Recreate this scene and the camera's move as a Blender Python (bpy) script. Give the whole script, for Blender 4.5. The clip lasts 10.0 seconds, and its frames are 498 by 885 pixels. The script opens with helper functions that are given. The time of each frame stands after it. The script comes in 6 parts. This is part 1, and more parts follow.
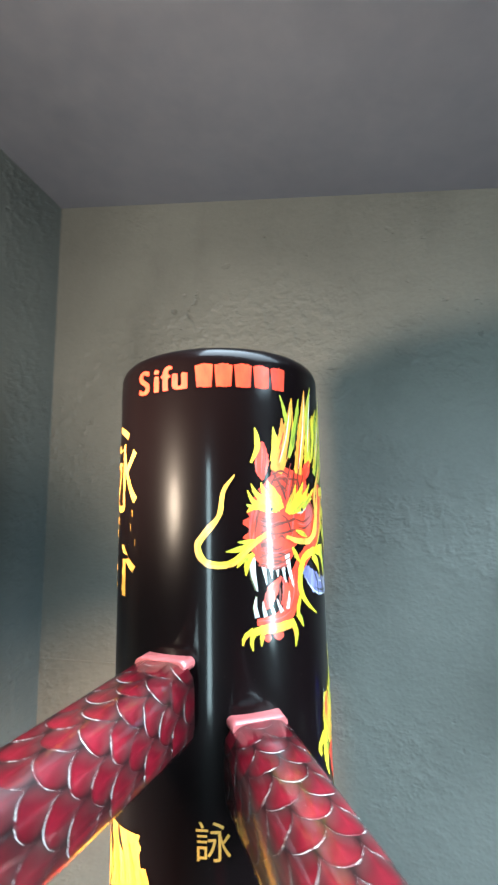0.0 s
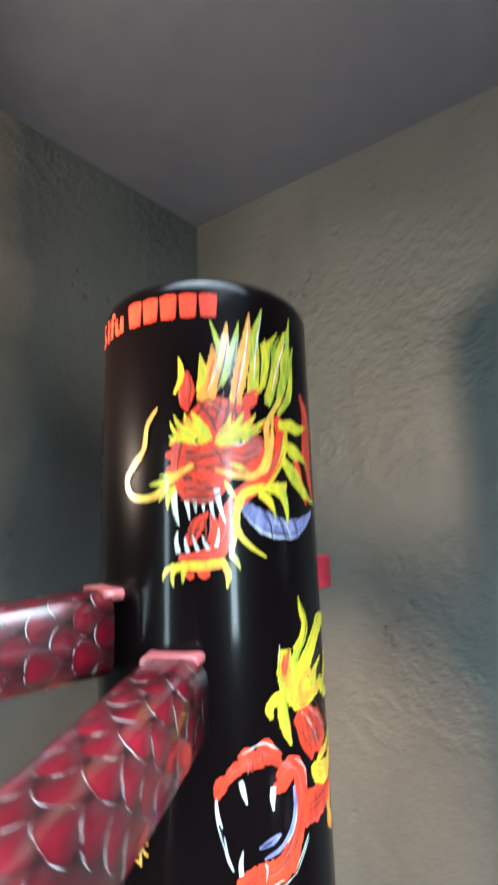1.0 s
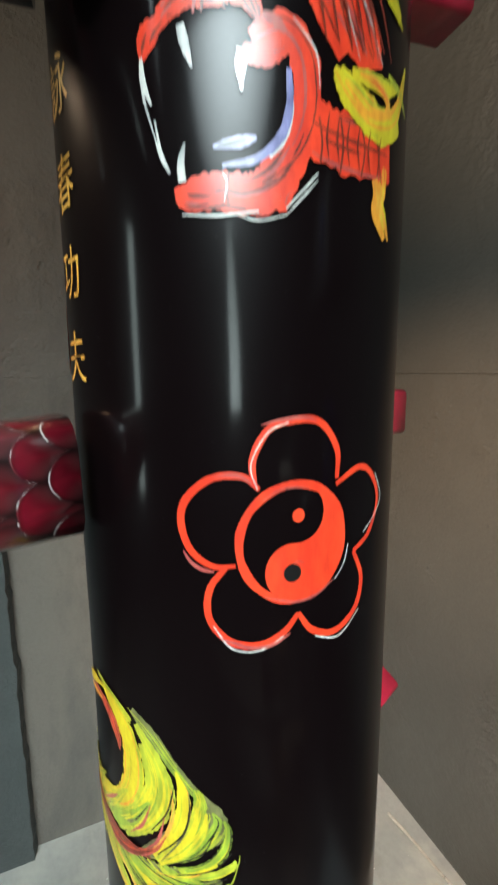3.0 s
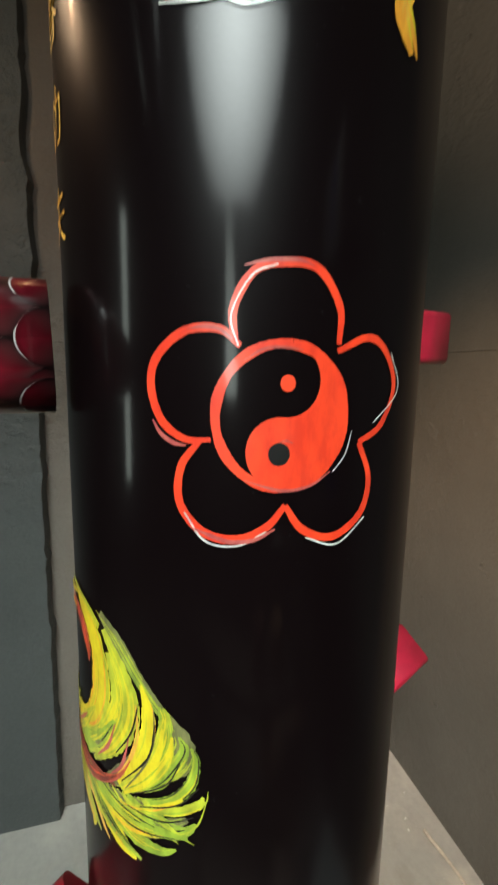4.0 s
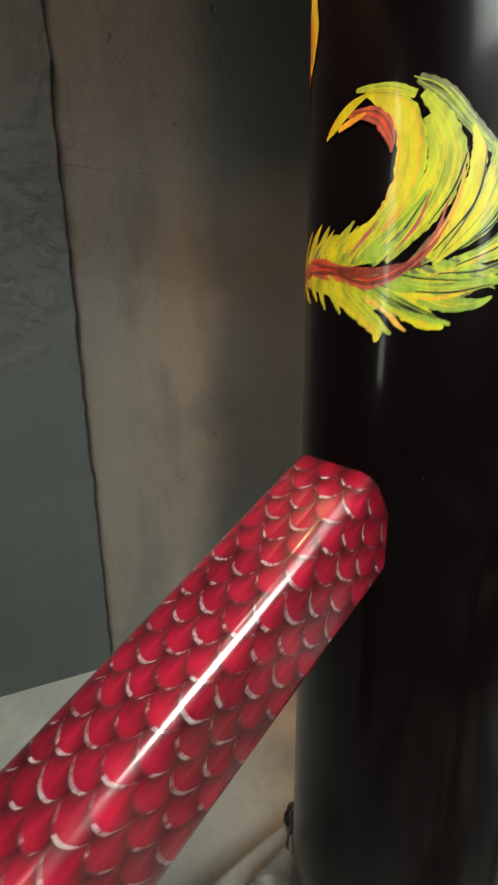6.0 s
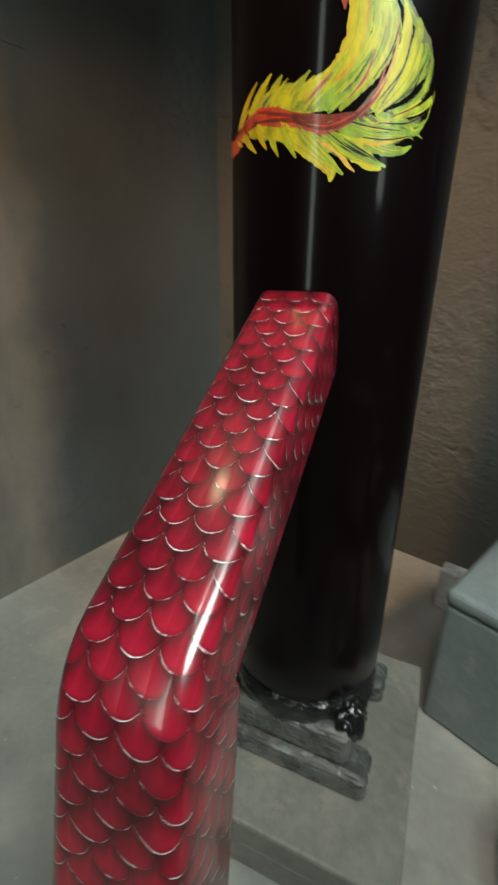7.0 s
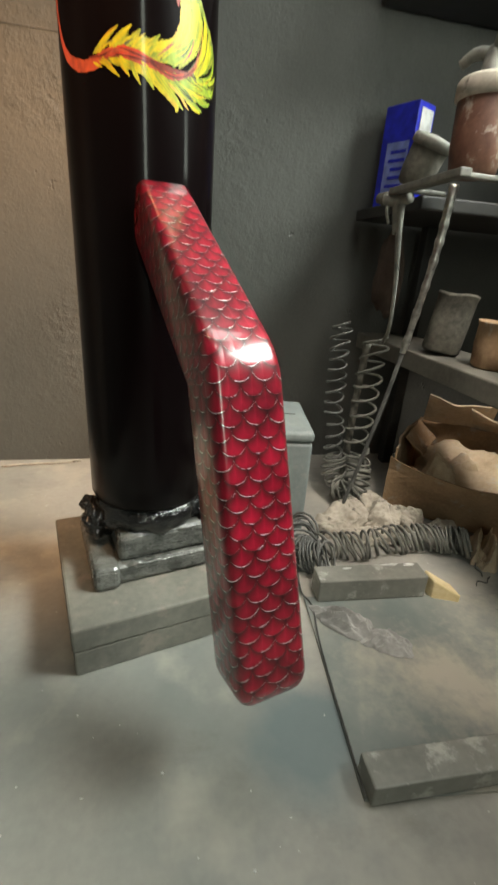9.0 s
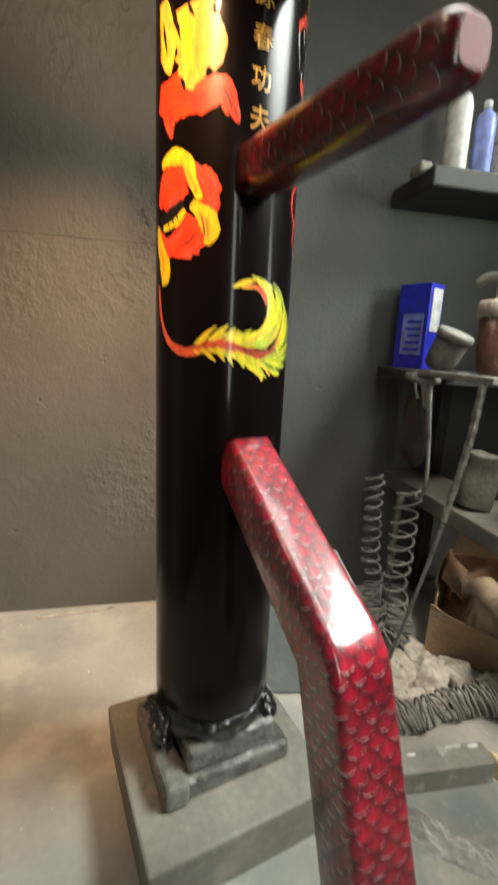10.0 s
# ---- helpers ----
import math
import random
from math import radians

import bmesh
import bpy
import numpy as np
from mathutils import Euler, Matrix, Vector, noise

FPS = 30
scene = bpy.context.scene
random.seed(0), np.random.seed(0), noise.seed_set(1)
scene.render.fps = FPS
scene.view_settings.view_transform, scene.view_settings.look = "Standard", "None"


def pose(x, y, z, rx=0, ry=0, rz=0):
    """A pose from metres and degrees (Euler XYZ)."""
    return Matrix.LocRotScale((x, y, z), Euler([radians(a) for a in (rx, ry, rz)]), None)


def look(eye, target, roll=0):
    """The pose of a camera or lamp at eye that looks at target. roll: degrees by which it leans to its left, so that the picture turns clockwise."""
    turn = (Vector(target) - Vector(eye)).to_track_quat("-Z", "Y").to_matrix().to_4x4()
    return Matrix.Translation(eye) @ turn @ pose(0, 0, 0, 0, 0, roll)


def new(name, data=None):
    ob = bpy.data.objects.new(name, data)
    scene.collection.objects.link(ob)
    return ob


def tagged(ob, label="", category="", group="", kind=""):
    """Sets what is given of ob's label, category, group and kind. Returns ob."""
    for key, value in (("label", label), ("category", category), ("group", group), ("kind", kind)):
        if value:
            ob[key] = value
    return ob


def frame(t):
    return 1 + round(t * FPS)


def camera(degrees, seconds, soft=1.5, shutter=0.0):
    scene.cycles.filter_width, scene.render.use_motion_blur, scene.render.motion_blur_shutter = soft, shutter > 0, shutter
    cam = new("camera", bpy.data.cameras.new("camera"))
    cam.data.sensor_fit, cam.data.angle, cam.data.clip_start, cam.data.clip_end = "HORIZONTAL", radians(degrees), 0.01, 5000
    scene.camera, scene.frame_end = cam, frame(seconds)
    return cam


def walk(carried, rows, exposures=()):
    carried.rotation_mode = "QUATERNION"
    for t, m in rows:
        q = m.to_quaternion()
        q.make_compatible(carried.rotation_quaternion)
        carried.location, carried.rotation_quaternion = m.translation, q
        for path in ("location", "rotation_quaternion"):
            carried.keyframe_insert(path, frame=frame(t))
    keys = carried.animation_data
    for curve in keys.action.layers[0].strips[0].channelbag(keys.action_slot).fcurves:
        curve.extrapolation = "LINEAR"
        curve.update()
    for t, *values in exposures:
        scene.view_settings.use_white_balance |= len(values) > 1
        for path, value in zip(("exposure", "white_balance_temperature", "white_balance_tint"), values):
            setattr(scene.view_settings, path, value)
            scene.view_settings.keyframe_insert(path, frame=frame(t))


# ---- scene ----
cam = camera(59.1, 10.0, soft=2.4, shutter=0.5)
PATH = [
    (0, (0.1607, -0.4845, 1.6357), (-0.0895, 0.4720, 1.7862), -1.12),
    (0.3, (0.2163, -0.4679, 1.6317), (-0.1526, 0.4487, 1.7854), 0.10),
    (0.6, (0.2849, -0.4209, 1.6237), (-0.2103, 0.4336, 1.7808), -0.46),
    (1, (0.3588, -0.3287, 1.5698), (-0.3041, 0.4013, 1.7361), -1.87),
    (1.5, (0.3565, -0.2257, 1.4606), (-0.4343, 0.3858, 1.4893), -1.08),
    (1.8, (0.3510, -0.2046, 1.3966), (-0.4631, 0.3746, 1.3550), -1.35),
    (2.1, (0.3384, -0.1811, 1.3511), (-0.5008, 0.3554, 1.2630), -1.73),
    (2.5, (0.3195, -0.1454, 1.2883), (-0.5615, 0.3062, 1.1470), -1.43),
    (3.8, (0.2979, -0.0894, 1.1594), (-0.6430, 0.2138, 1.0088), 0.95),
    (4.1, (0.2925, -0.0761, 1.1440), (-0.6611, 0.1767, 0.9801), 1.11),
    (4.5, (0.2840, -0.0767, 1.0929), (-0.6698, 0.1426, 0.8878), 0.36),
    (4.8, (0.2940, -0.1172, 1.0337), (-0.6479, 0.1551, 0.8370), -0.00),
    (5, (0.2919, -0.1418, 0.9856), (-0.6374, 0.1683, 0.7849), -0.48),
    (5.5, (0.2975, -0.2020, 0.9136), (-0.6359, 0.0707, 0.6807), -0.15),
    (6.8, (0.2772, -0.4533, 0.8282), (-0.3795, 0.2137, 0.4762), -0.11),
    (7, (0.2615, -0.4783, 0.8085), (-0.3149, 0.2477, 0.4334), 0.48),
    (7.5, (0.1524, -0.5508, 0.8090), (-0.1016, 0.3176, 0.3830), 3.62),
    (8, (0.1297, -0.6424, 0.8127), (0.1418, 0.2594, 0.3807), 6.74),
    (8.5, (0.0504, -0.7638, 0.7576), (0.2128, 0.1156, 0.3102), 5.27),
    (9, (0.0197, -0.8358, 0.6889), (0.2214, 0.0690, 0.3139), 4.17),
    (9.5, (-0.0549, -0.8137, 0.7708), (0.1810, 0.1073, 0.4608), 3.30),
    (9.7, (-0.0856, -0.7989, 0.8393), (0.1314, 0.1408, 0.5747), 3.46),
    (10, (-0.1148, -0.7760, 0.9311), (0.0952, 0.1765, 0.7107), 2.70),
]
walk(cam, [(t, look(eye, target, roll)) for t, eye, target, roll in PATH], [(0.0, 0.72, 5150, 3), (0.9, 0.24, 5200, 6), (1.6, -0.52, 5400, 7), (2.5, -0.92, 5700, 8), (4.0, -1.26, 6400, 11), (4.6, -1.38, 6600, 12), (5.5, -1.36, 6900, 14), (7.0, -1.68, 6300, 7), (7.5, -1.42, 6450, 6), (8.0, -1.24, 6500, 7), (8.5, -0.88, 6700, 10), (9.0, -0.80, 6800, 11), (10.0, -0.68, 6800, 12)])

# ---- world and lamps ----
world = bpy.data.worlds.new("world")
scene.world = world
world.use_nodes = True
world.node_tree.nodes["Background"].inputs[0].default_value = (0.5, 0.6, 0.65, 1)
world.node_tree.nodes["Background"].inputs[1].default_value = 0.1


def lamp(name, kind, where, aim, energy, colour, **more):
    data = bpy.data.lights.new(name, kind)
    data.energy, data.color = energy, colour
    ob = new(name, data)
    ob.matrix_world = look(where, aim)
    if kind == "AREA":
        data.shape, data.size, data.size_y = "RECTANGLE", more["size"], more["size_y"]
        data.spread = radians(more.get("spread", 180))
    if kind == "SPOT":
        data.spot_size, data.spot_blend = radians(more["cone"]), more["blend"]
    if kind in ("SPOT", "POINT"):
        data.shadow_soft_size = more["soft"]
    return ob


# a warm lamp that shines up and down on the dummy and the back wall, two light panels under the ceiling, daylight in
# the doorway, added fill at the rack and the side
LAMP = Vector((-0.24, -0.47, 1.64))
lamp("warm_lamp_down", "SPOT", LAMP, LAMP + Vector((-0.12, 0.80, -0.84)), 205, (1.0, 0.57, 0.285), cone=74, blend=0.95, soft=0.034)
lamp("warm_lamp_up", "SPOT", LAMP, LAMP + Vector((0.10, 0.66, 0.48)), 72, (1.0, 0.67, 0.41), cone=104, blend=0.7, soft=0.034)
lamp("warm_lamp_glow", "POINT", LAMP, (0, 0, 1.6), 6.5, (1.0, 0.70, 0.43), soft=0.034)
lamp("ceiling_panel_light", "AREA", (1.40, -0.60, 2.02), (0.12, -0.10, 0.85), 24, (0.90, 1.0, 0.95), size=1.45, size_y=0.60, spread=46)
lamp("overhead_panel_light", "AREA", (0.42, -0.25, 2.36), (0.42, -0.25, 0), 12, (0.97, 1.0, 0.96), size=1.0, size_y=0.56, spread=126)
# added fill that brightens the rack; no such panel is known
lamp("rack_panel_light", "AREA", (0.62, -0.95, 2.34), (0.84, 0.16, 0.1), 5.5, (1.0, 0.94, 0.84), size=0.60, size_y=0.30, spread=38)
lamp("doorway_light", "AREA", (0.20, -2.16, 1.25), (0.20, 0, 1.25), 13, (0.88, 1.0, 0.88), size=0.15, size_y=1.3)
# added fill for the trunk's streak and the upper wall; no window stands here
lamp("side_window_light", "AREA", (1.70, -0.68, 1.45), (0.34, 0.50, 1.74), 5.5, (0.88, 1.0, 0.90), size=0.20, size_y=0.8, spread=70)

# ---- materials ----
def nodes_of(name):
    m = bpy.data.materials.new(name)
    m.use_nodes = True
    return m, m.node_tree.nodes, m.node_tree.links, m.node_tree.nodes["Principled BSDF"]


def math_node(N, L, op, a, b=None, c=None):
    n = N.new("ShaderNodeMath")
    n.operation = op
    for slot, v in zip(n.inputs, (a, b, c)):
        if v is None:
            continue
        if isinstance(v, (int, float)):
            slot.default_value = v
        else:
            L.new(v, slot)
    return n.outputs[0]


def noise_of(N, L, scale, detail=4.0, rough=0.55, coords=None, stretch=None):
    n = N.new("ShaderNodeTexNoise")
    n.inputs["Scale"].default_value, n.inputs["Detail"].default_value, n.inputs["Roughness"].default_value = scale, detail, rough
    if coords is None:
        coords = N.new("ShaderNodeTexCoord").outputs["Object"]
    if stretch:
        mp = N.new("ShaderNodeMapping")
        mp.inputs["Scale"].default_value = stretch
        L.new(coords, mp.inputs[0])
        coords = mp.outputs[0]
    L.new(coords, n.inputs["Vector"])
    return n.outputs["Fac"]


def ramp_of(N, L, fac, *stops):
    r = N.new("ShaderNodeValToRGB")
    e = r.color_ramp.elements
    while len(e) < len(stops):
        e.new(0.5)
    for k, (at, col) in zip(e, stops):
        k.position, k.color = at, (*col, 1)
    L.new(fac, r.inputs[0])
    return r.outputs[0]


def mix_of(N, L, fac, a, b, mode="MIX"):
    n = N.new("ShaderNodeMix")
    n.data_type, n.blend_type = "RGBA", mode
    for slot, v in ((n.inputs[0], fac), (n.inputs[6], a), (n.inputs[7], b)):
        if isinstance(v, (int, float)):
            slot.default_value = v
        elif isinstance(v, tuple):
            slot.default_value = (*v, 1)
        else:
            L.new(v, slot)
    return n.outputs[2]


def bump_of(N, L, b, height, strength, distance):
    n = N.new("ShaderNodeBump")
    n.inputs["Strength"].default_value, n.inputs["Distance"].default_value = strength, distance
    L.new(height, n.inputs["Height"])
    L.new(n.outputs[0], b.inputs["Normal"])
    return n


def rough_stuff(name, dark, light, big=3.0, small=40.0, rough=0.8, relief=0.3, depth=0.004, spots=None, metal=0.0):
    """A matt surface with blotches, grain and relief."""
    m, N, L, b = nodes_of(name)
    blotch = noise_of(N, L, big, 5, 0.6)
    grain = noise_of(N, L, small, 4, 0.6)
    both = math_node(N, L, "ADD", math_node(N, L, "MULTIPLY", blotch, 0.65), math_node(N, L, "MULTIPLY", grain, 0.35))
    col = ramp_of(N, L, both, (0.33, dark), (0.66, light))
    if spots:
        mask = ramp_of(N, L, noise_of(N, L, big * 2.3, 6, 0.7), (0.56, (0, 0, 0)), (0.66, (1, 1, 1)))
        col = mix_of(N, L, mask, col, spots)
    L.new(col, b.inputs["Base Color"])
    r = N.new("ShaderNodeMapRange")
    r.inputs[3].default_value, r.inputs[4].default_value = rough - 0.1, min(1.0, rough + 0.1)
    L.new(grain, r.inputs[0])
    L.new(r.outputs[0], b.inputs["Roughness"])
    b.inputs["Metallic"].default_value = metal
    bump_of(N, L, b, both, relief, depth)
    return m


def gloss(name, colour, rough=0.2, coat=0.6, vary=0.25, grain=30.0, metal=0.0):
    """Gloss paint, plastic or bare metal, slightly uneven."""
    m, N, L, b = nodes_of(name)
    n = noise_of(N, L, grain, 4)
    dark = tuple(c * (1 - vary) for c in colour)
    light = tuple(min(1, c * (1 + vary)) for c in colour)
    L.new(ramp_of(N, L, n, (0.35, dark), (0.65, light)), b.inputs["Base Color"])
    L.new(math_node(N, L, "MULTIPLY_ADD", noise_of(N, L, grain * 0.4, 3), 0.12, rough - 0.06), b.inputs["Roughness"])
    b.inputs["Coat Weight"].default_value, b.inputs["Coat Roughness"].default_value = coat, 0.06
    b.inputs["Metallic"].default_value = metal
    return m


def wall_paint(name, dark, light, stain, zone=None, relief=0.75):
    """Rough hand-trowelled plaster under old booth paint: low lumps, scratches, patches of stuck grit."""
    m, N, L, b = nodes_of(name)
    tc = N.new("ShaderNodeTexCoord").outputs["Object"]
    blotch = noise_of(N, L, 1.6, 5, 0.55, tc)
    grain = noise_of(N, L, 26, 5, 0.6, tc)
    fine = noise_of(N, L, 120, 3, 0.6, tc)
    patch = ramp_of(N, L, noise_of(N, L, 2.4, 4, 0.5, tc), (0.48, (0, 0, 0)), (0.66, (1, 1, 1)))
    lumps = math_node(N, L, "MULTIPLY", ramp_of(N, L, grain, (0.44, (0, 0, 0)), (0.80, (1, 1, 1))), patch)
    both = math_node(N, L, "ADD", math_node(N, L, "MULTIPLY", blotch, 0.8), math_node(N, L, "MULTIPLY", fine, 0.2))
    col = ramp_of(N, L, both, (0.35, dark), (0.65, light))
    # a band of other tones along one axis, for lamplight put into the colour
    if zone:
        axis, lo, hi, fade, zdark, zlight = zone
        sep = N.new("ShaderNodeSeparateXYZ")
        L.new(tc, sep.inputs[0])
        q = math_node(N, L, "ADD", sep.outputs[axis], math_node(N, L, "MULTIPLY_ADD", noise_of(N, L, 3.5, 5, 0.6, tc), 0.24, -0.12))
        up = N.new("ShaderNodeMapRange")
        up.inputs[1].default_value, up.inputs[2].default_value = lo - fade, lo + fade
        L.new(q, up.inputs[0])
        down = N.new("ShaderNodeMapRange")
        down.inputs[1].default_value, down.inputs[2].default_value = hi + fade, hi - fade
        L.new(q, down.inputs[0])
        mask = math_node(N, L, "MULTIPLY", up.outputs[0], down.outputs[0])
        col = mix_of(N, L, mask, col, ramp_of(N, L, both, (0.35, zdark), (0.65, zlight)))
    pits = math_node(N, L, "MULTIPLY", ramp_of(N, L, noise_of(N, L, 34, 3, 0.5, tc), (0.63, (0, 0, 0)), (0.70, (1, 1, 1))), ramp_of(N, L, noise_of(N, L, 4.5, 3, 0.5, tc), (0.58, (0, 0, 0)), (0.66, (1, 1, 1))))
    drips = ramp_of(N, L, noise_of(N, L, 3.0, 5, 0.65, tc, (1.0, 1.0, 0.35)), (0.55, (0, 0, 0)), (0.75, (0.7, 0.7, 0.7)))
    col = mix_of(N, L, drips, col, stain)
    col = mix_of(N, L, math_node(N, L, "MULTIPLY", pits, 0.3), col, tuple(0.35 * c for c in stain))
    L.new(col, b.inputs["Base Color"])
    L.new(math_node(N, L, "MULTIPLY_ADD", grain, 0.25, 0.42), b.inputs["Roughness"])
    h = math_node(N, L, "ADD", math_node(N, L, "SUBTRACT", lumps, math_node(N, L, "MULTIPLY", pits, 0.9)), math_node(N, L, "MULTIPLY", math_node(N, L, "ADD", grain, math_node(N, L, "MULTIPLY", fine, 0.5)), 0.50))
    b.inputs["Specular IOR Level"].default_value = 0.5
    bump_of(N, L, b, h, relief, 0.007)
    return m


def scales(name, wide, tall, gap=0.12, depth=0.68, line=0.028, pale=1.0, groove=1.0):
    """Airbrushed fish scales under clear lacquer: UV u runs round the limb and v along it, in metres."""
    m, N, L, b = nodes_of(name)
    uv = N.new("ShaderNodeUVMap").outputs[0]
    wob = N.new("ShaderNodeTexNoise")
    wob.inputs["Scale"].default_value = 45
    L.new(uv, wob.inputs["Vector"])
    sep = N.new("ShaderNodeSeparateXYZ")
    L.new(uv, sep.inputs[0])
    M = lambda op, *a: math_node(N, L, op, *a)
    a = M("ADD", M("DIVIDE", sep.outputs[0], wide), M("MULTIPLY_ADD", wob.outputs["Fac"], 0.16, -0.08))
    v = M("DIVIDE", sep.outputs[1], tall)
    k = M("FLOOR", v)
    fr = M("SUBTRACT", v, k)
    odd = M("MULTIPLY", M("FLOORED_MODULO", k, 2.0), 0.5)

    def arc(shift):
        x = M("SUBTRACT", M("FRACT", M("ADD", a, shift)), 0.5)
        x = M("MULTIPLY", x, 1.94)
        return M("SQRT", M("MAXIMUM", M("SUBTRACT", 1.0, M("MULTIPLY", x, x)), 0.02))

    g0 = arc(odd)
    g1 = arc(M("SUBTRACT", 0.5, odd))
    mine = M("LESS_THAN", fr, g0)
    other = M("SUBTRACT", 1.0, mine)
    edge = M("ADD", M("MULTIPLY", mine, M("SUBTRACT", g0, fr)), M("MULTIPLY", other, M("SUBTRACT", M("ADD", g1, 1.0), fr)))
    under = M("ADD", M("MULTIPLY", mine, M("SUBTRACT", M("ADD", fr, 1.0), g1)), M("MULTIPLY", other, M("SUBTRACT", fr, g0)))
    body = ramp_of(N, L, under, (0.0, (0.045 + 0.07 * (1 - groove), 0.018, 0.017)), (gap * 0.5, (0.080 + 0.10 * (1 - groove), 0.016, 0.017)), (gap + 0.30, (0.36 * depth, 0.011 * depth, 0.030 * depth)), (1.0, (0.54 * depth, 0.014 * depth, 0.044 * depth)))
    flank = M("ADD", M("MULTIPLY", mine, g0), M("MULTIPLY", other, g1))
    rim = ramp_of(N, L, M("DIVIDE", edge, M("MAXIMUM", M("MULTIPLY", flank, flank), 0.08)), (0.0, (1, 1, 1)), (line, (1, 1, 1)), (line + 0.030, (0, 0, 0)))
    worn = ramp_of(N, L, noise_of(N, L, 70, 3, 0.6, uv), (0.47, (0.02, 0.02, 0.02)), (0.53, (1, 1, 1)))
    shade = ramp_of(N, L, edge, (0.05, (1 - 0.45 * groove, 1 - 0.50 * groove, 1 - 0.50 * groove)), (0.20, (1, 1, 1)))
    body = mix_of(N, L, 1.0, body, shade, "MULTIPLY")
    pocket = ramp_of(N, L, flank, (0.30, (1 - 0.93 * groove, 1 - 0.90 * groove, 1 - 0.90 * groove)), (0.80, (1, 1, 1)))
    body = mix_of(N, L, 1.0, body, pocket, "MULTIPLY")
    tone = ramp_of(N, L, noise_of(N, L, 14, 4, 0.6, uv), (0.32, (0.38, 0.38, 0.42)), (0.68, (1.2, 1.08, 1.15)))
    body = mix_of(N, L, 1.0, body, tone, "MULTIPLY")
    L.new(mix_of(N, L, M("MULTIPLY", rim, M("MULTIPLY", worn, 0.95)), body, (0.96 * pale, 0.90 * pale, 0.88 * pale)), b.inputs["Base Color"])
    b.inputs["Roughness"].default_value = 0.32
    b.inputs["Coat Weight"].default_value, b.inputs["Coat Roughness"].default_value = 1.0, 0.11
    bump_of(N, L, b, M("ADD", M("MULTIPLY", under, 0.5), M("MULTIPLY", rim, 0.45)), 0.42, 0.0022)
    return m


def lacquer():
    """Black piano lacquer with faint swirl marks and dust."""
    m, N, L, b = nodes_of("black_lacquer")
    dust = ramp_of(N, L, noise_of(N, L, 260, 2, 0.5), (0.72, (0.0028, 0.0015, 0.0017)), (0.80, (0.012, 0.010, 0.010)))
    L.new(dust, b.inputs["Base Color"])
    L.new(math_node(N, L, "MULTIPLY_ADD", noise_of(N, L, 9, 4, 0.6, None, (1, 1, 0.25)), 0.10, 0.26), b.inputs["Roughness"])
    b.inputs["Specular IOR Level"].default_value = 0.05
    b.inputs["Coat Weight"].default_value, b.inputs["Coat IOR"].default_value = 0.37, 1.42
    L.new(math_node(N, L, "MULTIPLY_ADD", noise_of(N, L, 7, 4, 0.6, None, (1, 1, 0.25)), 0.07, 0.065), b.inputs["Coat Roughness"])
    bump_of(N, L, b, noise_of(N, L, 14, 3, 0.5), 0.035, 0.004)
    return m


def art_paint(name, colour, second):
    """Brushed airbrush colour on the lacquer, under the same clear coat."""
    m, N, L, b = nodes_of(name)
    streak = noise_of(N, L, 130, 4, 0.6, None, (1, 1, 0.4))
    L.new(ramp_of(N, L, streak, (0.36, second), (0.62, colour)), b.inputs["Base Color"])
    b.inputs["Roughness"].default_value = 0.35
    b.inputs["Coat Weight"].default_value, b.inputs["Coat Roughness"].default_value = 0.42, 0.10
    return m


def film(name, dark, light, rough):
    """Stretched plastic film: sharp creases that catch the light, dulled by overspray in patches."""
    m, N, L, b = nodes_of(name)
    patch = noise_of(N, L, 16, 5, 0.65)
    L.new(ramp_of(N, L, patch, (0.36, dark), (0.64, light)), b.inputs["Base Color"])
    L.new(math_node(N, L, "MULTIPLY_ADD", patch, 0.30, rough - 0.10), b.inputs["Roughness"])
    b.inputs["Coat Weight"].default_value, b.inputs["Coat Roughness"].default_value = 0.5, 0.08
    crease = math_node(N, L, "ABSOLUTE", math_node(N, L, "SUBTRACT", noise_of(N, L, 30, 3, 0.5, None, (1, 1, 2.4)), 0.5))
    bump_of(N, L, b, crease, 0.9, 0.012)
    return m


BLACK = lacquer()
ART = {
    "R": art_paint("scarlet_art", (0.68, 0.048, 0.014), (0.52, 0.028, 0.010)),
    "D": art_paint("maroon_art", (0.22, 0.030, 0.014), (0.10, 0.016, 0.010)),
    "Y": art_paint("yellow_art", (0.58, 0.49, 0.014), (0.44, 0.34, 0.012)),
    "L": art_paint("lime_art", (0.42, 0.45, 0.030), (0.24, 0.26, 0.020)),
    "O": art_paint("orange_art", (0.72, 0.33, 0.025), (0.55, 0.20, 0.02)),
    "T": art_paint("gold_art", (0.66, 0.38, 0.06), (0.50, 0.24, 0.03)),
    "W": art_paint("white_art", (0.66, 0.66, 0.60), (0.36, 0.37, 0.36)),
    "B": art_paint("slate_blue_art", (0.22, 0.22, 0.42), (0.09, 0.09, 0.20)),
    "G": art_paint("olive_grey_art", (0.17, 0.165, 0.06), (0.07, 0.068, 0.03)),
    "V": art_paint("rose_art", (0.42, 0.10, 0.08), (0.30, 0.05, 0.05)),
    "N": art_paint("brick_art", (0.50, 0.085, 0.036), (0.28, 0.050, 0.026)),
    "E": art_paint("leaf_green_art", (0.27, 0.37, 0.034), (0.15, 0.21, 0.022)),
    "K": art_paint("black_art", (0.004, 0.004, 0.004), (0.006, 0.006, 0.006)),
    "P": art_paint("pearl_art", (0.012, 0.012, 0.02), (0.006, 0.006, 0.012)),
}
SCALE_LEG = scales("red_scales_leg", 0.0285, 0.0152, 0.12, 0.66, 0.026, 1.0, 0.68)
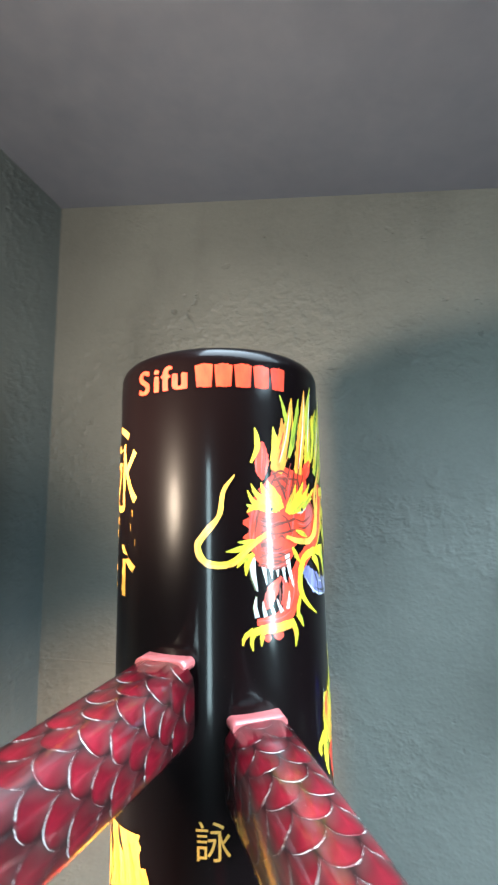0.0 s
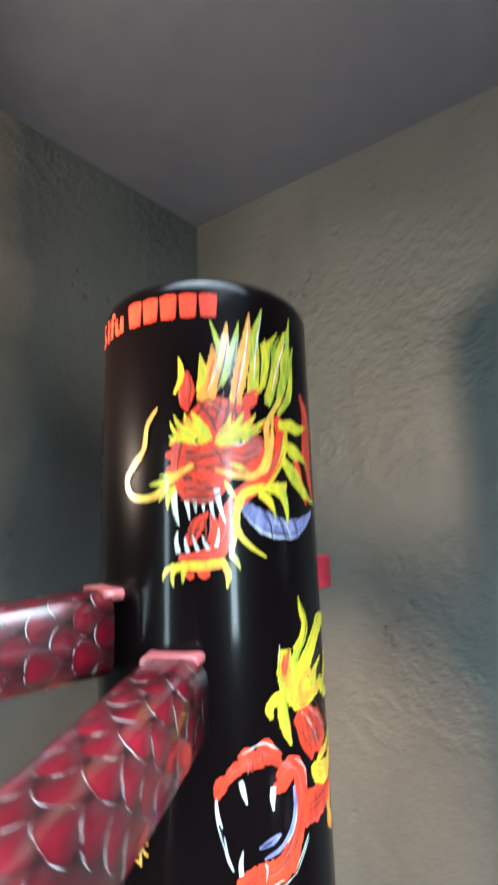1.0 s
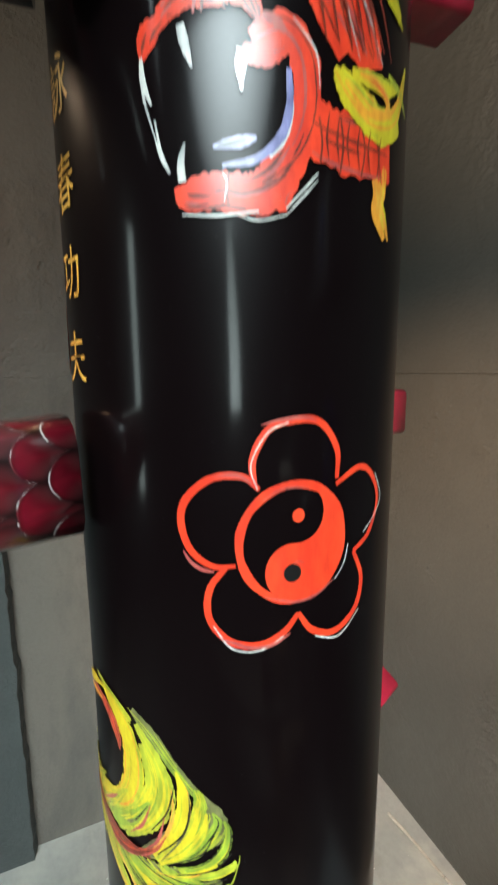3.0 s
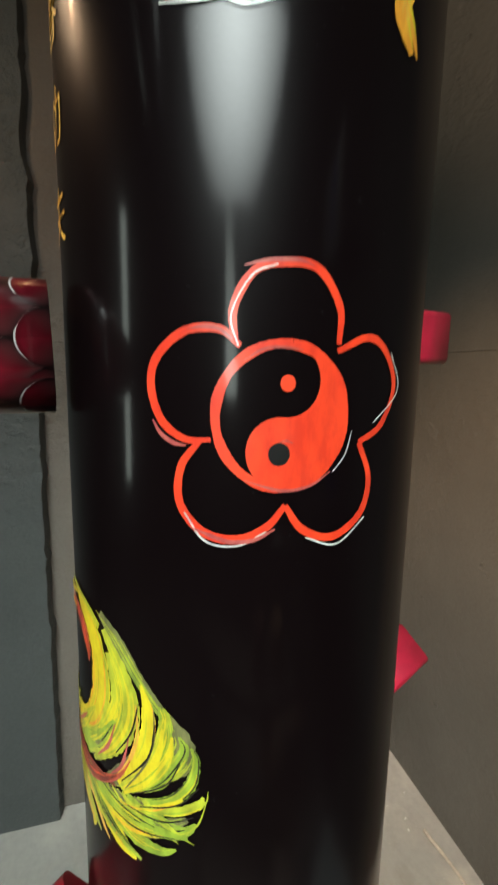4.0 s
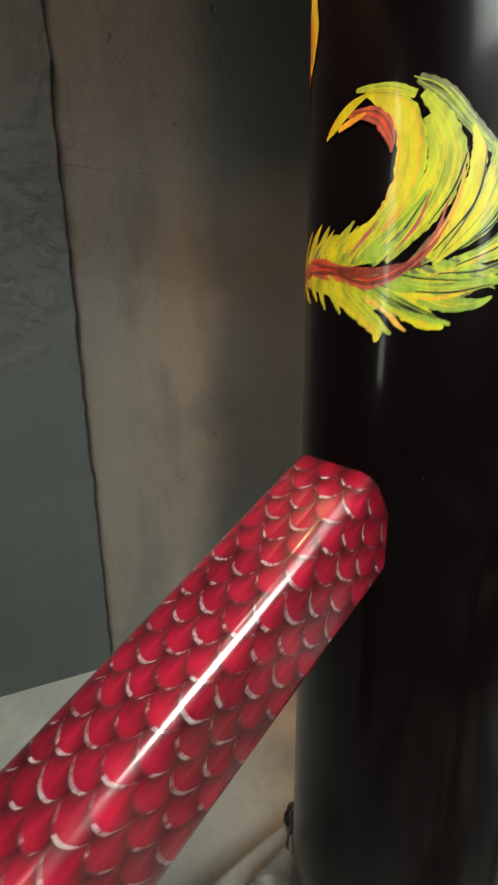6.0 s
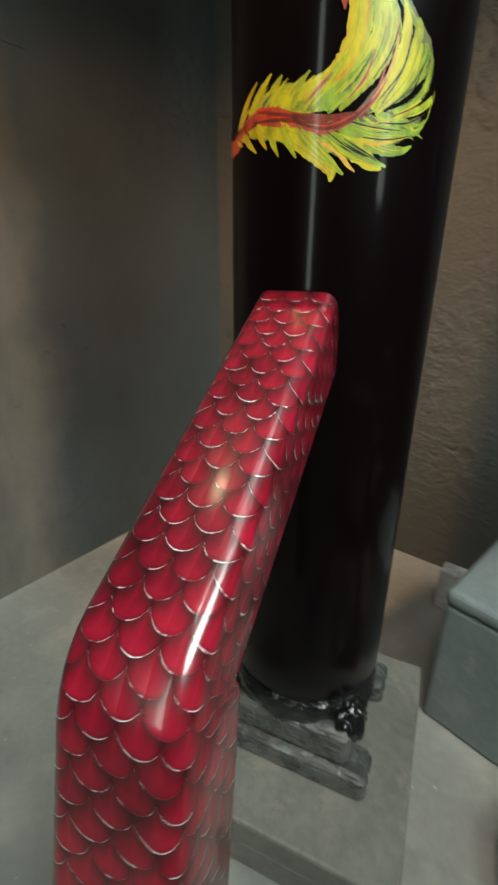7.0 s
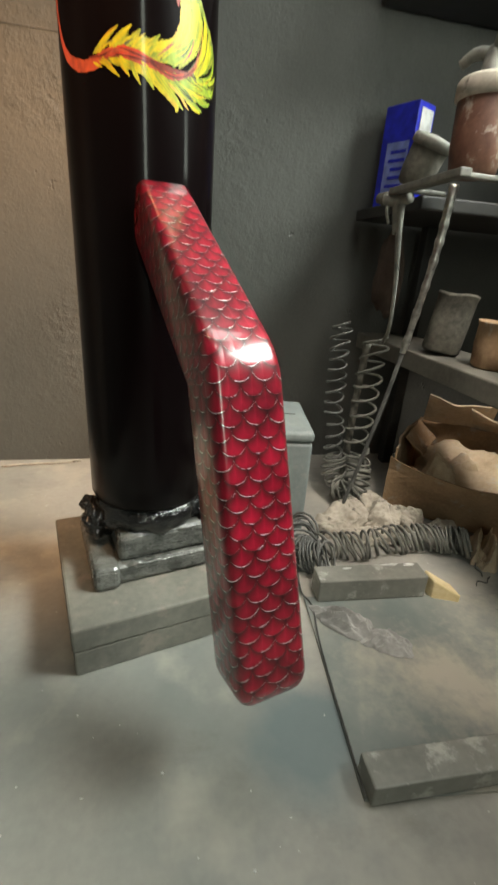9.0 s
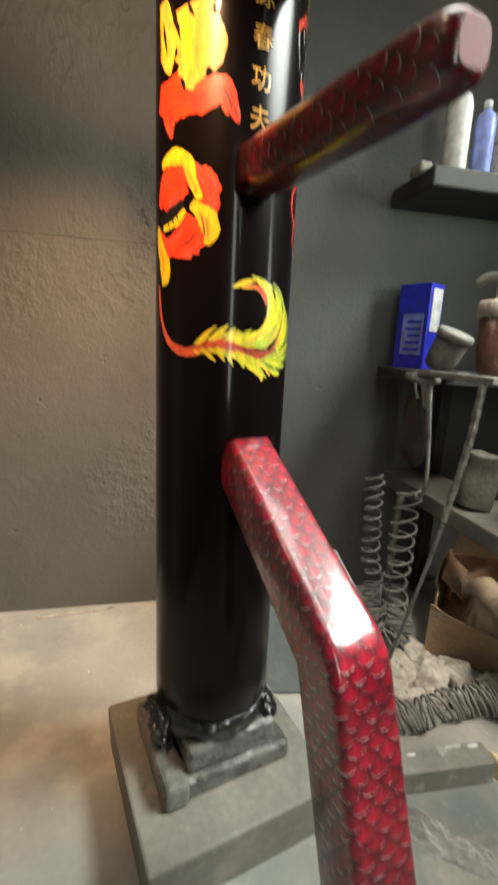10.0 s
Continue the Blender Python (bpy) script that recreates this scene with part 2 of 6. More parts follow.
SCALE_ARM = scales("red_scales_arm", 0.0235, 0.0170, 0.34, 0.30, 0.032, 0.50)
PINK = gloss("pale_pink_paint", (0.33, 0.085, 0.085), 0.4, 0.4)
CRIMSON = gloss("crimson_paint", (0.34, 0.010, 0.028), 0.35, 0.5)
END = rough_stuff("crimson_end_grain", (0.075, 0.010, 0.014), (0.16, 0.020, 0.028), 30, 160, 0.7, 0.2, 0.001)
BACK_WALL = wall_paint("plaster_grey", (0.068, 0.068, 0.062), (0.102, 0.102, 0.093), (0.054, 0.054, 0.049), None, 0.62)
# the beige band is warm lamplight painted on; the plaster itself is dark grey
WEST_WALL = wall_paint("plaster_dark_painted_glow", (0.048, 0.055, 0.056), (0.076, 0.084, 0.083), (0.038, 0.042, 0.042), (1, -0.9, 0.04, 0.06, (0.135, 0.118, 0.098), (0.190, 0.168, 0.138)), 0.6)
SIDE_WALL = wall_paint("plaster_dark_grey", (0.050, 0.056, 0.054), (0.080, 0.088, 0.084), (0.04, 0.045, 0.04))
CEIL = rough_stuff("ceiling_paint", (0.056, 0.062, 0.082), (0.086, 0.092, 0.114), 1.5, 20, 0.7, 0.1, 0.003)
SLAB = rough_stuff("grey_overspray_timber", (0.125, 0.122, 0.105), (0.255, 0.240, 0.205), 7, 70, 0.6, 0.25, 0.002, (0.27, 0.235, 0.20))
BOXGREY = rough_stuff("teal_grey_overspray", (0.17, 0.20, 0.20), (0.27, 0.30, 0.295), 6, 80, 0.65, 0.15, 0.002, (0.28, 0.29, 0.275))
DUSTY = rough_stuff("dusty_grey_brown", (0.052, 0.050, 0.042), (0.165, 0.152, 0.124), 10, 80, 0.85, 0.4, 0.003)
PAPER = rough_stuff("dusty_paper", (0.26, 0.232, 0.190), (0.56, 0.51, 0.43), 14, 70, 0.9, 0.5, 0.005, (0.11, 0.098, 0.082))
CARTON = rough_stuff("cardboard", (0.20, 0.122, 0.066), (0.40, 0.262, 0.150), 6, 90, 0.85, 0.25, 0.002, (0.36, 0.31, 0.25))
CARDLIGHT = rough_stuff("dusty_cardboard_inside", (0.40, 0.30, 0.195), (0.60, 0.49, 0.355), 7, 80, 0.9, 0.3, 0.003, (0.46, 0.41, 0.34))
DARKWOOD = rough_stuff("dark_shelf_paint", (0.014, 0.014, 0.014), (0.04, 0.038, 0.035), 8, 60, 0.6, 0.2, 0.002)
BOARD = rough_stuff("grey_shelf_board", (0.075, 0.072, 0.060), (0.155, 0.146, 0.122), 8, 70, 0.8, 0.25, 0.002)
HOSE = rough_stuff("dusty_hose", (0.085, 0.087, 0.078), (0.24, 0.235, 0.205), 20, 90, 0.6, 0.2, 0.001)
HOSE_DARK = rough_stuff("dark_dusty_hose", (0.05, 0.052, 0.05), (0.16, 0.16, 0.15), 20, 90, 0.55, 0.2, 0.001)
STEEL = gloss("worn_steel", (0.42, 0.41, 0.38), 0.35, 0.0, 0.4, 60, 0.9)
RUST = rough_stuff("rusty_tin", (0.07, 0.022, 0.014), (0.22, 0.11, 0.07), 12, 60, 0.6, 0.4, 0.002, (0.36, 0.30, 0.25))
BLUE = gloss("blue_carton", (0.018, 0.028, 0.50), 0.4, 0.2)
PALEBLUE = gloss("pale_blue_print", (0.22, 0.28, 0.62), 0.45, 0.1)
BAG = rough_stuff("dusty_brown_cloth", (0.035, 0.022, 0.016), (0.085, 0.058, 0.044), 12, 90, 0.9, 0.3, 0.002)
WHITE = gloss("off_white", (0.62, 0.62, 0.60), 0.45, 0.1)
WRAP = film("black_wrap", (0.006, 0.006, 0.006), (0.014, 0.014, 0.014), 0.13)
WRAPGREY = film("grey_overspray_wrap", (0.055, 0.058, 0.053), (0.165, 0.165, 0.150), 0.24)
REDPLASTIC = gloss("red_plastic", (0.50, 0.02, 0.015), 0.35, 0.4)
TIMBER = rough_stuff("grey_painted_timber", (0.15, 0.15, 0.132), (0.26, 0.255, 0.225), 8, 60, 0.5, 0.2, 0.002, (0.42, 0.41, 0.37))
RAG = rough_stuff("stiff_grey_rag", (0.24, 0.24, 0.23), (0.46, 0.45, 0.43), 12, 80, 0.85, 0.4, 0.003)
FOAM = rough_stuff("yellow_foam", (0.62, 0.46, 0.22), (0.80, 0.68, 0.42), 14, 90, 0.95, 0.4, 0.003)


def floor_paint():
    m, N, L, b = nodes_of("floor_paint")
    tc = N.new("ShaderNodeTexCoord").outputs["Object"]
    blotch = noise_of(N, L, 2.2, 6, 0.6, tc)
    grain = noise_of(N, L, 70, 4, 0.6, tc)
    both = math_node(N, L, "ADD", math_node(N, L, "MULTIPLY", blotch, 0.75), math_node(N, L, "MULTIPLY", grain, 0.25))
    col = ramp_of(N, L, both, (0.33, (0.270, 0.260, 0.235)), (0.66, (0.385, 0.368, 0.330)))
    cool = ramp_of(N, L, noise_of(N, L, 1.7, 4, 0.55, tc), (0.46, (0, 0, 0)), (0.68, (0.8, 0.8, 0.8)))
    col = mix_of(N, L, cool, col, (0.190, 0.208, 0.200))
    dust = ramp_of(N, L, noise_of(N, L, 4.2, 5, 0.6, tc), (0.50, (0, 0, 0)), (0.64, (0.8, 0.8, 0.8)))
    col = mix_of(N, L, dust, col, (0.43, 0.405, 0.35))
    dirt = ramp_of(N, L, noise_of(N, L, 3.1, 6, 0.65, tc, (1.0, 1.6, 1.0)), (0.56, (0, 0, 0)), (0.74, (0.6, 0.6, 0.6)))
    col = mix_of(N, L, dirt, col, (0.13, 0.122, 0.105))
    spill = N.new("ShaderNodeVectorMath")
    spill.operation = "DISTANCE"
    L.new(tc, spill.inputs[0])
    spill.inputs[1].default_value = (0.255, -0.400, 0.0)
    ragged = math_node(N, L, "ADD", spill.outputs["Value"], math_node(N, L, "MULTIPLY_ADD", noise_of(N, L, 9, 4, 0.6, tc), 0.10, -0.05))
    col = mix_of(N, L, ramp_of(N, L, ragged, (0.060, (0.75, 0.75, 0.75)), (0.115, (0, 0, 0))), col, (0.150, 0.195, 0.205))
    flecks = ramp_of(N, L, noise_of(N, L, 75, 2, 0.5, tc), (0.735, (0, 0, 0)), (0.755, (1, 1, 1)))
    col = mix_of(N, L, flecks, col, (0.60, 0.58, 0.54))
    L.new(col, b.inputs["Base Color"])
    L.new(math_node(N, L, "MULTIPLY_ADD", blotch, 0.35, 0.32), b.inputs["Roughness"])
    bump_of(N, L, b, both, 0.12, 0.003)
    return m


def panel_paint():
    """Overspray in teal grey on a sheet, with cream dust trodden over it in patches."""
    m, N, L, b = nodes_of("overspray_panel")
    tc = N.new("ShaderNodeTexCoord").outputs["Object"]
    grain = noise_of(N, L, 60, 4, 0.6, tc)
    col = ramp_of(N, L, noise_of(N, L, 5, 5, 0.6, tc), (0.36, (0.165, 0.192, 0.185)), (0.64, (0.275, 0.280, 0.255)))
    cloud = math_node(N, L, "ADD", math_node(N, L, "MULTIPLY", noise_of(N, L, 4.4, 5, 0.62, tc), 0.8), math_node(N, L, "MULTIPLY", grain, 0.2))
    dust = N.new("ShaderNodeVectorMath")
    dust.operation = "DISTANCE"
    L.new(tc, dust.inputs[0])
    dust.inputs[1].default_value = (0.30, 0.13, 0.0)
    near = math_node(N, L, "SUBTRACT", cloud, math_node(N, L, "MULTIPLY", dust.outputs["Value"], 0.62))
    col = mix_of(N, L, ramp_of(N, L, near, (0.335, (0, 0, 0)), (0.500, (0.80, 0.80, 0.80))), col, (0.45, 0.41, 0.335))
    L.new(col, b.inputs["Base Color"])
    L.new(math_node(N, L, "MULTIPLY_ADD", cloud, 0.4, 0.25), b.inputs["Roughness"])
    bump_of(N, L, b, cloud, 0.15, 0.002)
    return m


FLOOR = floor_paint()
PANEL = panel_paint()

# ---- building helpers ----
def mesh_of(bm, name, material, smooth=False):
    me = bpy.data.meshes.new(name)
    bm.normal_update()
    bm.to_mesh(me)
    bm.free()
    for m in material if isinstance(material, (list, tuple)) else [material]:
        me.materials.append(m)
    if smooth:
        for p in me.polygons:
            p.use_smooth = True
    return me


def part(name, bm, material, parent, label="", smooth=False):
    ob = new(name, mesh_of(bm, name, material, smooth))
    ob.parent = parent
    return tagged(ob, label) if label else ob


def thing(name, bm, material, label, category, kind="", group="", smooth=False):
    return tagged(new(name, mesh_of(bm, name, material, smooth)), label, category, group, kind)


def empty(name, label, category, where=(0, 0, 0), group=""):
    ob = tagged(new(name), label, category, group)
    ob.location = where
    ob.empty_display_size = 0.05
    return ob


def box(bm, lo, hi, m=Matrix(), bevel=0.0, seg=2):
    r = bmesh.ops.create_cube(bm, size=1.0)
    v = r["verts"]
    c = [(a + b) / 2 for a, b in zip(lo, hi)]
    s = [b - a for a, b in zip(lo, hi)]
    bmesh.ops.transform(bm, matrix=m @ Matrix.Translation(c) @ Matrix.Diagonal((*s, 1)), verts=v)
    if bevel:
        e = list({e for q in v for e in q.link_edges})
        bmesh.ops.bevel(bm, geom=e, offset=bevel, segments=seg, affect="EDGES", profile=0.5)
    return bm


def one_box(lo, hi, m=Matrix(), bevel=0.0, seg=2):
    return box(bmesh.new(), lo, hi, m, bevel, seg)


def lathe(profile, steps=48, centre=(0, 0), bm=None):
    """A turned form from (radius, height) pairs."""
    bm = bm or bmesh.new()
    rings = []
    for r, z in profile:
        rings.append([bm.verts.new((centre[0] + r * math.cos(2 * math.pi * k / steps), centre[1] + r * math.sin(2 * math.pi * k / steps), z)) for k in range(steps)])
    for a, b in zip(rings, rings[1:]):
        for k in range(steps):
            bm.faces.new((a[k], a[(k + 1) % steps], b[(k + 1) % steps], b[k]))
    bm.faces.new(rings[0][::-1])
    bm.faces.new(rings[-1])
    return bm


def smooth_line(pts, per=8):
    """Catmull-Rom through tuples of any length."""
    p = [np.array(q, float) for q in pts]
    if len(p) == 2:
        return [p[0] + (p[1] - p[0]) * k / per for k in range(per + 1)]
    p = [2 * p[0] - p[1], *p, 2 * p[-1] - p[-2]]
    out = []
    for a, b, c, d in zip(p, p[1:], p[2:], p[3:]):
        for k in range(per):
            t = k / per
            out.append(0.5 * (2 * b + (c - a) * t + (2 * a - 5 * b + 4 * c - d) * t * t + (3 * b - a - 3 * c + d) * t ** 3))
    out.append(p[-2])
    return out


def tube(pts, radius, sides=8, per=6, bm=None, straight=False):
    bm = bm or bmesh.new()
    line = [Vector(q) for q in (pts if straight else smooth_line(pts, per))]
    rings, side = [], None
    for k, q in enumerate(line):
        d = (line[min(k + 1, len(line) - 1)] - line[max(k - 1, 0)]).normalized()
        if side is None:
            side = d.orthogonal().normalized()
        side = (side - d * side.dot(d)).normalized()
        up = d.cross(side)
        r = radius(k / (len(line) - 1)) if callable(radius) else radius
        rings.append([bm.verts.new(q + r * (math.cos(2 * math.pi * j / sides) * side + math.sin(2 * math.pi * j / sides) * up)) for j in range(sides)])
    for a, b in zip(rings, rings[1:]):
        for j in range(sides):
            bm.faces.new((a[j], a[(j + 1) % sides], b[(j + 1) % sides], b[j]))
    bm.faces.new(rings[0][::-1])
    bm.faces.new(rings[-1])
    return bm


def limb(line, side, sizes, corner=0.32, steps=4):
    """A tapered square limb with rounded corners along a line, with UV in metres."""
    bm = bmesh.new()
    uv = bm.loops.layers.uv.new("UVMap")
    rings, run, along, last = [], 0.0, [], None
    for k, q in enumerate(line):
        d = (line[min(k + 1, len(line) - 1)] - line[max(k - 1, 0)]).normalized()
        up = side.cross(d).normalized()
        w, h = sizes(k / (len(line) - 1))
        crown = q - up * h / 2
        if k:
            run += (crown - last).length
        last = crown
        along.append(run)
        ring = []
        rad = corner * min(w, h)
        for cx, cy, a0 in ((1, 1, 0), (-1, 1, 90), (-1, -1, 180), (1, -1, 270)):
            for j in range(steps + 1):
                a = radians(a0 + 90 * j / steps)
                x, y = cx * (w / 2 - rad) + rad * math.cos(a), cy * (h / 2 - rad) + rad * math.sin(a)
                ring.append(bm.verts.new(q + x * side + y * up))
        rings.append(ring)
    n = len(rings[0])
    mid = rings[len(rings) // 2]
    girth = [0.0]
    for j in range(n):
        girth.append(girth[-1] + (mid[(j + 1) % n].co - mid[j].co).length)
    for k in range(len(rings) - 1):
        for j in range(n):
            f = bm.faces.new((rings[k][j], rings[k][(j + 1) % n], rings[k + 1][(j + 1) % n], rings[k + 1][j]))
            for loop, (u, v) in zip(f.loops, ((j, k), (j + 1, k), (j + 1, k + 1), (j, k + 1))):
                loop[uv].uv = (girth[u], along[v])
            f.smooth = True
    for end, order in ((rings[0], -1), (rings[-1], 1)):
        f = bm.faces.new(end[::order])
        for loop in f.loops:
            loop[uv].uv = (0.0130, 0.0090)
    return bm


# ---- room ----
X0, X1, Y0, Y1 = -0.80, 1.75, -2.2, 0.69
EDGE, SEAM = -0.26, 1.213


def roof(x):
    return 2.545 - 0.165 * x


def walling(*boxes):
    """Wall pieces whose tops follow the sloping ceiling."""
    bm = bmesh.new()
    for lo, hi in boxes:
        box(bm, lo, hi)
    for v in bm.verts:
        if v.co.z > 2.1:
            v.co.z = roof(v.co.x)
    return bm


thing("floor", one_box((X0 - 0.1, Y0 - 1.2, -0.1), (X1 + 0.1, Y1 + 0.1, 0)), FLOOR, "worn grey painted concrete floor with overspray stains", "floor", "structure")
bm = one_box((X0 - 0.1, Y0 - 0.1, 0.0), (X1 + 0.1, Y1 + 0.1, 0.1))
for v in bm.verts:
    v.co.z += roof(v.co.x)
thing("ceiling", bm, CEIL, "dark grey painted sloping ceiling", "ceiling", "structure")
thing("wall_north", walling(((X0 - 0.1, Y1, 0), (X1 + 0.1, Y1 + 0.1, 2.5))), BACK_WALL, "rough grey plastered booth wall in warm lamp light", "wall", "structure")
thing("wall_west", walling(((X0 - 0.1, Y0, 0), (X0, Y1, 2.5))), WEST_WALL, "rough dark grey plastered wall, warm lamplight painted on in beige", "wall", "structure")
# added facing: its ragged edge stands in for the dark wall's corner
bm = bmesh.new()
rows = []
for k in range(121):
    z = roof(X0 + 0.035) * k / 120
    e = EDGE + 0.010 * noise.noise((0, 0, z * 9)) + 0.006 * noise.noise((0, 3, z * 40))
    rows.append([bm.verts.new(q) for q in ((X0, e, z), (X0 + 0.035, e - 0.006, z), (X0 + 0.035, Y0, z), (X0, Y0, z))])
for a, c in zip(rows, rows[1:]):
    for j in range(3):
        bm.faces.new((a[j], c[j], c[j + 1], a[j + 1]))
bm.faces.new(rows[-1])
thing("wall_west_facing", bm, SIDE_WALL, "added dark grey plaster facing, its ragged edge standing in for the corner", "wall", "structure")
thing("plaster_joint", one_box((X0, Y1 - 0.002, SEAM - 0.0025), (-0.10, Y1, SEAM + 0.0025), Matrix(), 0.0008), BACK_WALL, "thin raised joint line in the wall plaster", "joint", "structure")
thing("plaster_joint", one_box((X0, EDGE, SEAM - 0.002), (X0 + 0.0012, 0.12, SEAM + 0.002), Matrix(), 0.0005), WEST_WALL, "thin raised joint line in the wall plaster", "joint", "structure")
thing("wall_east", walling(((X1, Y0, 0), (X1 + 0.1, Y1, 2.5))), SIDE_WALL, "rough dark grey plastered wall", "wall", "structure")
bm = walling(((X0 - 0.1, Y0 - 0.1, 0), (-0.05, Y0, 2.5)), ((0.49, Y0 - 0.1, 0), (X1 + 0.1, Y0, 2.5)), ((-0.05, Y0 - 0.1, 2.02), (0.49, Y0, 2.5)))
thing("wall_south", bm, SIDE_WALL, "dark plastered wall with an open doorway", "wall", "structure")

# ---- the wooden dummy ----
R = 0.1125
BOTTOM, TOP = 0.246, 1.793
dummy = empty("wooden_dummy", "black lacquered wooden training dummy with painted dragon and red scaled arms", "training dummy", (0, 0, 0.1))


def under_dummy(name, bm, material, parent, label="", smooth=False):
    ob = part(name, bm, material, parent, label, smooth)
    ob.matrix_parent_inverse = Matrix.Translation((0, 0, -0.1))
    return ob


prof = [(0.0, BOTTOM), (R - 0.012, BOTTOM), (R - 0.004, BOTTOM + 0.003), (R, BOTTOM + 0.012)]
prof += [(R, BOTTOM + 0.012 + (TOP - 0.030 - BOTTOM) * k / 24) for k in range(1, 25)]
prof += [(R - 0.018 + 0.018 * math.cos(a), TOP - 0.018 + 0.018 * math.sin(a)) for a in [math.pi / 2 * k / 7 for k in range(1, 8)]]
prof += [(0.05, TOP + 0.0005), (0.001, TOP + 0.001)]
trunk = under_dummy("trunk", lathe(prof[1:], 128), BLACK, dummy, "glossy black lacquered round wooden trunk", True)


def spot(theta, z, off=0.0):
    a = radians(theta)
    return Vector(((R + off) * math.sin(a), -(R + off) * math.cos(a), z))


PAINTED, COLOURS, COUNT = {}, list(ART), [0]


HAIRS = {"Y": "LOYYL", "L": "YYEYL", "E": "LYEK", "N": "DRNV", "R": "DVRR", "O": "YRTO", "B": "KWBK", "T": "YOT", "G": "LEG"}


def ribbon(bm, rows, colour, off, rng, rough):
    wide = max(q[2] for q in rows)
    n = 11 if wide > 0.010 else 7 if wide > 0.004 else 3
    last = None
    for k, (s, z, w) in enumerate(rows):
        a, b = rows[max(k - 1, 0)], rows[min(k + 1, len(rows) - 1)]
        d = Vector((b[0] - a[0], b[1] - a[1]))
        d = d.normalized() if d.length > 1e-9 else Vector((0, 1))
        w = max(w, 0.00022) * (1 + rng.uniform(-rough, rough))
        ring = [bm.verts.new(spot(math.degrees((s - d.y * e) / R), z + d.x * e, off)) for e in [w * (2 * j / (n - 1) - 1) for j in range(n)]]
        if last:
            for j in range(n - 1):
                f = bm.faces.new((last[j], last[j + 1], ring[j + 1], ring[j]))
                f.material_index, f.smooth = COLOURS.index(colour), True
        last = ring


def paint(group, colour, layer, pts, widths):
    """A brush stroke on the trunk: (degrees round the trunk, height) pairs and its widths in millimetres, with finer bristle marks over it."""
    COUNT[0] += 1
    if group == "flame":
        group = "flame " + str(COUNT[0])
    bm = PAINTED.setdefault(group, bmesh.new())
    off = 0.0003 + 0.00020 * layer + 1.5e-6 * (COUNT[0] % 60)
    rows = smooth_line([(radians(t) * R, z, w / 2000) for (t, z), w in zip(pts, widths)], 8)
    rng = random.Random(COUNT[0])
    ribbon(bm, rows, colour, off, rng, 0.06 if group.split()[0] in ("flower", "name") else 0.13)
    wide = max(q[2] for q in rows)
    if colour not in HAIRS or wide < 0.0022 or group.split()[0] in ("flower", "name"):
        return
    fine = group in ("tail", "stem")
    for k in range(min(26, int(wide * 2 / 0.0009)) if fine else min(10, int(wide * 2 / 0.0019))):
        e = rng.uniform(-0.92, 0.92)
        a = int(rng.uniform(0, 0.45) * len(rows))
        b = max(a + 4, int(rng.uniform(0.55, 1.0) * len(rows)))
        some = []
        cut = rows[a:b]
        for n, (s, z, w) in enumerate(cut):
            p, q = cut[max(n - 1, 0)], cut[min(n + 1, len(cut) - 1)]
            d = Vector((q[0] - p[0], q[1] - p[1]))
            d = d.normalized() if d.length > 1e-9 else Vector((0, 1))
            t = n / max(1, len(cut) - 1)
            some.append((s - d.y * e * w, z + d.x * e * w, (0.00042 if fine else 0.00065) * math.sin(math.pi * (0.08 + 0.84 * t)) * rng.uniform(0.8, 1.2) * (1 + wide * 40)))
        if len(some) > 3:
            ribbon(bm, some, rng.choice(HAIRS[colour]), off + 0.00012 + 2e-6 * k, rng, 0.1)


def fill(group, colour, layer, outline):
    """A filled shape on the trunk from its outline in degrees and height."""
    bm = PAINTED.setdefault(group, bmesh.new())
    flat = bmesh.new()
    flat.faces.new([flat.verts.new((radians(t) * R, z, 0)) for t, z in outline])
    s = [v.co.x for v in flat.verts]
    for k in range(int(min(s) / 0.003), int(max(s) / 0.003) + 1):
        bmesh.ops.bisect_plane(flat, geom=flat.verts[:] + flat.edges[:] + flat.faces[:], plane_co=(k * 0.003, 0, 0), plane_no=(1, 0, 0))
    bmesh.ops.triangulate(flat, faces=flat.faces[:])
    made = {v: bm.verts.new(spot(math.degrees(v.co.x / R), v.co.y, 0.0003 + 0.0002 * layer)) for v in flat.verts}
    for f in flat.faces:
        g = bm.faces.new([made[v] for v in f.verts])
        g.material_index, g.smooth = COLOURS.index(colour), True
    flat.free()


def lettering(bm, text, theta, z, size, off, colour):
    """A character wrapped on the trunk, centred at theta and z."""
    curve = bpy.data.curves.new("letter", "FONT")
    curve.body, curve.size, curve.align_x, curve.align_y = text, size, "CENTER", "CENTER"
    ob = new("letter", curve)
    bpy.context.view_layer.update()
    me = bpy.data.meshes.new_from_object(ob)
    bpy.data.objects.remove(ob)
    made = [bm.verts.new(spot(theta + math.degrees(v.co.x / R), z + v.co.y, off)) for v in me.vertices]
    for p in me.polygons:
        f = bm.faces.new([made[k] for k in p.vertices])
        f.material_index = COLOURS.index(colour)
    bpy.data.meshes.remove(me)


paint("head", "R", 1, [(52.4, 1.674), (48, 1.643), (44.7, 1.623), (43.9, 1.605), (43.8, 1.583)], [26.1, 51.2, 58.1, 55.1, 29.8])
paint("head", "R", 1, [(72.2, 1.654), (79.2, 1.628), (74.2, 1.606), (62.3, 1.589), (55.4, 1.573), (53.6, 1.551), (45, 1.538), (33.8, 1.538)], [5.4, 14.3, 16.1, 14.4, 14.1, 14.9, 12.7, 4.8])
paint("head", "R", 2, [(38, 1.698), (38, 1.684), (37.4, 1.671), (38, 1.662)], [3.1, 13.4, 11.3, 2.0])
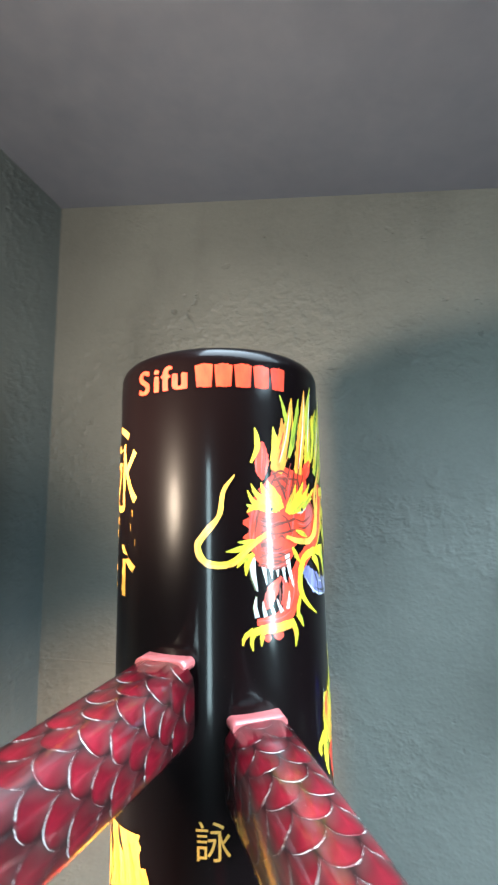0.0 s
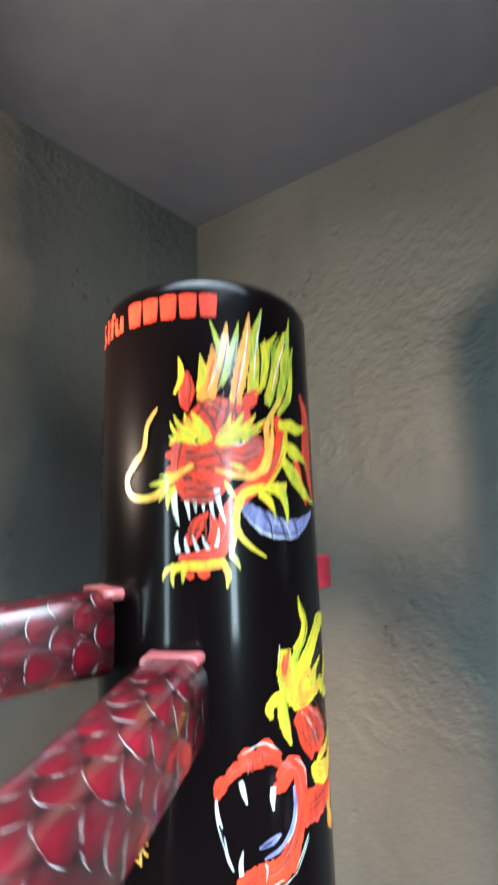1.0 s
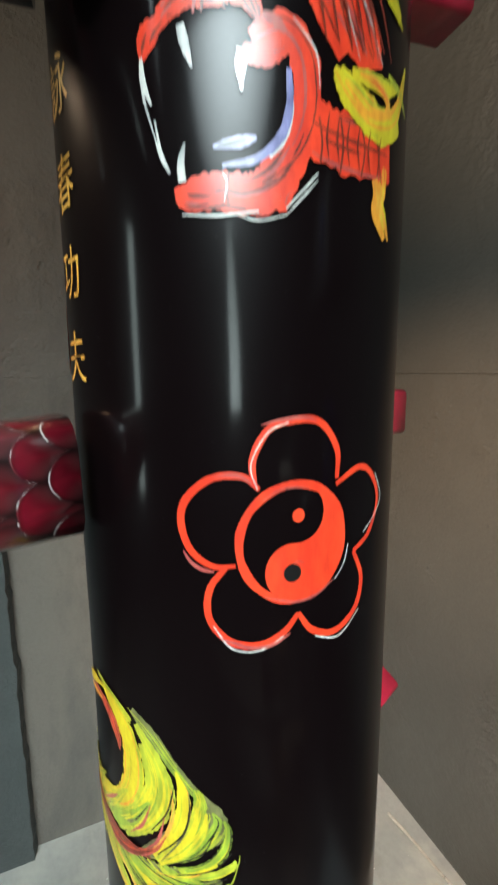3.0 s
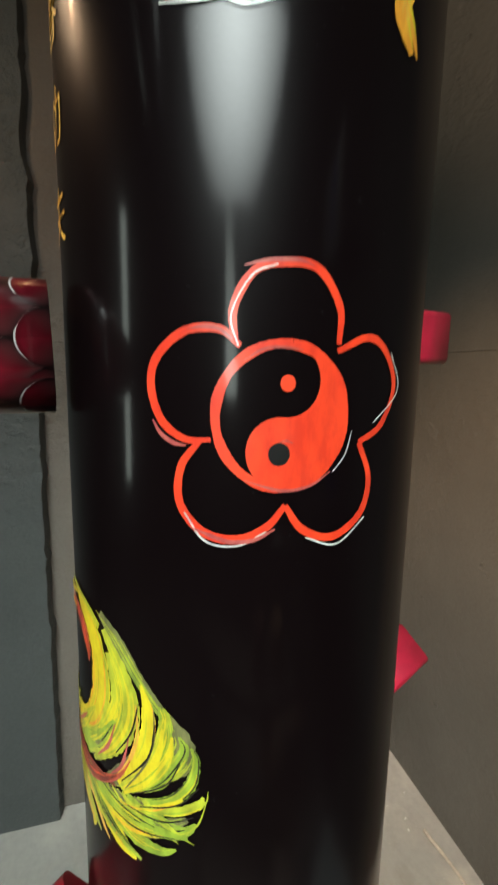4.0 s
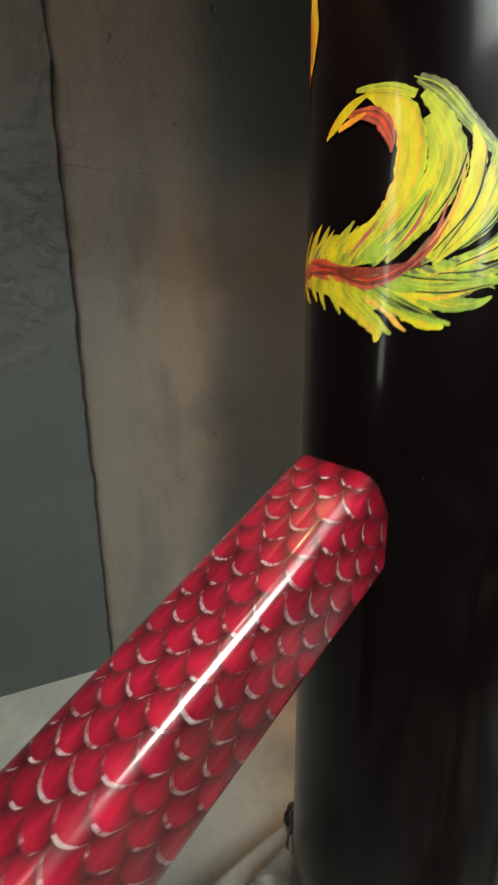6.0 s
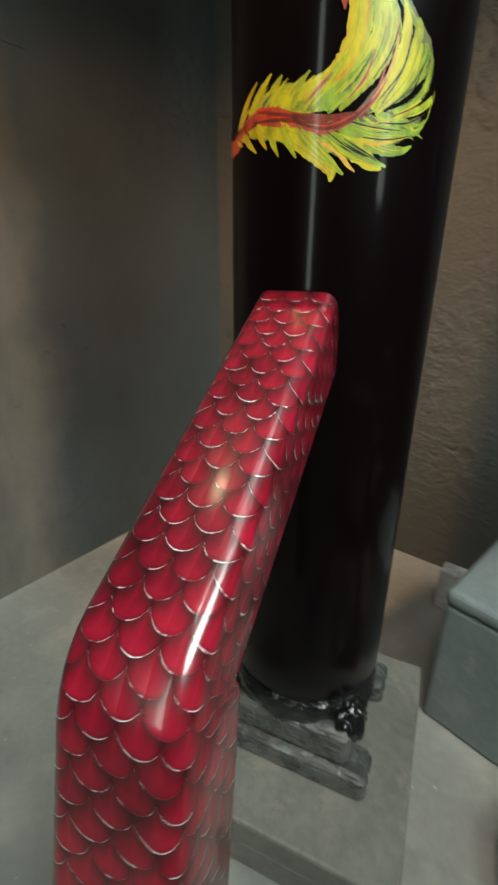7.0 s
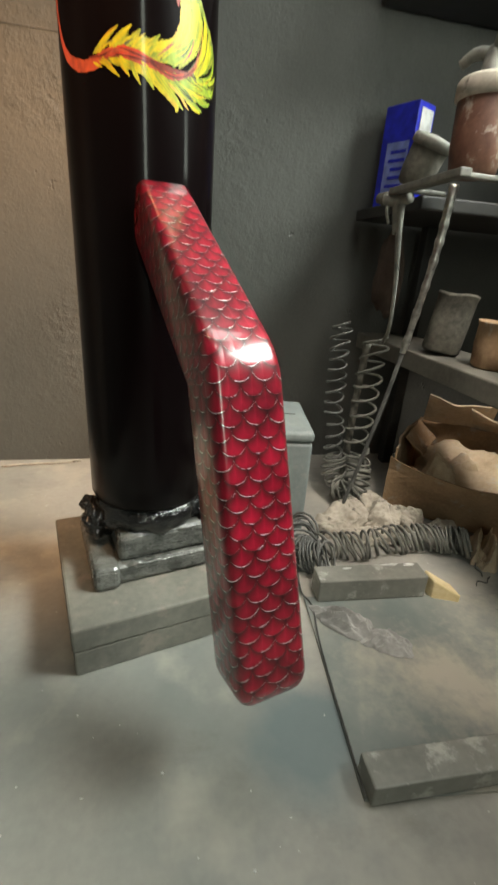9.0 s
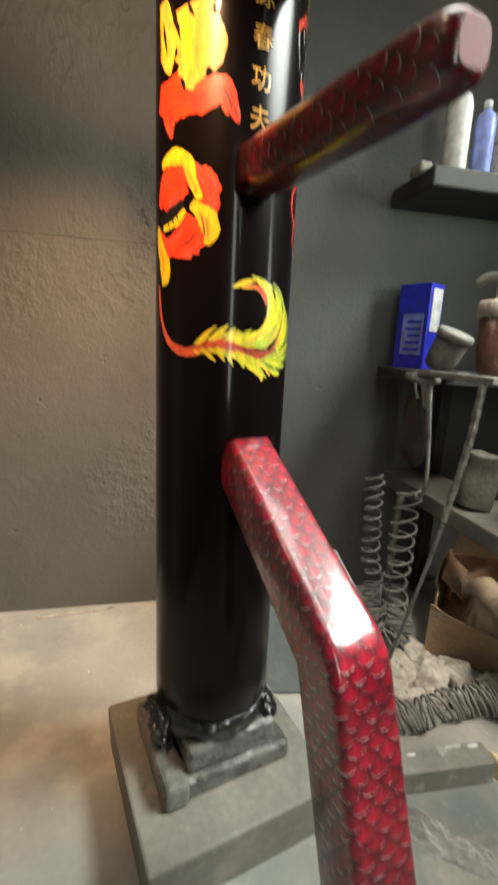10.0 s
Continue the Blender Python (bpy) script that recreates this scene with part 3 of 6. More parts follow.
paint("head", "R", 2, [(71.5, 1.684), (66.7, 1.673), (63.1, 1.664)], [3.3, 12.9, 8.5])
paint("head", "D", 3, [(36.2, 1.625), (45.2, 1.622), (56.4, 1.626)], [2.5, 2.5, 2.6])
paint("head", "D", 3, [(36.2, 1.615), (45.2, 1.613), (56.4, 1.616)], [2.0, 2.0, 2.1])
paint("head", "D", 3, [(34.9, 1.586), (43.8, 1.589), (51.8, 1.585)], [2.0, 2.5, 2.0])
paint("head", "D", 3, [(35.4, 1.593), (43.9, 1.596), (51.1, 1.593)], [2.0, 2.0, 2.0])
paint("head", "D", 3, [(42.7, 1.671), (48.1, 1.656), (50.8, 1.643)], [1.5, 3.1, 1.5])
paint("head", "D", 3, [(56.8, 1.672), (55.2, 1.656), (52.2, 1.642)], [1.6, 3.1, 1.5])
paint("head", "D", 3, [(44, 1.662), (49.5, 1.664), (59.9, 1.663)], [2.1, 2.1, 2.1])
paint("head", "D", 3, [(36.2, 1.603), (38.7, 1.604), (40.5, 1.601)], [4.0, 4.0, 2.0])
paint("head", "V", 3, [(66.3, 1.643), (68, 1.63), (64.3, 1.62)], [6.4, 16.0, 6.3])
paint("head", "R", 4, [(40.5, 1.604), (43.9, 1.603), (47.8, 1.604)], [7.0, 11.0, 7.0])
paint("head", "R", 2, [(46.7, 1.575), (42, 1.564), (39.5, 1.554), (37.5, 1.548)], [2.0, 10.8, 9.8, 2.9])
paint("head", "D", 3, [(43.8, 1.569), (41.5, 1.56), (39.9, 1.55)], [1.5, 2.5, 1.5])
paint("head", "R", 2, [(47.7, 1.574), (49.3, 1.561), (48.1, 1.549)], [2.0, 8.9, 7.9])
paint("head", "W", 3, [(31.9, 1.593), (32.4, 1.579), (34.2, 1.564)], [5.9, 4.9, 1.0])
paint("head", "W", 3, [(37.4, 1.585), (38.2, 1.577), (38.7, 1.569)], [4.0, 3.0, 1.0])
paint("head", "W", 3, [(41, 1.585), (41.2, 1.58), (41.5, 1.574)], [4.0, 3.0, 1.0])
paint("head", "W", 3, [(44.6, 1.584), (44.6, 1.58), (44.8, 1.575)], [4.0, 3.0, 1.0])
paint("head", "W", 3, [(47.8, 1.584), (48.3, 1.576), (49.3, 1.569)], [4.0, 3.0, 1.0])
paint("head", "W", 3, [(50.2, 1.595), (51.5, 1.58), (54, 1.564)], [5.0, 4.5, 1.0])
paint("head", "W", 3, [(33.8, 1.542), (33, 1.551), (33.5, 1.559)], [4.4, 3.4, 1.0])
paint("head", "W", 3, [(38, 1.542), (37, 1.549), (36.7, 1.555)], [3.9, 2.9, 1.0])
paint("head", "W", 3, [(42.2, 1.543), (41, 1.549), (40, 1.556)], [3.9, 2.9, 1.0])
paint("head", "W", 3, [(46.6, 1.544), (45, 1.55), (43.8, 1.556)], [3.9, 2.9, 1.0])
paint("head", "W", 3, [(49.7, 1.546), (50.6, 1.553), (50.9, 1.561)], [3.9, 3.0, 1.0])
paint("head", "L", 3, [(29.7, 1.64), (32.3, 1.637), (30.3, 1.634)], [1.5, 4.5, 1.5])
paint("head", "W", 4, [(38.2, 1.639), (41.3, 1.635), (44.7, 1.634)], [1.5, 5.1, 1.5])
paint("head", "W", 4, [(56.5, 1.632), (60.8, 1.634), (65.2, 1.637)], [1.6, 6.3, 1.6])
paint("head", "K", 5, [(41.6, 1.636), (42.6, 1.635)], [3.0, 3.0])
paint("head", "K", 5, [(60.8, 1.634), (62.1, 1.635)], [3.1, 3.1])
paint("head", "T", 5, [(24.4, 1.667), (19.2, 1.652), (17.2, 1.631), (11.1, 1.616), (7.4, 1.604), (11.4, 1.59), (22.3, 1.589), (31.9, 1.604), (40.5, 1.615)], [1.0, 4.1, 4.6, 6.1, 6.1, 6.0, 5.9, 6.0, 4.0])
paint("head", "T", 5, [(50.1, 1.61), (58.7, 1.605), (68.7, 1.606), (74.6, 1.625), (75.1, 1.652), (85, 1.68)], [3.0, 5.1, 6.3, 6.0, 5.5, 2.9])
paint("head", "L", 3, [(33.6, 1.606), (26.1, 1.601), (20.1, 1.599)], [2.0, 5.0, 1.0])
paint("head", "L", 3, [(34.4, 1.608), (29.9, 1.607), (25.3, 1.607)], [2.0, 4.0, 1.0])
paint("head", "Y", 3, [(32.9, 1.596), (29.9, 1.589), (28.9, 1.578)], [2.0, 5.9, 1.0])
paint("head", "Y", 3, [(32.4, 1.597), (27.4, 1.591), (24.9, 1.585)], [2.0, 4.4, 1.0])
paint("head", "Y", 3, [(53.9, 1.6), (56.2, 1.592), (59.1, 1.585)], [2.0, 5.1, 1.0])
paint("head", "L", 4, [(56.4, 1.615), (60.9, 1.612), (65.2, 1.608)], [1.5, 4.7, 1.0])
paint("head", "Y", 2, [(53.5, 1.534), (45, 1.532), (37.5, 1.532), (30.6, 1.529)], [5.9, 6.8, 6.8, 5.8])
paint("head", "O", 3, [(51.5, 1.53), (43.7, 1.529), (36.2, 1.529)], [2.5, 3.9, 2.4])
paint("head", "R", 3, [(36.2, 1.526), (38.7, 1.524), (40.4, 1.523)], [2.9, 6.8, 2.9])
paint("head", "R", 3, [(41.9, 1.526), (44.4, 1.524), (47, 1.525)], [2.9, 6.8, 2.9])
paint("head", "Y", 3, [(32.1, 1.532), (28.1, 1.527), (26.9, 1.52)], [4.8, 3.9, 1.0])
paint("head", "Y", 3, [(33, 1.531), (31.1, 1.524), (31.6, 1.515)], [4.8, 4.3, 1.0])
paint("head", "Y", 3, [(37, 1.53), (36, 1.525), (35.5, 1.518)], [4.8, 4.3, 1.0])
paint("head", "Y", 3, [(51.8, 1.536), (54.5, 1.524), (53.9, 1.512)], [5.9, 5.4, 1.0])
paint("head", "Y", 3, [(55.8, 1.54), (58, 1.534), (59.8, 1.527)], [5.0, 4.0, 1.0])
paint("head", "Y", 2, [(85.5, 1.596), (65.7, 1.592), (59.7, 1.58), (58.9, 1.56), (64.1, 1.546), (72.1, 1.535)], [6.7, 7.3, 7.1, 6.1, 4.1, 1.0])
paint("head", "Y", 3, [(58.2, 1.555), (56.3, 1.541), (58.6, 1.53)], [4.0, 4.0, 1.0])
paint("flame", "Y", 3, [(32.2, 1.678), (35.3, 1.691), (35.3, 1.702), (34.3, 1.711)], [2.0, 5.1, 5.2, 1.0])
paint("flame", "Y", 3, [(42.7, 1.68), (44.9, 1.692), (44.9, 1.702), (44.1, 1.713)], [3.1, 7.3, 6.3, 1.0])
paint("flame", "Y", 3, [(74.8, 1.676), (80.9, 1.699), (84.5, 1.721), (88.2, 1.746)], [4.1, 12.6, 11.1, 1.3])
paint("flame", "L", 4, [(81.9, 1.674), (86.1, 1.696), (89.3, 1.721), (92.9, 1.763)], [4.2, 10.3, 8.7, 1.3])
paint("flame", "L", 3, [(85.9, 1.676), (90.4, 1.697), (92.2, 1.715), (95.4, 1.734)], [2.6, 7.0, 6.1, 1.3])
paint("flame", "L", 3, [(81.7, 1.661), (87.2, 1.673), (90.2, 1.684), (91.6, 1.698)], [1.7, 4.3, 3.5, 0.9])
paint("wing", "R", 1, [(100.5, 1.688), (106.6, 1.666), (105.8, 1.633), (107.6, 1.606), (111.5, 1.582)], [3.6, 16.7, 20.2, 11.1, 2.8])
paint("wing", "R", 1, [(92.4, 1.628), (95.4, 1.608), (98.6, 1.592), (102.3, 1.578)], [4.4, 10.6, 7.1, 1.8])
paint("wing", "D", 2, [(102.2, 1.676), (107.6, 1.648), (111.2, 1.613)], [1.4, 1.9, 1.4])
paint("wing", "B", 1, [(62.1, 1.579), (70.3, 1.566), (79.3, 1.559), (91.4, 1.558), (107.7, 1.571)], [9.6, 17.9, 19.1, 15.5, 4.6])
paint("wing", "K", 2, [(71.5, 1.573), (74.7, 1.564), (75.7, 1.551)], [1.2, 2.0, 1.2])
paint("wing", "K", 2, [(79.4, 1.569), (81.8, 1.56), (83.4, 1.549)], [1.2, 2.1, 1.3])
paint("wing", "K", 2, [(88.6, 1.567), (90.8, 1.56), (91.9, 1.55)], [1.3, 2.2, 1.3])
paint("wing", "W", 2, [(83.1, 1.564), (85.6, 1.556), (87.2, 1.548)], [1.3, 1.7, 1.3])
paint("wing", "R", 2, [(80.5, 1.66), (83.5, 1.636), (77.5, 1.612), (68.4, 1.593)], [10.1, 12.7, 14.1, 10.5])
paint("wing", "Y", 3, [(81.6, 1.652), (89.8, 1.653), (96.1, 1.651), (106.3, 1.656)], [6.7, 11.2, 9.7, 1.8])
paint("wing", "Y", 3, [(85.3, 1.635), (92.4, 1.628), (99.2, 1.623), (105.3, 1.614)], [8.5, 13.1, 6.3, 1.4])
paint("wing", "Y", 3, [(83.8, 1.619), (92.1, 1.604), (100.5, 1.588), (112.7, 1.58)], [8.4, 14.8, 7.2, 1.4])
paint("wing", "L", 4, [(86.4, 1.616), (93.6, 1.602), (100.6, 1.593), (110.2, 1.58)], [4.3, 6.1, 4.5, 0.9])
paint("wing", "Y", 3, [(73.9, 1.594), (80.9, 1.592), (84.6, 1.577), (85.1, 1.56)], [7.4, 11.7, 5.9, 0.8])
paint("wing", "Y", 3, [(69.5, 1.589), (73.8, 1.584), (76.5, 1.576), (78.2, 1.567)], [4.9, 8.2, 4.1, 0.8])
paint("wing", "Y", 2, [(86.8, 1.647), (85.3, 1.633), (81.2, 1.614), (71.6, 1.59)], [4.3, 6.8, 5.0, 0.8])
paint("wing", "Y", 3, [(115.4, 1.657), (120.3, 1.645), (117.5, 1.627), (120.9, 1.613)], [1.9, 4.9, 2.9, 1.0])
paint("wing", "T", 5, [(66.4, 1.605), (74.1, 1.611), (77.1, 1.633), (78.1, 1.659)], [3.2, 4.1, 4.1, 2.5])
paint("fire", "Y", 1, [(90, 1.499), (91.2, 1.486), (93.5, 1.475), (91.4, 1.464), (86.3, 1.454)], [1.1, 5.0, 6.5, 7.9, 9.2])
paint("fire", "Y", 1, [(80.3, 1.458), (79.4, 1.444), (82.4, 1.431), (89, 1.423), (98.9, 1.421), (107.9, 1.417), (120.2, 1.4)], [12.8, 16.8, 22.8, 32.2, 24.5, 11.6, 5.6])
paint("fire", "O", 2, [(80.2, 1.456), (79.1, 1.443), (82.3, 1.43), (89, 1.423), (98.9, 1.42), (106.5, 1.417)], [3.9, 8.4, 10.3, 11.7, 7.4, 2.6])
paint("fire", "R", 3, [(81.3, 1.455), (79.7, 1.447), (79.3, 1.441), (80.8, 1.435)], [1.7, 5.6, 4.5, 1.1])
paint("fire", "Y", 1, [(80.8, 1.427), (74.7, 1.422), (71, 1.417), (71.9, 1.408)], [4.0, 9.6, 8.4, 3.4])
paint("fire", "Y", 1, [(77.7, 1.423), (77.5, 1.41), (78.9, 1.397), (81.5, 1.384)], [8.5, 10.3, 9.2, 2.3])
paint("fire", "L", 2, [(77.3, 1.418), (78.1, 1.408), (79.5, 1.395), (81, 1.385)], [2.8, 4.0, 2.9, 0.9])
paint("fire", "Y", 1, [(92.7, 1.444), (101.1, 1.456), (108.4, 1.47), (116.3, 1.469), (128.1, 1.466)], [7.0, 12.1, 13.8, 11.2, 3.5])
paint("fire", "O", 2, [(95.7, 1.446), (103.5, 1.457), (110.7, 1.465), (118.7, 1.467)], [2.4, 5.5, 5.1, 2.0])
paint("fire", "Y", 2, [(95.7, 1.417), (98.9, 1.426), (103.1, 1.434), (109.3, 1.44)], [4.2, 6.1, 5.6, 1.3])
paint("fire", "K", 3, [(96.7, 1.43), (95.7, 1.435), (101.1, 1.442), (107.7, 1.446)], [6.0, 10.8, 9.2, 4.4])
paint("fire", "K", 3, [(102.4, 1.422), (105, 1.428), (109.3, 1.437)], [2.5, 7.6, 5.1])
paint("fire", "Y", 2, [(113.1, 1.414), (119.5, 1.43), (123.6, 1.441), (125.8, 1.449)], [3.3, 6.2, 4.9, 1.1])
paint("fire", "Y", 2, [(109.6, 1.407), (113.2, 1.403), (117.6, 1.401), (122.1, 1.398)], [3.3, 5.3, 4.1, 1.1])
paint("fire", "W", 4, [(76.9, 1.463), (76.1, 1.448), (76.6, 1.433)], [0.6, 0.8, 0.6])
paint("arm", "R", 1, [(85.5, 1.406), (91.7, 1.396), (99, 1.381), (106.2, 1.366)], [14.6, 24.1, 23.8, 16.4])
paint("arm", "D", 2, [(87.2, 1.405), (93.6, 1.391), (99, 1.369)], [0.9, 1.2, 0.9])
paint("arm", "D", 2, [(90.8, 1.408), (96.7, 1.395), (102.6, 1.371)], [0.9, 1.2, 1.0])
paint("arm", "D", 2, [(94.6, 1.409), (101.3, 1.394), (106.8, 1.372)], [0.9, 1.3, 1.0])
paint("arm", "D", 2, [(85.4, 1.396), (89.8, 1.384), (94.6, 1.371)], [0.9, 1.2, 0.9])
paint("arm", "Y", 3, [(93.6, 1.359), (99, 1.351), (107, 1.345), (118.5, 1.354), (125.7, 1.383)], [3.1, 10.9, 13.3, 9.2, 2.2])
paint("arm", "O", 4, [(96.7, 1.355), (104.1, 1.346), (113.9, 1.351), (121.1, 1.365)], [1.3, 3.9, 3.4, 1.4])
paint("arm", "L", 3, [(113.7, 1.369), (121, 1.367), (127.7, 1.361)], [2.0, 4.3, 1.5])
paint("arm", "R", 1, [(85, 1.335), (92.5, 1.33), (104.2, 1.329), (116.4, 1.331)], [21.4, 26.4, 26.5, 21.2])
paint("arm", "D", 2, [(89.6, 1.337), (90.5, 1.327), (90.1, 1.318)], [1.2, 1.2, 1.3])
paint("arm", "D", 2, [(95.6, 1.34), (96.7, 1.328), (95.9, 1.315)], [1.3, 1.3, 1.3])
paint("arm", "D", 2, [(102.8, 1.34), (104.2, 1.329), (103.1, 1.316)], [1.3, 1.3, 1.3])
paint("arm", "O", 1, [(108.8, 1.318), (111.3, 1.308), (114.6, 1.3), (117.1, 1.291)], [4.8, 8.3, 5.0, 1.1])
paint("claw", "R", 1, [(55.6, 1.376), (59.5, 1.381), (64.6, 1.382), (69, 1.384), (74.9, 1.377)], [4.0, 10.9, 12.6, 13.2, 8.7])
paint("claw", "R", 1, [(53.3, 1.373), (50.4, 1.37), (48.8, 1.364), (48.1, 1.359)], [2.9, 9.9, 8.2, 2.4])
paint("claw", "R", 1, [(73.2, 1.364), (80.3, 1.37), (85.5, 1.36), (86.5, 1.34), (83.2, 1.322), (76.5, 1.31)], [7.6, 13.0, 14.4, 14.1, 12.2, 10.9])
paint("claw", "R", 1, [(78, 1.304), (72.4, 1.302), (67, 1.303), (61.7, 1.302), (55.9, 1.301)], [12.2, 15.7, 15.0, 15.6, 7.2])
paint("claw", "D", 2, [(67.9, 1.31), (67.3, 1.303), (67.8, 1.295)], [0.9, 1.5, 0.9])
paint("claw", "D", 2, [(61.8, 1.386), (62.7, 1.38), (62.3, 1.374)], [0.9, 1.4, 0.9])
paint("claw", "D", 2, [(67.2, 1.39), (66.8, 1.383), (67.4, 1.375)], [0.9, 1.4, 0.9])
paint("claw", "B", 2, [(81.8, 1.354), (82, 1.339), (79.9, 1.326), (74.2, 1.316), (66.4, 1.313)], [2.4, 3.6, 4.2, 3.6, 1.8])
paint("claw", "B", 1, [(64.3, 1.321), (67.6, 1.322), (70.7, 1.323), (74.3, 1.325)], [1.2, 4.2, 5.4, 1.8])
paint("claw", "W", 3, [(57.5, 1.37), (58.5, 1.362), (59.9, 1.353)], [4.0, 4.1, 0.9])
paint("claw", "W", 3, [(71.2, 1.36), (70.8, 1.352), (71, 1.343)], [5.2, 4.7, 0.9])
paint("claw", "W", 3, [(57, 1.307), (56.8, 1.315), (57.8, 1.323)], [3.6, 3.3, 0.9])
paint("claw", "W", 3, [(47.9, 1.36), (48.2, 1.35), (50.1, 1.34)], [1.5, 3.0, 0.9])
paint("claw", "W", 2, [(50.7, 1.334), (52, 1.321), (54.1, 1.311)], [0.9, 1.2, 0.9])
paint("claw", "W", 2, [(81.3, 1.296), (86.7, 1.307), (89.5, 1.313)], [0.6, 0.9, 0.6])
paint("flower", "R", 1, [(73.3, 1.163), (72.8, 1.178), (77.2, 1.193), (84.2, 1.197), (91.5, 1.195), (97.1, 1.18), (97.3, 1.164)], [2.5, 4.0, 3.9, 4.0, 3.8, 3.7, 2.6])
paint("flower", "R", 1, [(74.4, 1.162), (69.8, 1.169), (61.9, 1.168), (55.2, 1.157), (53.6, 1.144), (56.2, 1.129), (61.9, 1.121), (68, 1.121)], [2.5, 3.5, 3.8, 4.1, 4.2, 4.0, 3.1, 2.1])
paint("flower", "R", 1, [(65.7, 1.121), (61, 1.108), (60.7, 1.091), (66.3, 1.078), (74.3, 1.075), (81.1, 1.081), (85.4, 1.091)], [2.6, 3.7, 4.0, 4.3, 4.3, 3.8, 2.7])
paint("flower", "R", 1, [(85.4, 1.091), (89.9, 1.079), (98.2, 1.074), (106.6, 1.084), (108.7, 1.101), (104.6, 1.119)], [2.7, 3.8, 4.0, 4.1, 3.5, 2.8])
paint("flower", "R", 1, [(104.6, 1.119), (112.3, 1.127), (116.9, 1.145), (113, 1.161), (106.2, 1.168), (97, 1.161)], [2.8, 3.5, 3.6, 3.4, 3.6, 2.4])
paint("flower", "W", 2, [(73.9, 1.162), (72.3, 1.175), (76.6, 1.191), (82.2, 1.196)], [0.8, 0.7, 0.7, 0.7])
paint("flower", "W", 2, [(61.8, 1.087), (66.7, 1.074), (74.3, 1.072), (81.1, 1.079)], [0.8, 1.1, 0.8, 0.8])
paint("flower", "W", 2, [(90.7, 1.075), (99.2, 1.07), (107.8, 1.081)], [0.8, 0.9, 0.9])
paint("flower", "W", 2, [(109.1, 1.128), (118.8, 1.144), (114.6, 1.162)], [0.6, 0.9, 0.6])
paint("stem", "N", 3, [(-26.7, 0.921), (-18.4, 0.926), (-10.2, 0.929), (-0.7, 0.927), (9.4, 0.923), (24, 0.92)], [7.6, 10.8, 11.6, 9.5, 4.7, 1.4])
paint("stem", "D", 3, [(1.9, 0.925), (11.9, 0.921), (24.1, 0.919), (38.3, 0.921)], [2.4, 5.7, 4.7, 1.9])
paint("stem", "D", 4, [(-33.5, 0.922), (-24.8, 0.923), (-17.1, 0.929)], [1.6, 2.0, 1.5])
paint("stem", "D", 4, [(-11.7, 0.932), (-0.7, 0.927), (16.7, 0.92), (34.1, 0.922)], [1.4, 2.4, 2.4, 1.4])
paint("stem", "D", 4, [(-14.5, 0.925), (2, 0.922), (16.9, 0.916)], [1.5, 2.4, 1.4])
paint("stem", "Y", 2, [(-26.8, 0.928), (-21.2, 0.94), (-12.6, 0.954)], [7.1, 6.8, 1.4])
paint("stem", "Y", 2, [(-17.8, 0.932), (-11.3, 0.944), (-4, 0.956)], [6.8, 7.6, 1.4])
paint("stem", "L", 2, [(-7.4, 0.932), (-2.4, 0.944), (1.6, 0.953)], [6.7, 7.5, 1.4])
paint("stem", "L", 2, [(1.8, 0.929), (7.5, 0.94), (14.1, 0.952)], [7.6, 8.3, 1.4])
paint("stem", "L", 2, [(11.7, 0.926), (19.4, 0.939), (29, 0.96)], [8.5, 9.3, 1.8])
paint("stem", "E", 2, [(21.3, 0.925), (31.5, 0.941), (39.1, 0.962)], [9.4, 11.2, 2.8])
paint("stem", "Y", 3, [(-24, 0.921), (-19.2, 0.912), (-12.6, 0.902)], [5.0, 6.0, 1.5])
paint("stem", "Y", 3, [(-13, 0.923), (-9.9, 0.913), (-6, 0.903)], [4.9, 5.9, 1.5])
paint("stem", "L", 3, [(-5.2, 0.92), (-2.8, 0.908), (0.7, 0.896)], [4.8, 5.8, 1.5])
paint("stem", "L", 3, [(2.1, 0.918), (5.5, 0.906), (9.5, 0.893)], [5.7, 6.8, 1.5])
paint("stem", "L", 3, [(9.7, 0.914), (19, 0.897), (30.3, 0.879)], [6.7, 9.7, 2.0])
paint("stem", "E", 3, [(19.5, 0.913), (31.8, 0.897), (48.2, 0.885)], [6.7, 10.8, 2.0])
paint("stem", "E", 3, [(29.4, 0.915), (43.8, 0.908), (62.5, 0.91)], [6.7, 10.9, 2.1])
paint("stem", "L", 1, [(-17.8, 0.93), (-0.9, 0.935), (16, 0.935), (32.2, 0.949)], [14.7, 20.7, 23.2, 27.7])
paint("stem", "L", 1, [(-17.7, 0.92), (-0.4, 0.916), (17.3, 0.907), (41.2, 0.903)], [9.9, 17.3, 21.1, 21.8])
paint("claw", "R", 1, [(51.6, 1.368), (53.7, 1.375), (56.5, 1.379), (59.8, 1.382)], [2.9, 8.7, 9.8, 5.7])
paint("claw", "R", 2, [(56.6, 1.386), (59.9, 1.389), (62.8, 1.386), (64.4, 1.38)], [2.3, 6.3, 6.3, 2.3])
paint("claw", "R", 2, [(64.7, 1.389), (67.7, 1.392), (70.6, 1.389), (72.7, 1.382)], [2.3, 6.8, 6.3, 2.3])
paint("claw", "V", 2, [(74.8, 1.374), (78.4, 1.372), (81, 1.368)], [1.7, 4.7, 2.4])
paint("claw", "W", 3, [(56.8, 1.293), (65.3, 1.292), (74.7, 1.294)], [0.6, 1.2, 0.6])
paint("claw", "W", 3, [(58.2, 1.388), (67, 1.393), (74.2, 1.385)], [0.6, 1.1, 0.6])
paint("arm", "W", 3, [(92.7, 1.407), (101.3, 1.394), (110.7, 1.371)], [0.3, 0.9, 0.3])
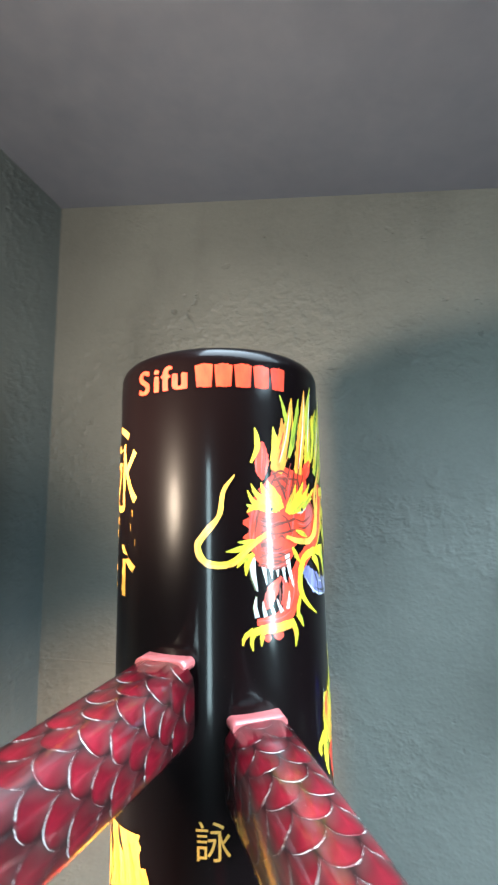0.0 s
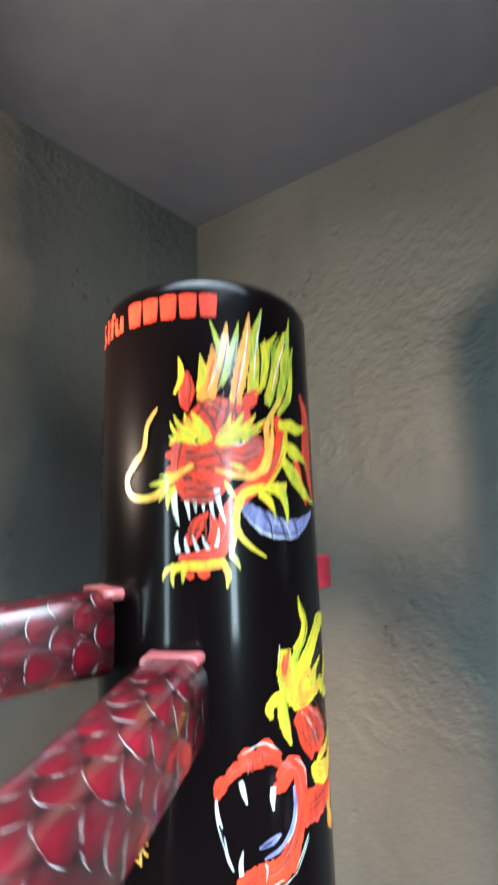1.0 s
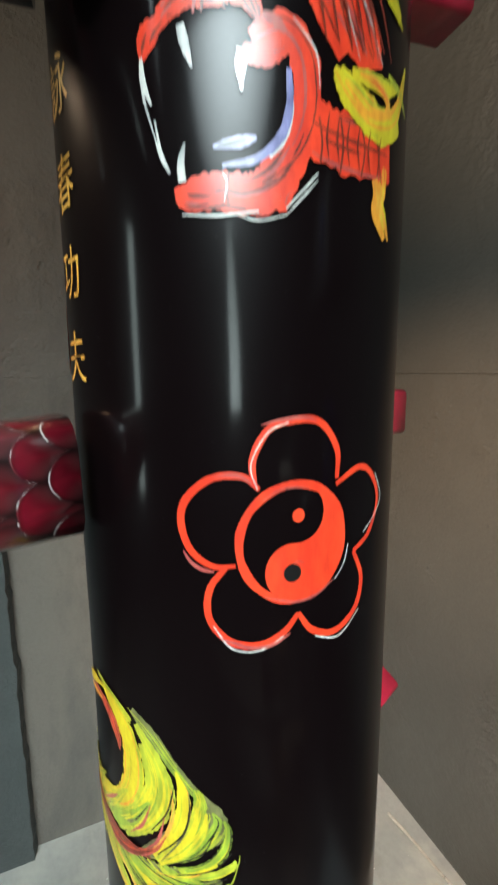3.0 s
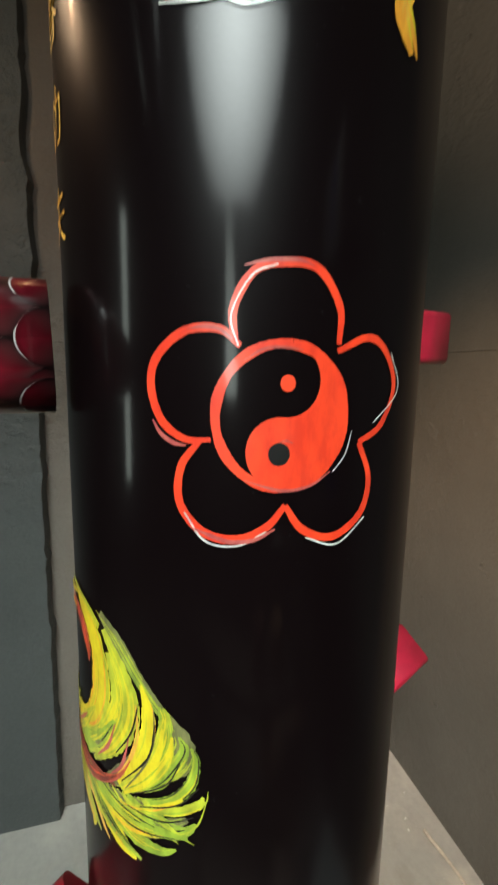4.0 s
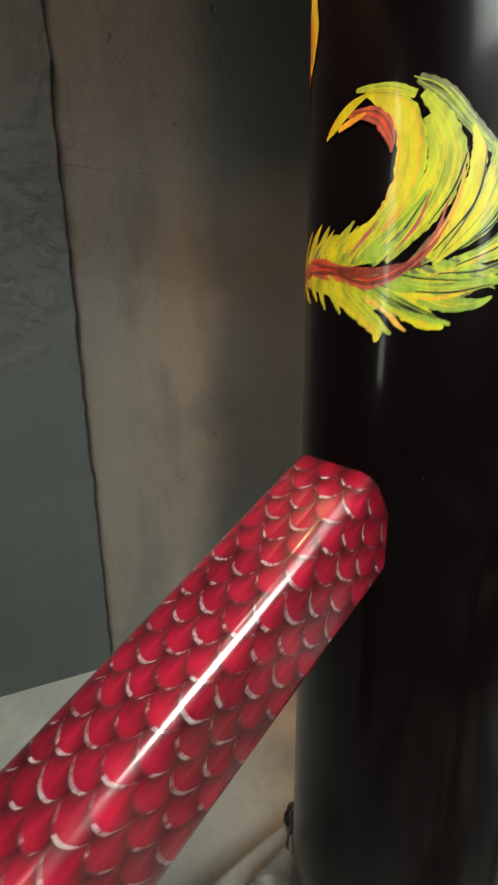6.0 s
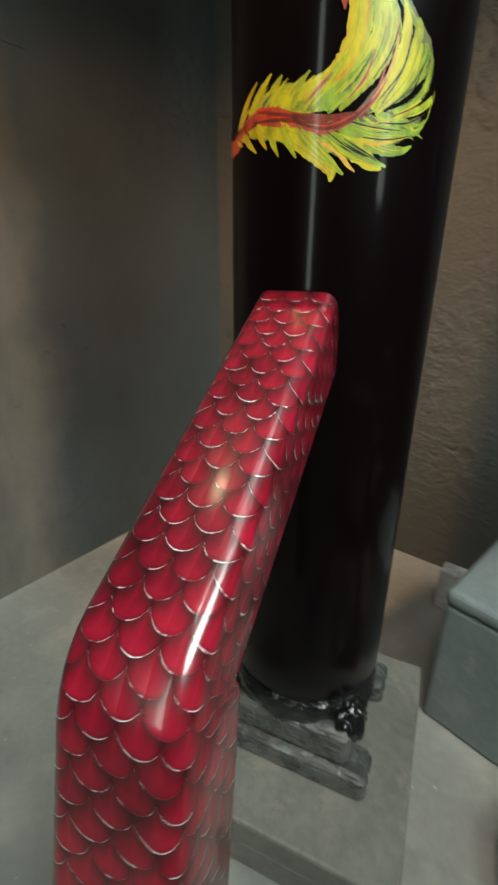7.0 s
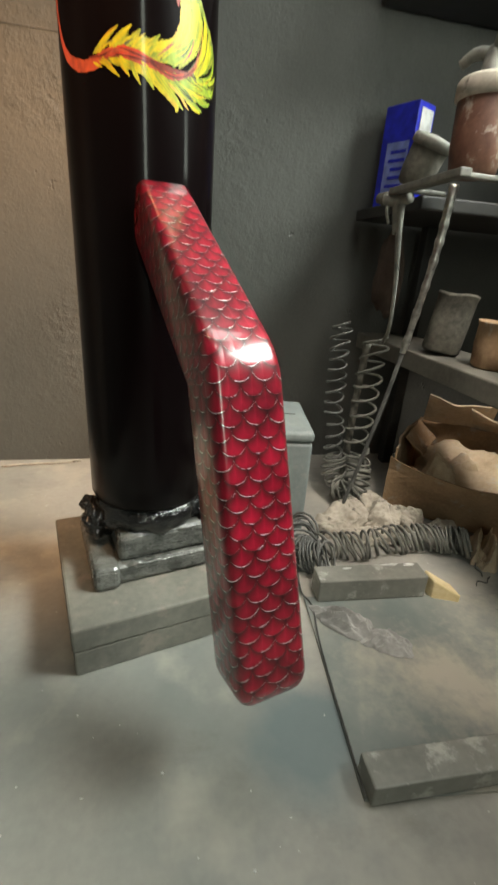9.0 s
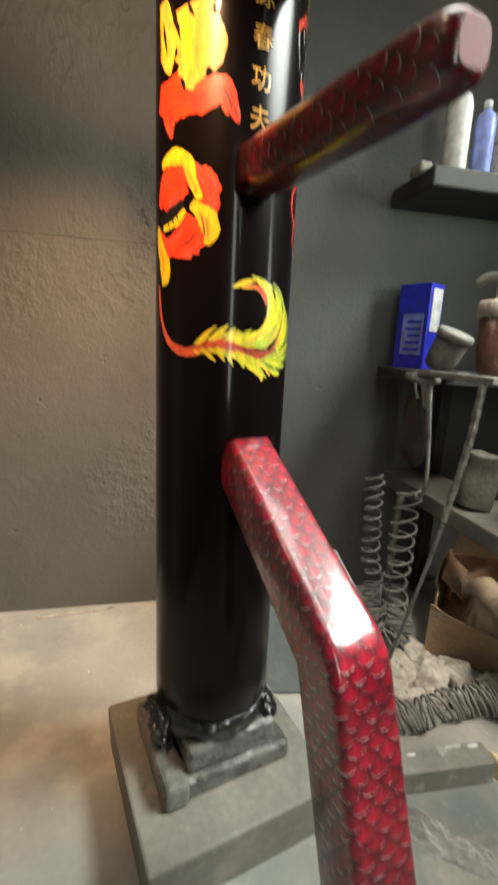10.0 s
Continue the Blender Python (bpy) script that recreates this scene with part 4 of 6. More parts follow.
paint("arm", "W", 3, [(88, 1.406), (95.7, 1.389), (101.4, 1.367)], [0.3, 0.9, 0.3])
paint("arm", "D", 2, [(98.9, 1.409), (104.4, 1.395), (111.3, 1.377)], [0.9, 1.6, 1.0])
paint("arm", "D", 2, [(108.6, 1.338), (110.4, 1.33), (109.8, 1.32)], [1.0, 1.4, 1.0])
paint("tail", "G", 0, [(33.2, 1.021), (41, 1.01), (47.9, 0.995), (54.6, 0.981), (61, 0.969)], [4.9, 9.5, 7.8, 6.3, 3.0])
paint("tail", "G", 0, [(34.7, 0.92), (47.4, 0.939), (56.3, 0.954), (59.8, 0.965), (56.1, 0.98)], [7.3, 18.2, 23.9, 17.1, 4.7])
paint("tail", "G", 0, [(15.4, 0.91), (31.9, 0.901), (44.7, 0.906), (55.4, 0.913), (62.3, 0.921)], [12.1, 20.3, 20.9, 10.0, 3.2])
paint("tail", "Y", 1, [(3.7, 0.934), (22.7, 0.946), (30.7, 0.964), (32.5, 0.986), (29, 1.006), (17.5, 1.023)], [5.2, 13.2, 17.4, 16.2, 14.1, 5.4])
paint("tail", "L", 2, [(32.8, 1.013), (24.1, 1.021), (12.5, 1.027)], [4.4, 5.8, 2.3])
paint("tail", "L", 1, [(26.9, 0.924), (37.3, 0.944), (42.8, 0.961), (44.5, 0.978), (41.9, 0.995), (34.9, 1.013)], [3.6, 10.4, 13.8, 13.4, 10.2, 4.9])
paint("tail", "L", 2, [(40.6, 0.923), (49.6, 0.942), (54.6, 0.959), (56.7, 0.975), (56, 0.983)], [2.2, 5.8, 9.0, 6.6, 1.6])
paint("tail", "E", 2, [(41.6, 0.922), (53.1, 0.936), (58.7, 0.95), (61.7, 0.962), (60.2, 0.969)], [2.1, 5.5, 7.0, 5.2, 1.4])
paint("tail", "E", 2, [(44.4, 0.92), (56.6, 0.929), (63, 0.942), (64.7, 0.957), (63.5, 0.964)], [1.8, 5.2, 6.5, 4.4, 1.4])
paint("tail", "L", 3, [(45.4, 0.917), (58.3, 0.924), (65.4, 0.932), (66.7, 0.937)], [1.5, 4.6, 4.5, 1.4])
paint("tail", "E", 2, [(43.6, 0.913), (55.5, 0.91), (61.9, 0.914), (64.7, 0.92)], [2.8, 7.7, 6.1, 1.4])
paint("tail", "E", 2, [(34.1, 0.908), (45, 0.898), (54.4, 0.897), (59.2, 0.901)], [4.8, 9.9, 6.0, 1.5])
paint("tail", "Y", 2, [(23.2, 0.908), (35.3, 0.894), (42.5, 0.886), (46.3, 0.883)], [8.5, 12.9, 8.8, 1.9])
paint("tail", "Y", 2, [(2, 0.913), (16.4, 0.897), (24.7, 0.883), (25.1, 0.874)], [8.8, 13.2, 9.7, 2.1])
paint("tail", "N", 3, [(8.8, 1.016), (20.4, 1.009), (25.6, 0.996), (26.5, 0.986)], [2.7, 8.5, 7.4, 0.9])
paint("tail", "Y", 3, [(17.5, 1.022), (9.8, 1.019), (2.5, 1.013), (-1.8, 1.009)], [2.2, 6.4, 6.7, 1.8])
paint("tail", "O", 4, [(16.8, 1.012), (11.6, 1.011), (5, 1.01)], [1.6, 3.7, 3.1])
paint("tail", "N", 3, [(-15.7, 0.925), (9.3, 0.918), (21.6, 0.912), (31.6, 0.918), (40.4, 0.93), (45, 0.944)], [4.2, 6.9, 7.9, 6.1, 2.7, 0.6])
paint("tail", "D", 4, [(9.3, 0.918), (21.6, 0.912), (31.6, 0.917), (39.6, 0.929)], [1.1, 2.7, 2.9, 0.9])
paint("tail", "K", 4, [(41.5, 0.928), (51, 0.951), (53.4, 0.972)], [0.6, 1.1, 0.6])
paint("tail", "K", 4, [(44.3, 0.923), (56.2, 0.939), (60.5, 0.954)], [0.6, 1.1, 0.6])
paint("tail", "K", 4, [(48, 0.919), (59.6, 0.929), (65.6, 0.942)], [0.6, 1.1, 0.6])
paint("tail", "K", 4, [(43.6, 0.915), (55.3, 0.916), (64.1, 0.924)], [0.6, 1.2, 0.6])
paint("tail", "K", 4, [(37.2, 0.905), (47.5, 0.904), (58.9, 0.908)], [0.6, 1.2, 0.6])
paint("tail", "K", 4, [(39.3, 0.943), (45.4, 0.961), (48.4, 0.981)], [0.6, 1.2, 0.6])
paint("tail", "V", 4, [(23.3, 0.949), (18.4, 0.94), (12.2, 0.93)], [0.7, 2.4, 0.7])
paint("tail", "V", 4, [(39.4, 0.961), (35.9, 0.944), (29.7, 0.93)], [0.6, 2.2, 0.6])
paint("tail", "V", 4, [(44.6, 0.957), (41.7, 0.938), (36.8, 0.927)], [0.6, 2.1, 0.6])
paint("tail", "L", 4, [(62, 0.912), (65.5, 0.921), (67.4, 0.933)], [0.3, 0.9, 0.3])
paint("tail", "L", 4, [(65.8, 0.929), (67.6, 0.935), (68, 0.941)], [0.3, 0.8, 0.3])
paint("tail", "L", 4, [(31.8, 1.022), (39.3, 1.014), (46.2, 1)], [0.3, 0.8, 0.3])
paint("tail", "L", 4, [(34.9, 0.963), (36.4, 0.98), (34.7, 0.997)], [0.3, 0.9, 0.3])
paint("tail", "L", 4, [(30, 0.951), (35.3, 0.97), (37.2, 0.99)], [0.3, 0.9, 0.3])
paint("tail", "L", 4, [(46.8, 0.956), (48.6, 0.974), (45.8, 0.99)], [0.3, 0.8, 0.3])
paint("head", "R", 1, [(56.8, 1.67), (56.1, 1.653), (54.2, 1.635)], [26.3, 46.9, 36.1])
paint("head", "R", 1, [(66.3, 1.642), (66.1, 1.628), (58.7, 1.611)], [16.0, 31.7, 22.7])
paint("head", "R", 1, [(37.4, 1.63), (39.5, 1.613), (40.5, 1.596)], [15.1, 35.0, 29.8])
paint("head", "D", 3, [(42.7, 1.667), (48.1, 1.671), (53.8, 1.666)], [1.0, 2.1, 1.0])
paint("head", "D", 3, [(42.2, 1.661), (48.1, 1.664), (52.6, 1.658)], [1.0, 2.1, 1.0])
paint("head", "D", 3, [(43.7, 1.655), (48.1, 1.657), (51.4, 1.652)], [1.0, 2.1, 1.0])
paint("head", "D", 3, [(54.5, 1.679), (52, 1.664), (49.7, 1.647)], [1.0, 2.1, 1.0])
paint("head", "D", 3, [(60.7, 1.68), (58.6, 1.661), (54.8, 1.643)], [1.1, 2.1, 1.0])
paint("head", "D", 3, [(56.8, 1.673), (55.5, 1.659), (53.1, 1.644)], [1.1, 2.1, 1.0])
paint("head", "D", 3, [(63.9, 1.669), (61.7, 1.659), (58.5, 1.649)], [1.1, 2.1, 1.0])
paint("head", "D", 3, [(35.4, 1.629), (40, 1.626), (43.7, 1.628)], [1.0, 2.0, 1.0])
paint("head", "D", 3, [(35.4, 1.622), (41.3, 1.619), (47.9, 1.622)], [1.0, 2.0, 1.0])
paint("head", "D", 3, [(48, 1.63), (51.2, 1.625), (54, 1.612)], [1.0, 2.0, 1.0])
paint("head", "D", 3, [(56.4, 1.626), (62.7, 1.623), (69, 1.628)], [1.0, 2.1, 1.1])
paint("head", "D", 3, [(58.2, 1.618), (63.9, 1.617), (70.5, 1.623)], [1.0, 2.1, 1.1])
paint("head", "D", 3, [(37.4, 1.608), (40, 1.611), (42.6, 1.609)], [1.0, 2.0, 1.0])
paint("head", "D", 3, [(49.5, 1.608), (47.3, 1.611), (45.2, 1.609)], [1.0, 2.0, 1.0])
paint("head", "D", 3, [(35.9, 1.596), (43.8, 1.592), (53.3, 1.596)], [1.0, 2.0, 1.0])
paint("head", "D", 3, [(36.4, 1.591), (43.8, 1.586), (52.2, 1.591)], [1.0, 2.0, 1.0])
paint("head", "D", 3, [(36.9, 1.585), (43.8, 1.582), (51, 1.585)], [1.0, 2.0, 1.0])
paint("head", "D", 3, [(67, 1.643), (70.7, 1.638), (73, 1.63)], [1.1, 2.2, 1.1])
paint("head", "V", 4, [(36.4, 1.599), (43.9, 1.596), (52.8, 1.599)], [0.5, 1.5, 0.5])
paint("head", "V", 4, [(36.9, 1.588), (43.8, 1.584), (51.6, 1.588)], [0.5, 1.5, 0.5])
paint("head", "V", 4, [(44.8, 1.664), (49.2, 1.667), (52.6, 1.663)], [0.5, 1.6, 0.5])
paint("head", "V", 4, [(35.9, 1.625), (41.3, 1.622), (47.4, 1.625)], [0.5, 1.5, 0.5])
paint("head", "V", 4, [(57.6, 1.622), (63.3, 1.62), (69.7, 1.625)], [0.5, 1.6, 0.5])
paint("head", "V", 4, [(34, 1.539), (45, 1.539), (51.9, 1.544)], [0.5, 1.5, 0.5])
paint("head", "V", 4, [(54.6, 1.578), (53.6, 1.558), (50.8, 1.545)], [0.5, 1.5, 0.5])
paint("head", "Y", 4, [(47.4, 1.636), (41.3, 1.645), (38, 1.653), (36.9, 1.66)], [4.1, 7.6, 4.6, 1.0])
paint("head", "Y", 4, [(46.9, 1.635), (39.5, 1.642), (34.3, 1.65), (32, 1.659)], [4.1, 7.6, 4.6, 1.0])
paint("head", "Y", 4, [(45.3, 1.634), (37.4, 1.638), (32.8, 1.643), (30.2, 1.653)], [4.1, 7.6, 4.5, 1.0])
paint("head", "Y", 4, [(48, 1.637), (43.7, 1.647), (41.1, 1.657), (40, 1.661)], [4.1, 7.6, 4.6, 1.0])
paint("head", "Y", 4, [(42.6, 1.639), (36.4, 1.639), (32.3, 1.637), (29.8, 1.633)], [4.1, 7.6, 4.5, 1.0])
paint("head", "Y", 4, [(48.3, 1.636), (45.8, 1.644), (43.7, 1.652), (42.9, 1.657)], [4.1, 7.7, 4.6, 1.0])
paint("head", "Y", 4, [(50.7, 1.632), (53.6, 1.642), (56, 1.65), (57.3, 1.659)], [4.1, 7.2, 4.7, 1.0])
paint("head", "Y", 4, [(51.8, 1.631), (57.2, 1.643), (61, 1.653), (63.1, 1.661)], [4.1, 7.3, 4.7, 1.1])
paint("head", "Y", 4, [(53, 1.632), (60.3, 1.641), (65.7, 1.651), (69.1, 1.66)], [4.1, 7.3, 4.8, 1.1])
paint("head", "Y", 4, [(53.6, 1.632), (62.2, 1.638), (69.3, 1.648), (74.3, 1.656)], [4.1, 7.4, 4.8, 1.1])
paint("head", "Y", 4, [(52.4, 1.633), (59, 1.637), (65.6, 1.641), (71.6, 1.646)], [4.1, 7.3, 4.8, 1.1])
paint("head", "L", 5, [(38.5, 1.655), (36.9, 1.652)], [1.0, 2.5])
paint("head", "L", 5, [(63, 1.656), (61, 1.649)], [1.1, 2.6])
paint("flame", "O", 2, [(45.4, 1.67), (49.6, 1.692), (54.4, 1.718), (56.5, 1.744)], [13.4, 16.7, 11.7, 1.1])
paint("flame", "O", 2, [(59.3, 1.669), (62.5, 1.698), (65.6, 1.727), (67.5, 1.756)], [11.6, 14.0, 9.9, 1.1])
paint("flame", "O", 2, [(47.1, 1.679), (48.5, 1.697), (49.7, 1.71), (49.5, 1.722)], [7.3, 9.4, 7.4, 1.1])
paint("flame", "T", 3, [(48.2, 1.679), (51.1, 1.698), (54.1, 1.718), (55.8, 1.734)], [2.1, 6.3, 4.3, 1.1])
paint("flame", "T", 3, [(61.3, 1.677), (63.5, 1.7), (66, 1.725), (66.9, 1.742)], [2.1, 5.4, 4.4, 1.1])
paint("flame", "L", 1, [(66.8, 1.676), (71.6, 1.693), (75.4, 1.714), (80.6, 1.73)], [7.6, 18.7, 22.5, 11.5])
paint("flame", "L", 3, [(53.3, 1.684), (57.1, 1.704), (59.8, 1.724), (62, 1.745)], [3.1, 8.0, 6.5, 1.1])
paint("flame", "L", 3, [(68, 1.686), (69.9, 1.71), (69.9, 1.734), (74.5, 1.762)], [5.4, 11.0, 8.9, 1.1])
paint("flame", "Y", 3, [(71.4, 1.682), (75.2, 1.704), (77, 1.724), (83.2, 1.742)], [5.5, 10.1, 7.9, 1.2])
paint("flame", "L", 3, [(75.5, 1.67), (81.4, 1.694), (81.9, 1.716), (90.9, 1.75)], [6.6, 11.4, 8.0, 1.2])
paint("flame", "L", 3, [(79.1, 1.665), (85.8, 1.684), (87.8, 1.706), (92.8, 1.732)], [4.5, 9.2, 7.0, 1.2])
paint("flame", "Y", 3, [(66.1, 1.681), (68.2, 1.698), (71.9, 1.713), (75.8, 1.733)], [3.2, 6.6, 5.6, 1.1])
paint("flame", "L", 3, [(51.6, 1.695), (52.9, 1.714), (51.2, 1.73), (48.7, 1.745)], [2.6, 5.3, 4.3, 1.1])
paint("flame", "Y", 3, [(81.6, 1.662), (89, 1.678), (91.9, 1.692), (93.8, 1.713)], [3.4, 7.0, 5.3, 1.2])
paint("flame", "E", 3, [(77.6, 1.683), (80, 1.703), (79.4, 1.721), (84.9, 1.739)], [2.2, 5.1, 4.0, 1.2])
paint("flame", "E", 3, [(55.8, 1.695), (58.4, 1.711), (60.5, 1.728), (61.6, 1.739)], [2.1, 4.3, 3.2, 1.1])
paint("flame", "K", 4, [(71.5, 1.686), (72.8, 1.713), (71.9, 1.734)], [1.1, 2.2, 0.6])
paint("flame", "K", 4, [(74.3, 1.679), (78.1, 1.707), (79, 1.724)], [1.1, 2.3, 0.6])
paint("flame", "K", 4, [(78.8, 1.673), (83.7, 1.699), (84.3, 1.718)], [1.1, 2.3, 0.6])
paint("flame", "K", 4, [(83.5, 1.67), (88.7, 1.691), (89.4, 1.709)], [1.1, 2.3, 0.6])
paint("flame", "K", 4, [(56.9, 1.685), (59, 1.707), (61.1, 1.727)], [1.1, 2.1, 0.5])
paint("flame", "K", 4, [(51.6, 1.682), (54.6, 1.705), (56.6, 1.727)], [1.0, 2.1, 0.5])
paint("flame", "W", 4, [(47.3, 1.679), (51.7, 1.703), (55.1, 1.734)], [0.5, 1.6, 0.5])
paint("flame", "W", 4, [(60, 1.674), (64.4, 1.711), (67, 1.748)], [0.5, 1.6, 0.6])
paint("flame", "W", 4, [(68.9, 1.692), (70.4, 1.721), (74, 1.755)], [0.5, 1.7, 0.6])
paint("flame", "W", 4, [(78.5, 1.683), (82.3, 1.707), (89.9, 1.742)], [0.6, 1.7, 0.6])
paint("head", "D", 4, [(40.2, 1.567), (39, 1.558), (38.5, 1.55)], [1.0, 2.0, 1.0])
paint("head", "D", 4, [(45.1, 1.57), (45.6, 1.559), (45, 1.549)], [1.0, 2.0, 1.0])
paint("head", "D", 4, [(42.8, 1.569), (42.5, 1.559)], [1.0, 2.0])
paint("head", "G", 2, [(31.4, 1.591), (31.5, 1.577), (33.5, 1.565)], [2.0, 2.5, 1.5])
paint("head", "G", 2, [(50.2, 1.593), (52.1, 1.578), (54.2, 1.566)], [2.0, 2.5, 1.5])
paint("head", "G", 2, [(33.7, 1.56), (32.5, 1.55), (33.5, 1.543)], [2.0, 2.4, 1.5])
paint("head", "G", 2, [(37.2, 1.584), (38, 1.575)], [2.0, 2.0])
paint("head", "G", 2, [(44.6, 1.583), (44.6, 1.576)], [2.0, 2.0])
paint("body", "R", 1, [(-67.5, 1.141), (-56.1, 1.153), (-42.1, 1.155)], [21.6, 39.6, 28.8])
paint("body", "R", 1, [(-29.6, 1.158), (-21.1, 1.142), (-18.9, 1.121)], [25.3, 32.1, 20.4])
paint("body", "R", 1, [(-59.8, 1.114), (-51.1, 1.132), (-40.1, 1.146)], [27.1, 31.1, 25.8])
paint("body", "R", 1, [(-51.8, 1.063), (-37, 1.075), (-29.2, 1.097)], [30.4, 54.6, 41.4])
paint("body", "Y", 2, [(-66.2, 1.177), (-51.1, 1.183), (-38.4, 1.174), (-33.8, 1.149), (-27.3, 1.124)], [8.7, 20.5, 17.9, 14.3, 9.8])
paint("body", "O", 3, [(-43.6, 1.177), (-35.6, 1.153), (-29.4, 1.131)], [2.3, 5.3, 2.3])
paint("body", "K", 3, [(-67.9, 1.102), (-51.1, 1.111), (-41.5, 1.124)], [9.8, 18.8, 6.9])
paint("body", "Y", 3, [(-63.2, 1.09), (-47.1, 1.098), (-39.5, 1.112)], [7.3, 11.7, 6.2])
paint("body", "K", 4, [(-57.7, 1.099), (-54.3, 1.091)], [2.4, 2.4])
paint("body", "K", 4, [(-52.4, 1.102), (-49.4, 1.094)], [2.4, 2.4])
paint("body", "K", 4, [(-47.7, 1.106), (-45, 1.098)], [2.3, 2.3])
paint("body", "Y", 2, [(-34.1, 1.119), (-22.6, 1.101), (-19.2, 1.082), (-22.2, 1.065)], [12.2, 26.7, 24.5, 7.0])
paint("body", "O", 3, [(-28.4, 1.109), (-20.9, 1.091), (-21.1, 1.072)], [1.5, 6.1, 2.3])
paint("body", "D", 3, [(-26.7, 1.105), (-24.1, 1.087), (-23.9, 1.071)], [0.8, 3.1, 0.8])
paint("body", "Y", 2, [(-73, 1.079), (-63.5, 1.049), (-61.1, 1.024), (-64.7, 1.011)], [12.5, 26.4, 25.7, 5.9])
paint("body", "O", 3, [(-70.5, 1.071), (-62.7, 1.043), (-63.7, 1.018)], [1.7, 5.8, 1.7])
paint("body", "N", 2, [(-71.3, 1.013), (-67.1, 0.968), (-56.8, 0.931), (-40.2, 0.914), (-25.5, 0.918)], [6.0, 7.7, 10.2, 13.4, 14.0])
paint("body", "D", 3, [(-59.7, 1.146), (-52.3, 1.148), (-43.6, 1.149)], [0.8, 2.3, 0.8])
paint("body", "D", 3, [(-43.3, 1.062), (-35.1, 1.069), (-30.3, 1.082)], [0.8, 2.3, 0.8])
paint("body", "D", 3, [(-24.7, 1.15), (-20.2, 1.135), (-20.1, 1.124)], [0.7, 2.2, 0.8])
paint("body", "T", 1, [(-64.6, 1.378), (-60.8, 1.336), (-58, 1.307), (-56, 1.286)], [20.6, 38.4, 30.8, 5.4])
paint("body", "T", 1, [(-35.6, 1.359), (-32.2, 1.321), (-34.8, 1.292), (-38.8, 1.26)], [53.8, 59.6, 55.2, 15.2])
paint("body", "T", 2, [(-20.9, 1.34), (-16.7, 1.315), (-17.5, 1.294), (-20.3, 1.279)], [14.5, 21.9, 17.7, 6.7])
paint("body", "Y", 3, [(-68.7, 1.373), (-63.6, 1.333), (-59.2, 1.294)], [2.3, 8.5, 2.3])
paint("body", "Y", 3, [(-41.1, 1.353), (-38, 1.314), (-38.9, 1.271)], [2.2, 8.2, 2.3])
paint("body", "Y", 3, [(-28.7, 1.353), (-24.4, 1.32), (-29.3, 1.277)], [2.2, 8.0, 2.2])
paint("body", "Y", 3, [(-16.9, 1.327), (-16.2, 1.306), (-18.9, 1.287)], [2.2, 8.1, 2.2])
paint("body", "O", 3, [(-51.2, 1.35), (-47.4, 1.318), (-43.2, 1.281)], [1.5, 6.0, 2.3])
paint("body", "O", 3, [(-33.4, 1.346), (-31.7, 1.312), (-34.2, 1.274)], [1.5, 5.9, 2.3])
paint("body", "K", 4, [(-72.7, 1.372), (-70.5, 1.348), (-67.7, 1.319)], [1.6, 6.3, 0.8])
paint("body", "K", 4, [(-63.7, 1.351), (-61.4, 1.332), (-58.6, 1.312)], [1.5, 6.2, 0.8])
paint("body", "K", 4, [(-54.1, 1.369), (-50.1, 1.345), (-43.9, 1.316)], [1.5, 6.0, 0.7])
paint("body", "K", 4, [(-39, 1.36), (-36.7, 1.349), (-33.7, 1.342)], [1.5, 5.8, 0.7])
paint("body", "K", 4, [(-45.1, 1.278), (-42.1, 1.268), (-41.1, 1.259)], [1.5, 6.1, 0.8])
paint("body", "R", 1, [(-70.3, 1.264), (-50.6, 1.256), (-28.9, 1.249), (-13.9, 1.259), (-6.1, 1.231)], [32.2, 54.2, 37.7, 29.9, 20.4])
paint("body", "R", 1, [(-58.3, 1.244), (-55.6, 1.226), (-53.7, 1.208)], [24.5, 21.3, 4.0])
paint("body", "R", 1, [(-9.8, 1.246), (-4.5, 1.231), (-1.9, 1.219)], [20.3, 15.2, 3.8])
paint("body", "D", 2, [(-63.3, 1.265), (-57.6, 1.243), (-54.9, 1.219)], [0.8, 3.9, 0.8])
paint("body", "D", 2, [(-40.2, 1.258), (-31.4, 1.252), (-20.7, 1.253)], [0.8, 3.8, 0.7])
paint("body", "D", 2, [(-13.2, 1.262), (-9.1, 1.248), (-5.6, 1.228)], [0.7, 3.8, 0.8])
paint("tail", "L", 0, [(25.5, 0.93), (38, 0.956), (42.8, 0.978), (37.9, 1.002)], [11.2, 20.5, 21.0, 11.5])
paint("body", "R", 0, [(-69.9, 1.123), (-59.6, 1.154), (-37.4, 1.158), (-22.6, 1.139), (-22.3, 1.105), (-37, 1.074)], [16.2, 29.7, 30.1, 29.9, 28.9, 21.1])
paint("body", "R", 0, [(-37, 1.07), (-51.2, 1.064), (-64.3, 1.069), (-71.6, 1.082)], [15.6, 27.2, 27.9, 22.4])
paint("body", "Y", 1, [(-72.8, 1.097), (-71.6, 1.082), (-67.2, 1.065)], [9.1, 16.6, 16.5])
paint("arm", "R", 1, [(92.6, 1.403), (98.5, 1.393), (104.5, 1.379), (107.4, 1.367)], [9.0, 16.2, 18.1, 14.5])
paint("arm", "R", 1, [(86.3, 1.403), (88, 1.389), (91.6, 1.377), (96.7, 1.366)], [4.1, 8.9, 10.4, 9.4])
paint("arm", "Y", 3, [(94.6, 1.358), (99, 1.351), (104.6, 1.346), (112, 1.343), (121.4, 1.351)], [9.4, 16.6, 19.1, 15.1, 7.2])
